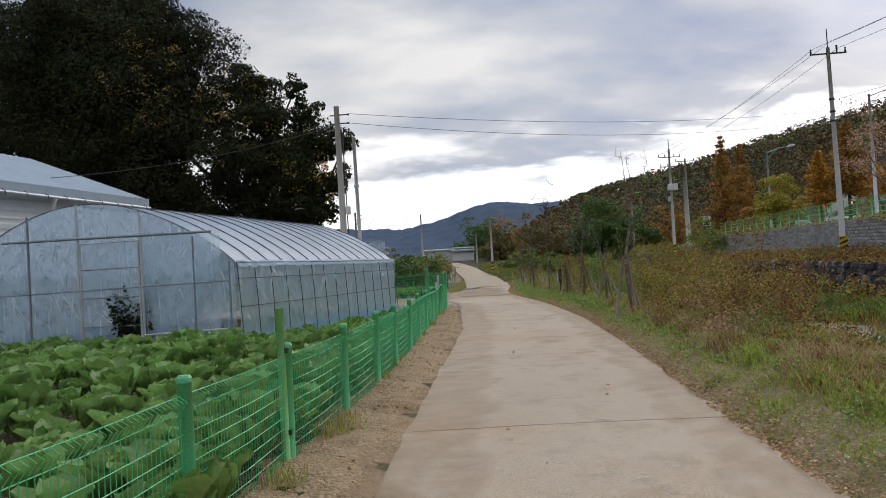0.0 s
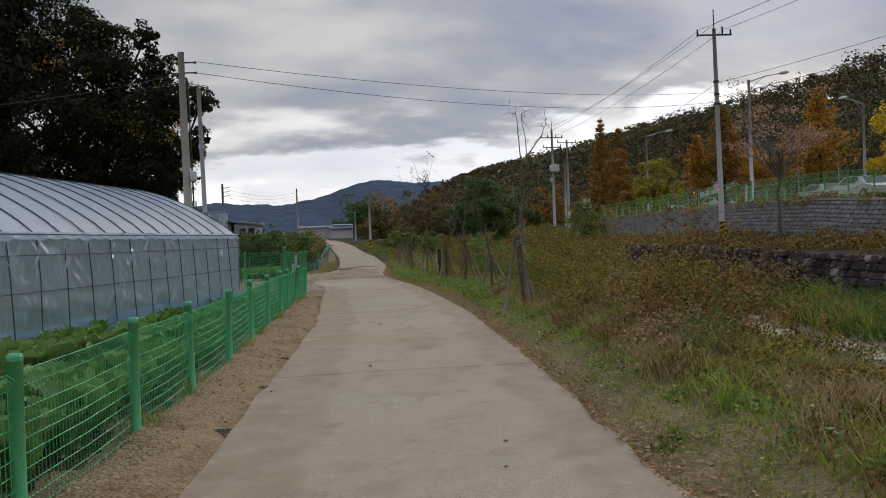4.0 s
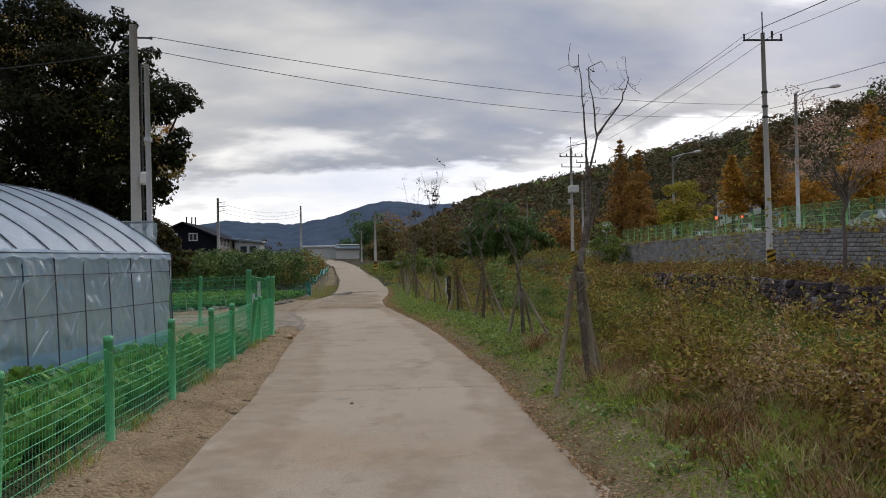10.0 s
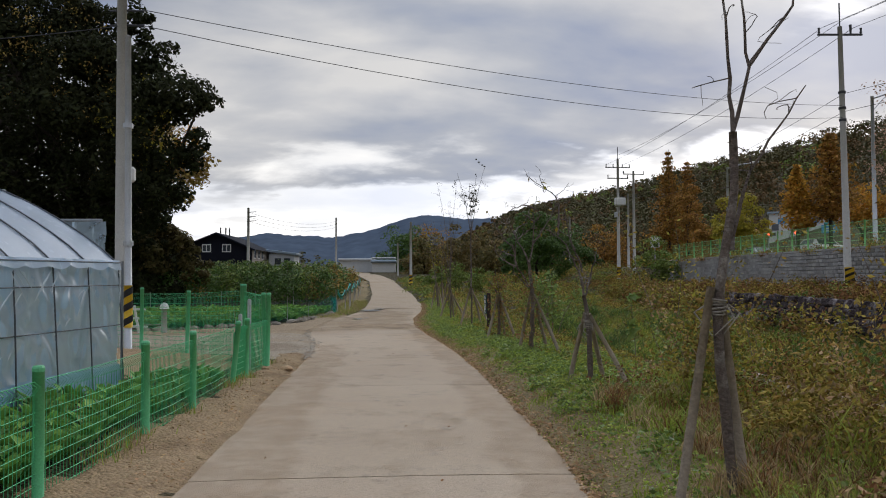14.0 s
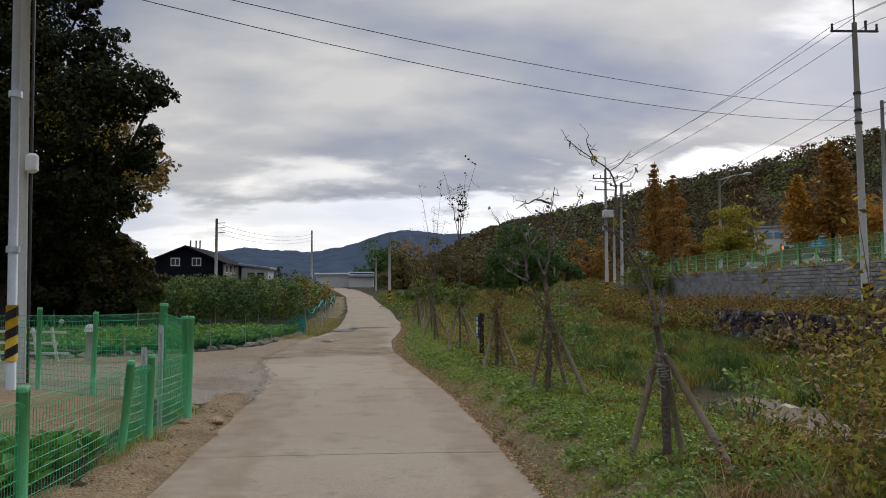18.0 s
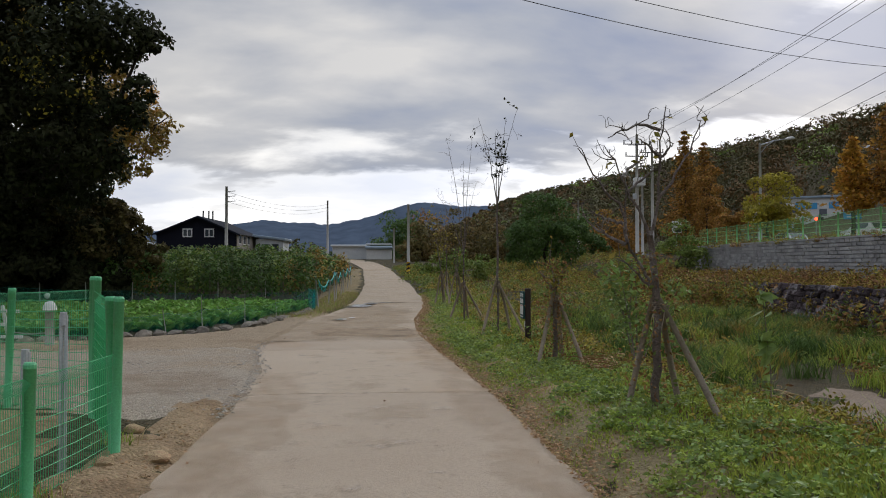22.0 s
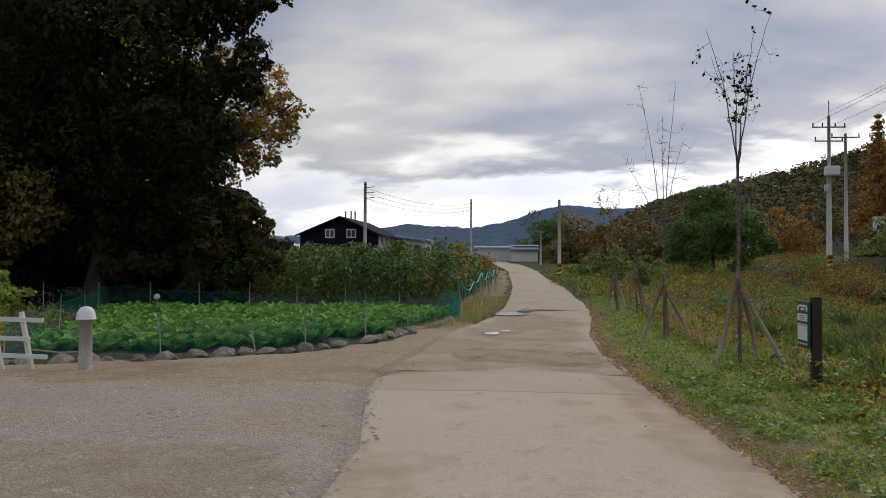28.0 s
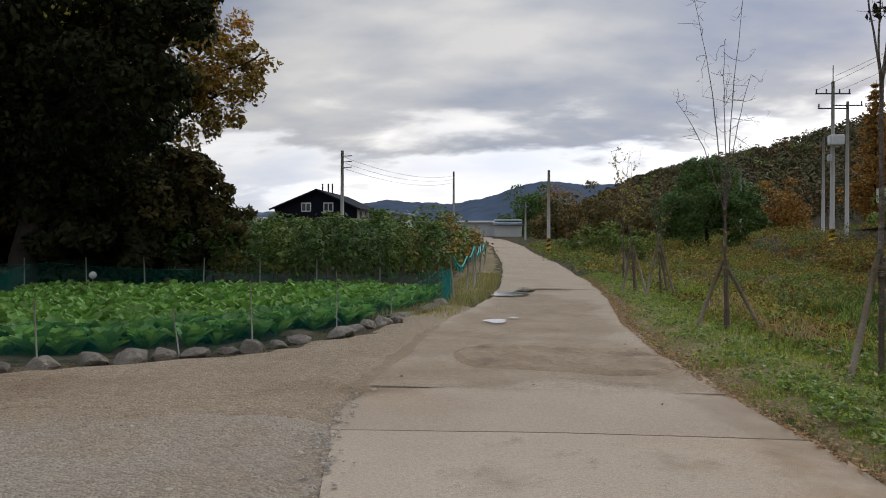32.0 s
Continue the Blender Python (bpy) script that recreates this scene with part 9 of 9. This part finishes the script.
    part("end_wall", Geo().add([(3.5 - 2.3 * math.cos(k), -0.01, 3.1 * abs(math.sin(k)) ** 0.8) for k in t] + [(3.5, -0.01, 0)], [[k, k + 1, 15] for k in range(14)]), "shed_wall", d)
    part("cover", Geo().grid(np.array([np.stack([3.5 - 2.3 * np.cos(t), 0 * t + y, 3.1 * np.sin(t) ** 0.8], -1) for y in (0, 4, 8)])), "shed_wall", d, smooth=True)


house()


# ---- the upper road: fence, lamps, signs, building, cars ----
def far_fence():
    f = thing("road_fence", "light green mesh fence along the top of the wall", "fence", pose(0, 0, 0))
    post = Geo().tube([(0, 0, -0.1), (0, 0, 1.42)], 0.05, 8).mesh("post", True)
    post.materials.append(M["fence_far"])
    for y in np.arange(-20, 83, 2.0):
        x = float(wall_x(y)) + 0.42
        z = float(wall_top(y)) + 0.05
        part("post", post, "fence_far", f, at=pose(x, y, z))
        y2 = y + 2.0
        z2, x2 = float(wall_top(y2)) + 0.05, float(wall_x(y2)) + 0.42
        g = Geo().grid(np.array([[(x, y + 0.05, z + 0.08), (x2, y2 - 0.05, z2 + 0.08)], [(x, y + 0.05, z + 1.36), (x2, y2 - 0.05, z2 + 1.36)]]))
        part("mesh_panel", g, "net_far", f, "light green mesh panel")
        for k in (0.1, 0.4, 0.72, 1.04, 1.36):
            part("wire", Geo().tube([(x, y, z + k), (x2, y2, z2 + k)], 0.010, 4, cap=False), "fence_far", f)


far_fence()


def street_lamp(x, y, z, h, reach, rz, label="tall grey street lamp with a long arm"):
    l = thing("street_lamp", label, "street lamp", pose(x, y, z, 0, 0, rz), "lamps of the upper road")
    part("mast", Geo().tube([(0, 0, -0.2), (0, 0, h)], [0.14, 0.09], 10), "steel", l, smooth=True)
    part("arm", Geo().tube([(0, 0, h - 0.15), (reach * 0.5, 0, h + 0.22), (reach, 0, h + 0.35)], [0.05, 0.04, 0.03], 7), "steel", l)
    part("brace", Geo().tube([(0, 0, h - 0.9), (reach * 0.25, 0, h - 0.2), (reach * 0.5, 0, h + 0.2)], 0.025, 6), "steel", l)
    part("lantern", Geo().tube([(reach - 0.25, 0, h + 0.33), (reach, 0, h + 0.38), (reach + 0.35, 0, h + 0.42), (reach + 0.55, 0, h + 0.42)], [0.04, 0.12, 0.13, 0.05], 8), "white", l, smooth=True)


street_lamp(29.9, 57.9, 2.9, 9.4, 2.3, -10)
street_lamp(32.4, 85.0, 2.9, 9.1, 2.3, -10)
street_lamp(41.5, 62.0, 3.0, 8.2, -1.8, 0)
street_lamp(43.0, 84.0, 3.2, 8.0, -1.8, 0)
street_lamp(34.5, 41.0, 2.7, 8.6, 2.0, -10)
for x, y, z, h in ((36.8, 63.5, 3.0, 5.2), (39.0, 66.5, 3.0, 4.6), (44.5, 70.0, 3.0, 4.8)):
    l = thing("street_lamp", "slim park lamp with a round head", "street lamp", pose(x, y, z), "lamps of the upper road")
    part("mast", Geo().tube([(0, 0, -0.2), (0, 0, h)], 0.05, 8), "steel", l)
    part("lantern", Geo().tube([(0, 0, h), (0, 0, h + 0.12), (0, 0, h + 0.3), (0, 0, h + 0.4)], [0.06, 0.22, 0.22, 0.05], 10), "white", l)


def far_things():
    s = thing("road_sign", "pair of white triangular boards on a pole", "sign", pose(33.0, 86.7, 2.9, 0, 0, 20))
    part("pole", Geo().tube([(0, 0, 0), (0, 0, 3.4)], 0.05, 8), "steel", s)
    for k in (-1, 1):
        part("board", Geo().add([(k * 0.10, 0, 3.5), (k * 0.75, 0, 3.5), (k * 0.45, 0, 2.2), (k * 0.10, 0, 2.2), (k * 0.10, 0.04, 3.5), (k * 0.75, 0.04, 3.5), (k * 0.45, 0.04, 2.2), (k * 0.10, 0.04, 2.2)], [[0, 1, 2, 3], [7, 6, 5, 4], [0, 4, 5, 1], [2, 6, 7, 3], [1, 5, 6, 2], [0, 3, 7, 4]]), "white", s)
    s = thing("road_sign", "small white and blue notice board on posts", "sign", pose(27.6, 92, 2.9))
    part("pole", Geo().tube([(0, 0, 0), (0, 0, 2.6)], 0.04, 8), "steel", s)
    part("board", Geo().box((0, -0.05, 2.3), (0.9, 0.05, 1.1)), "white", s)
    part("board", Geo().box((0.1, -0.09, 2.0), (0.5, 0.03, 0.4)), "iron_dark", s)
    b = thing("bus_terminal", "low white building with blue panels beyond the road", "building", pose(71, 143, float(land(71, 143)) - 2.4, 0, 0, -27))
    part("wall", Geo().box((0, 3, 2.6), (13.2, 6, 6.0)), "white", b)
    part("roof", Geo().box((0, 3, 5.75), (13.8, 6.8, 0.35), bevel=0.06), "shed_roof", b)
    for x in (-4.4, -2.6, 0.6):
        part("panel", Geo().box((x, -0.05, 4.3), (1.5, 0.1, 1.0)), "blue_sign", b)
    for x in (-5.6, -1.0, 2.6, 4.4):
        part("window", Geo().box((x, -0.05, 3.2), (1.1, 0.08, 1.1)), "glass_dark", b)
    s = thing("road_sign", "wide blue direction sign on a mast", "sign", pose(69.0, 132.5, float(land(69, 132.5)), 0, 0, -28))
    zb = 9.1 - float(land(69, 132.5))
    part("mast", Geo().tube([(0, 0, 0), (0, 0, zb + 0.9)], 0.1, 8), "steel", s)
    part("board", Geo().box((-0.4, -0.12, zb), (2.4, 0.06, 1.3), bevel=0.02), "blue_sign", s)
    part("board", Geo().box((-0.4, -0.12, zb + 1.05), (1.5, 0.06, 0.6), bevel=0.02), "teal", s)
    for k in (-0.3, 0.1):
        part("text_bar", Geo().box((-0.4, -0.16, zb + k), (1.5, 0.02, 0.16)), "white", s)
    for x, y, z in ((55.6, 138.8, 8.0), (60.6, 136.6, 8.5), (64.3, 134.9, 8.6)):
        zb = float(land(x, y))
        t = thing("traffic_light", "traffic light showing red on a slim mast", "traffic light", pose(x, y, zb, 0, 0, -25), "traffic lights at the crossing")
        part("mast", Geo().tube([(0, 0.3, -0.2), (0, 0.3, z - zb + 0.4)], 0.07, 8), "steel", t)
        part("housing", Geo().box((0.4, 0.1, z - zb), (1.3, 0.3, 0.5), bevel=0.05), "black", t)
        part("lens", Geo().tube([(0, -0.06, z - zb), (0, -0.10, z - zb)], 0.24, 12), "red_lamp", t, "glowing red lens")


far_things()


def car(x, y, z, rz, material, label, length=4.4):
    c = thing("car", label, "car", pose(x, y, z, 0, 0, rz), "cars on the upper road")
    L, W = length / 2, 0.88
    prof = [(-L, 0.35), (-L, 0.75), (-L * 0.62, 0.92), (-L * 0.36, 1.38), (L * 0.30, 1.44), (L * 0.72, 1.0), (L, 0.88), (L, 0.35)]
    g = Geo()
    for side in (-1, 1):
        g.add([(px, side * (W if pz < 1.0 else W * 0.82), pz) for px, pz in prof], [[0, 1, 2, 7], [2, 5, 6, 7], [2, 3, 4, 5]] if side < 0 else [[7, 2, 1, 0], [7, 6, 5, 2], [5, 4, 3, 2]])
    n = len(prof)
    g.f.append(np.array([[i, i + 1, n + i + 1, n + i] for i in range(n - 1)]))
    part("body", g, material, c, smooth=False)
    part("windscreen", Geo().quads([[(-L * 0.60, -W * 0.78, 0.95), (-L * 0.60, W * 0.78, 0.95), (-L * 0.39, W * 0.74, 1.35), (-L * 0.39, -W * 0.74, 1.35)]]), "glass_dark", c, at=pose(-0.02, 0, 0.01))
    for side in (-1, 1):
        part("side_window", Geo().quads([[(-L * 0.34, side * W * 0.93, 0.98), (L * 0.55, side * W * 0.93, 0.98), (L * 0.28, side * W * 0.84, 1.36), (-L * 0.3, side * W * 0.84, 1.36)]]), "glass_dark", c)
    for px in (-L * 0.62, L * 0.62):
        for side in (-1, 1):
            w = part("wheel", Geo().tube([(px, side * 0.70, 0.32), (px, side * 0.90, 0.32)], 0.32, 16), "black", c)
            part("rim", Geo().tube([(px, side * 0.88, 0.32), (px, side * 0.915, 0.32)], 0.19, 12), "steel", w)
    for side in (-1, 1):
        part("tail_light", Geo().box((L + 0.01, side * 0.62, 0.78), (0.04, 0.28, 0.16)), "red_lamp", c)


car(33.5, 71.0, 3.05, 92, "white", "white car on the upper road")
car(31.0, 47.0, 2.95, 88, "white", "white car on the upper road")
car(33.0, 54.0, 2.98, 88, "steel", "silver car on the upper road")
car(36.5, 88.0, 3.05, 95, "steel", "silver car waiting on the upper road")
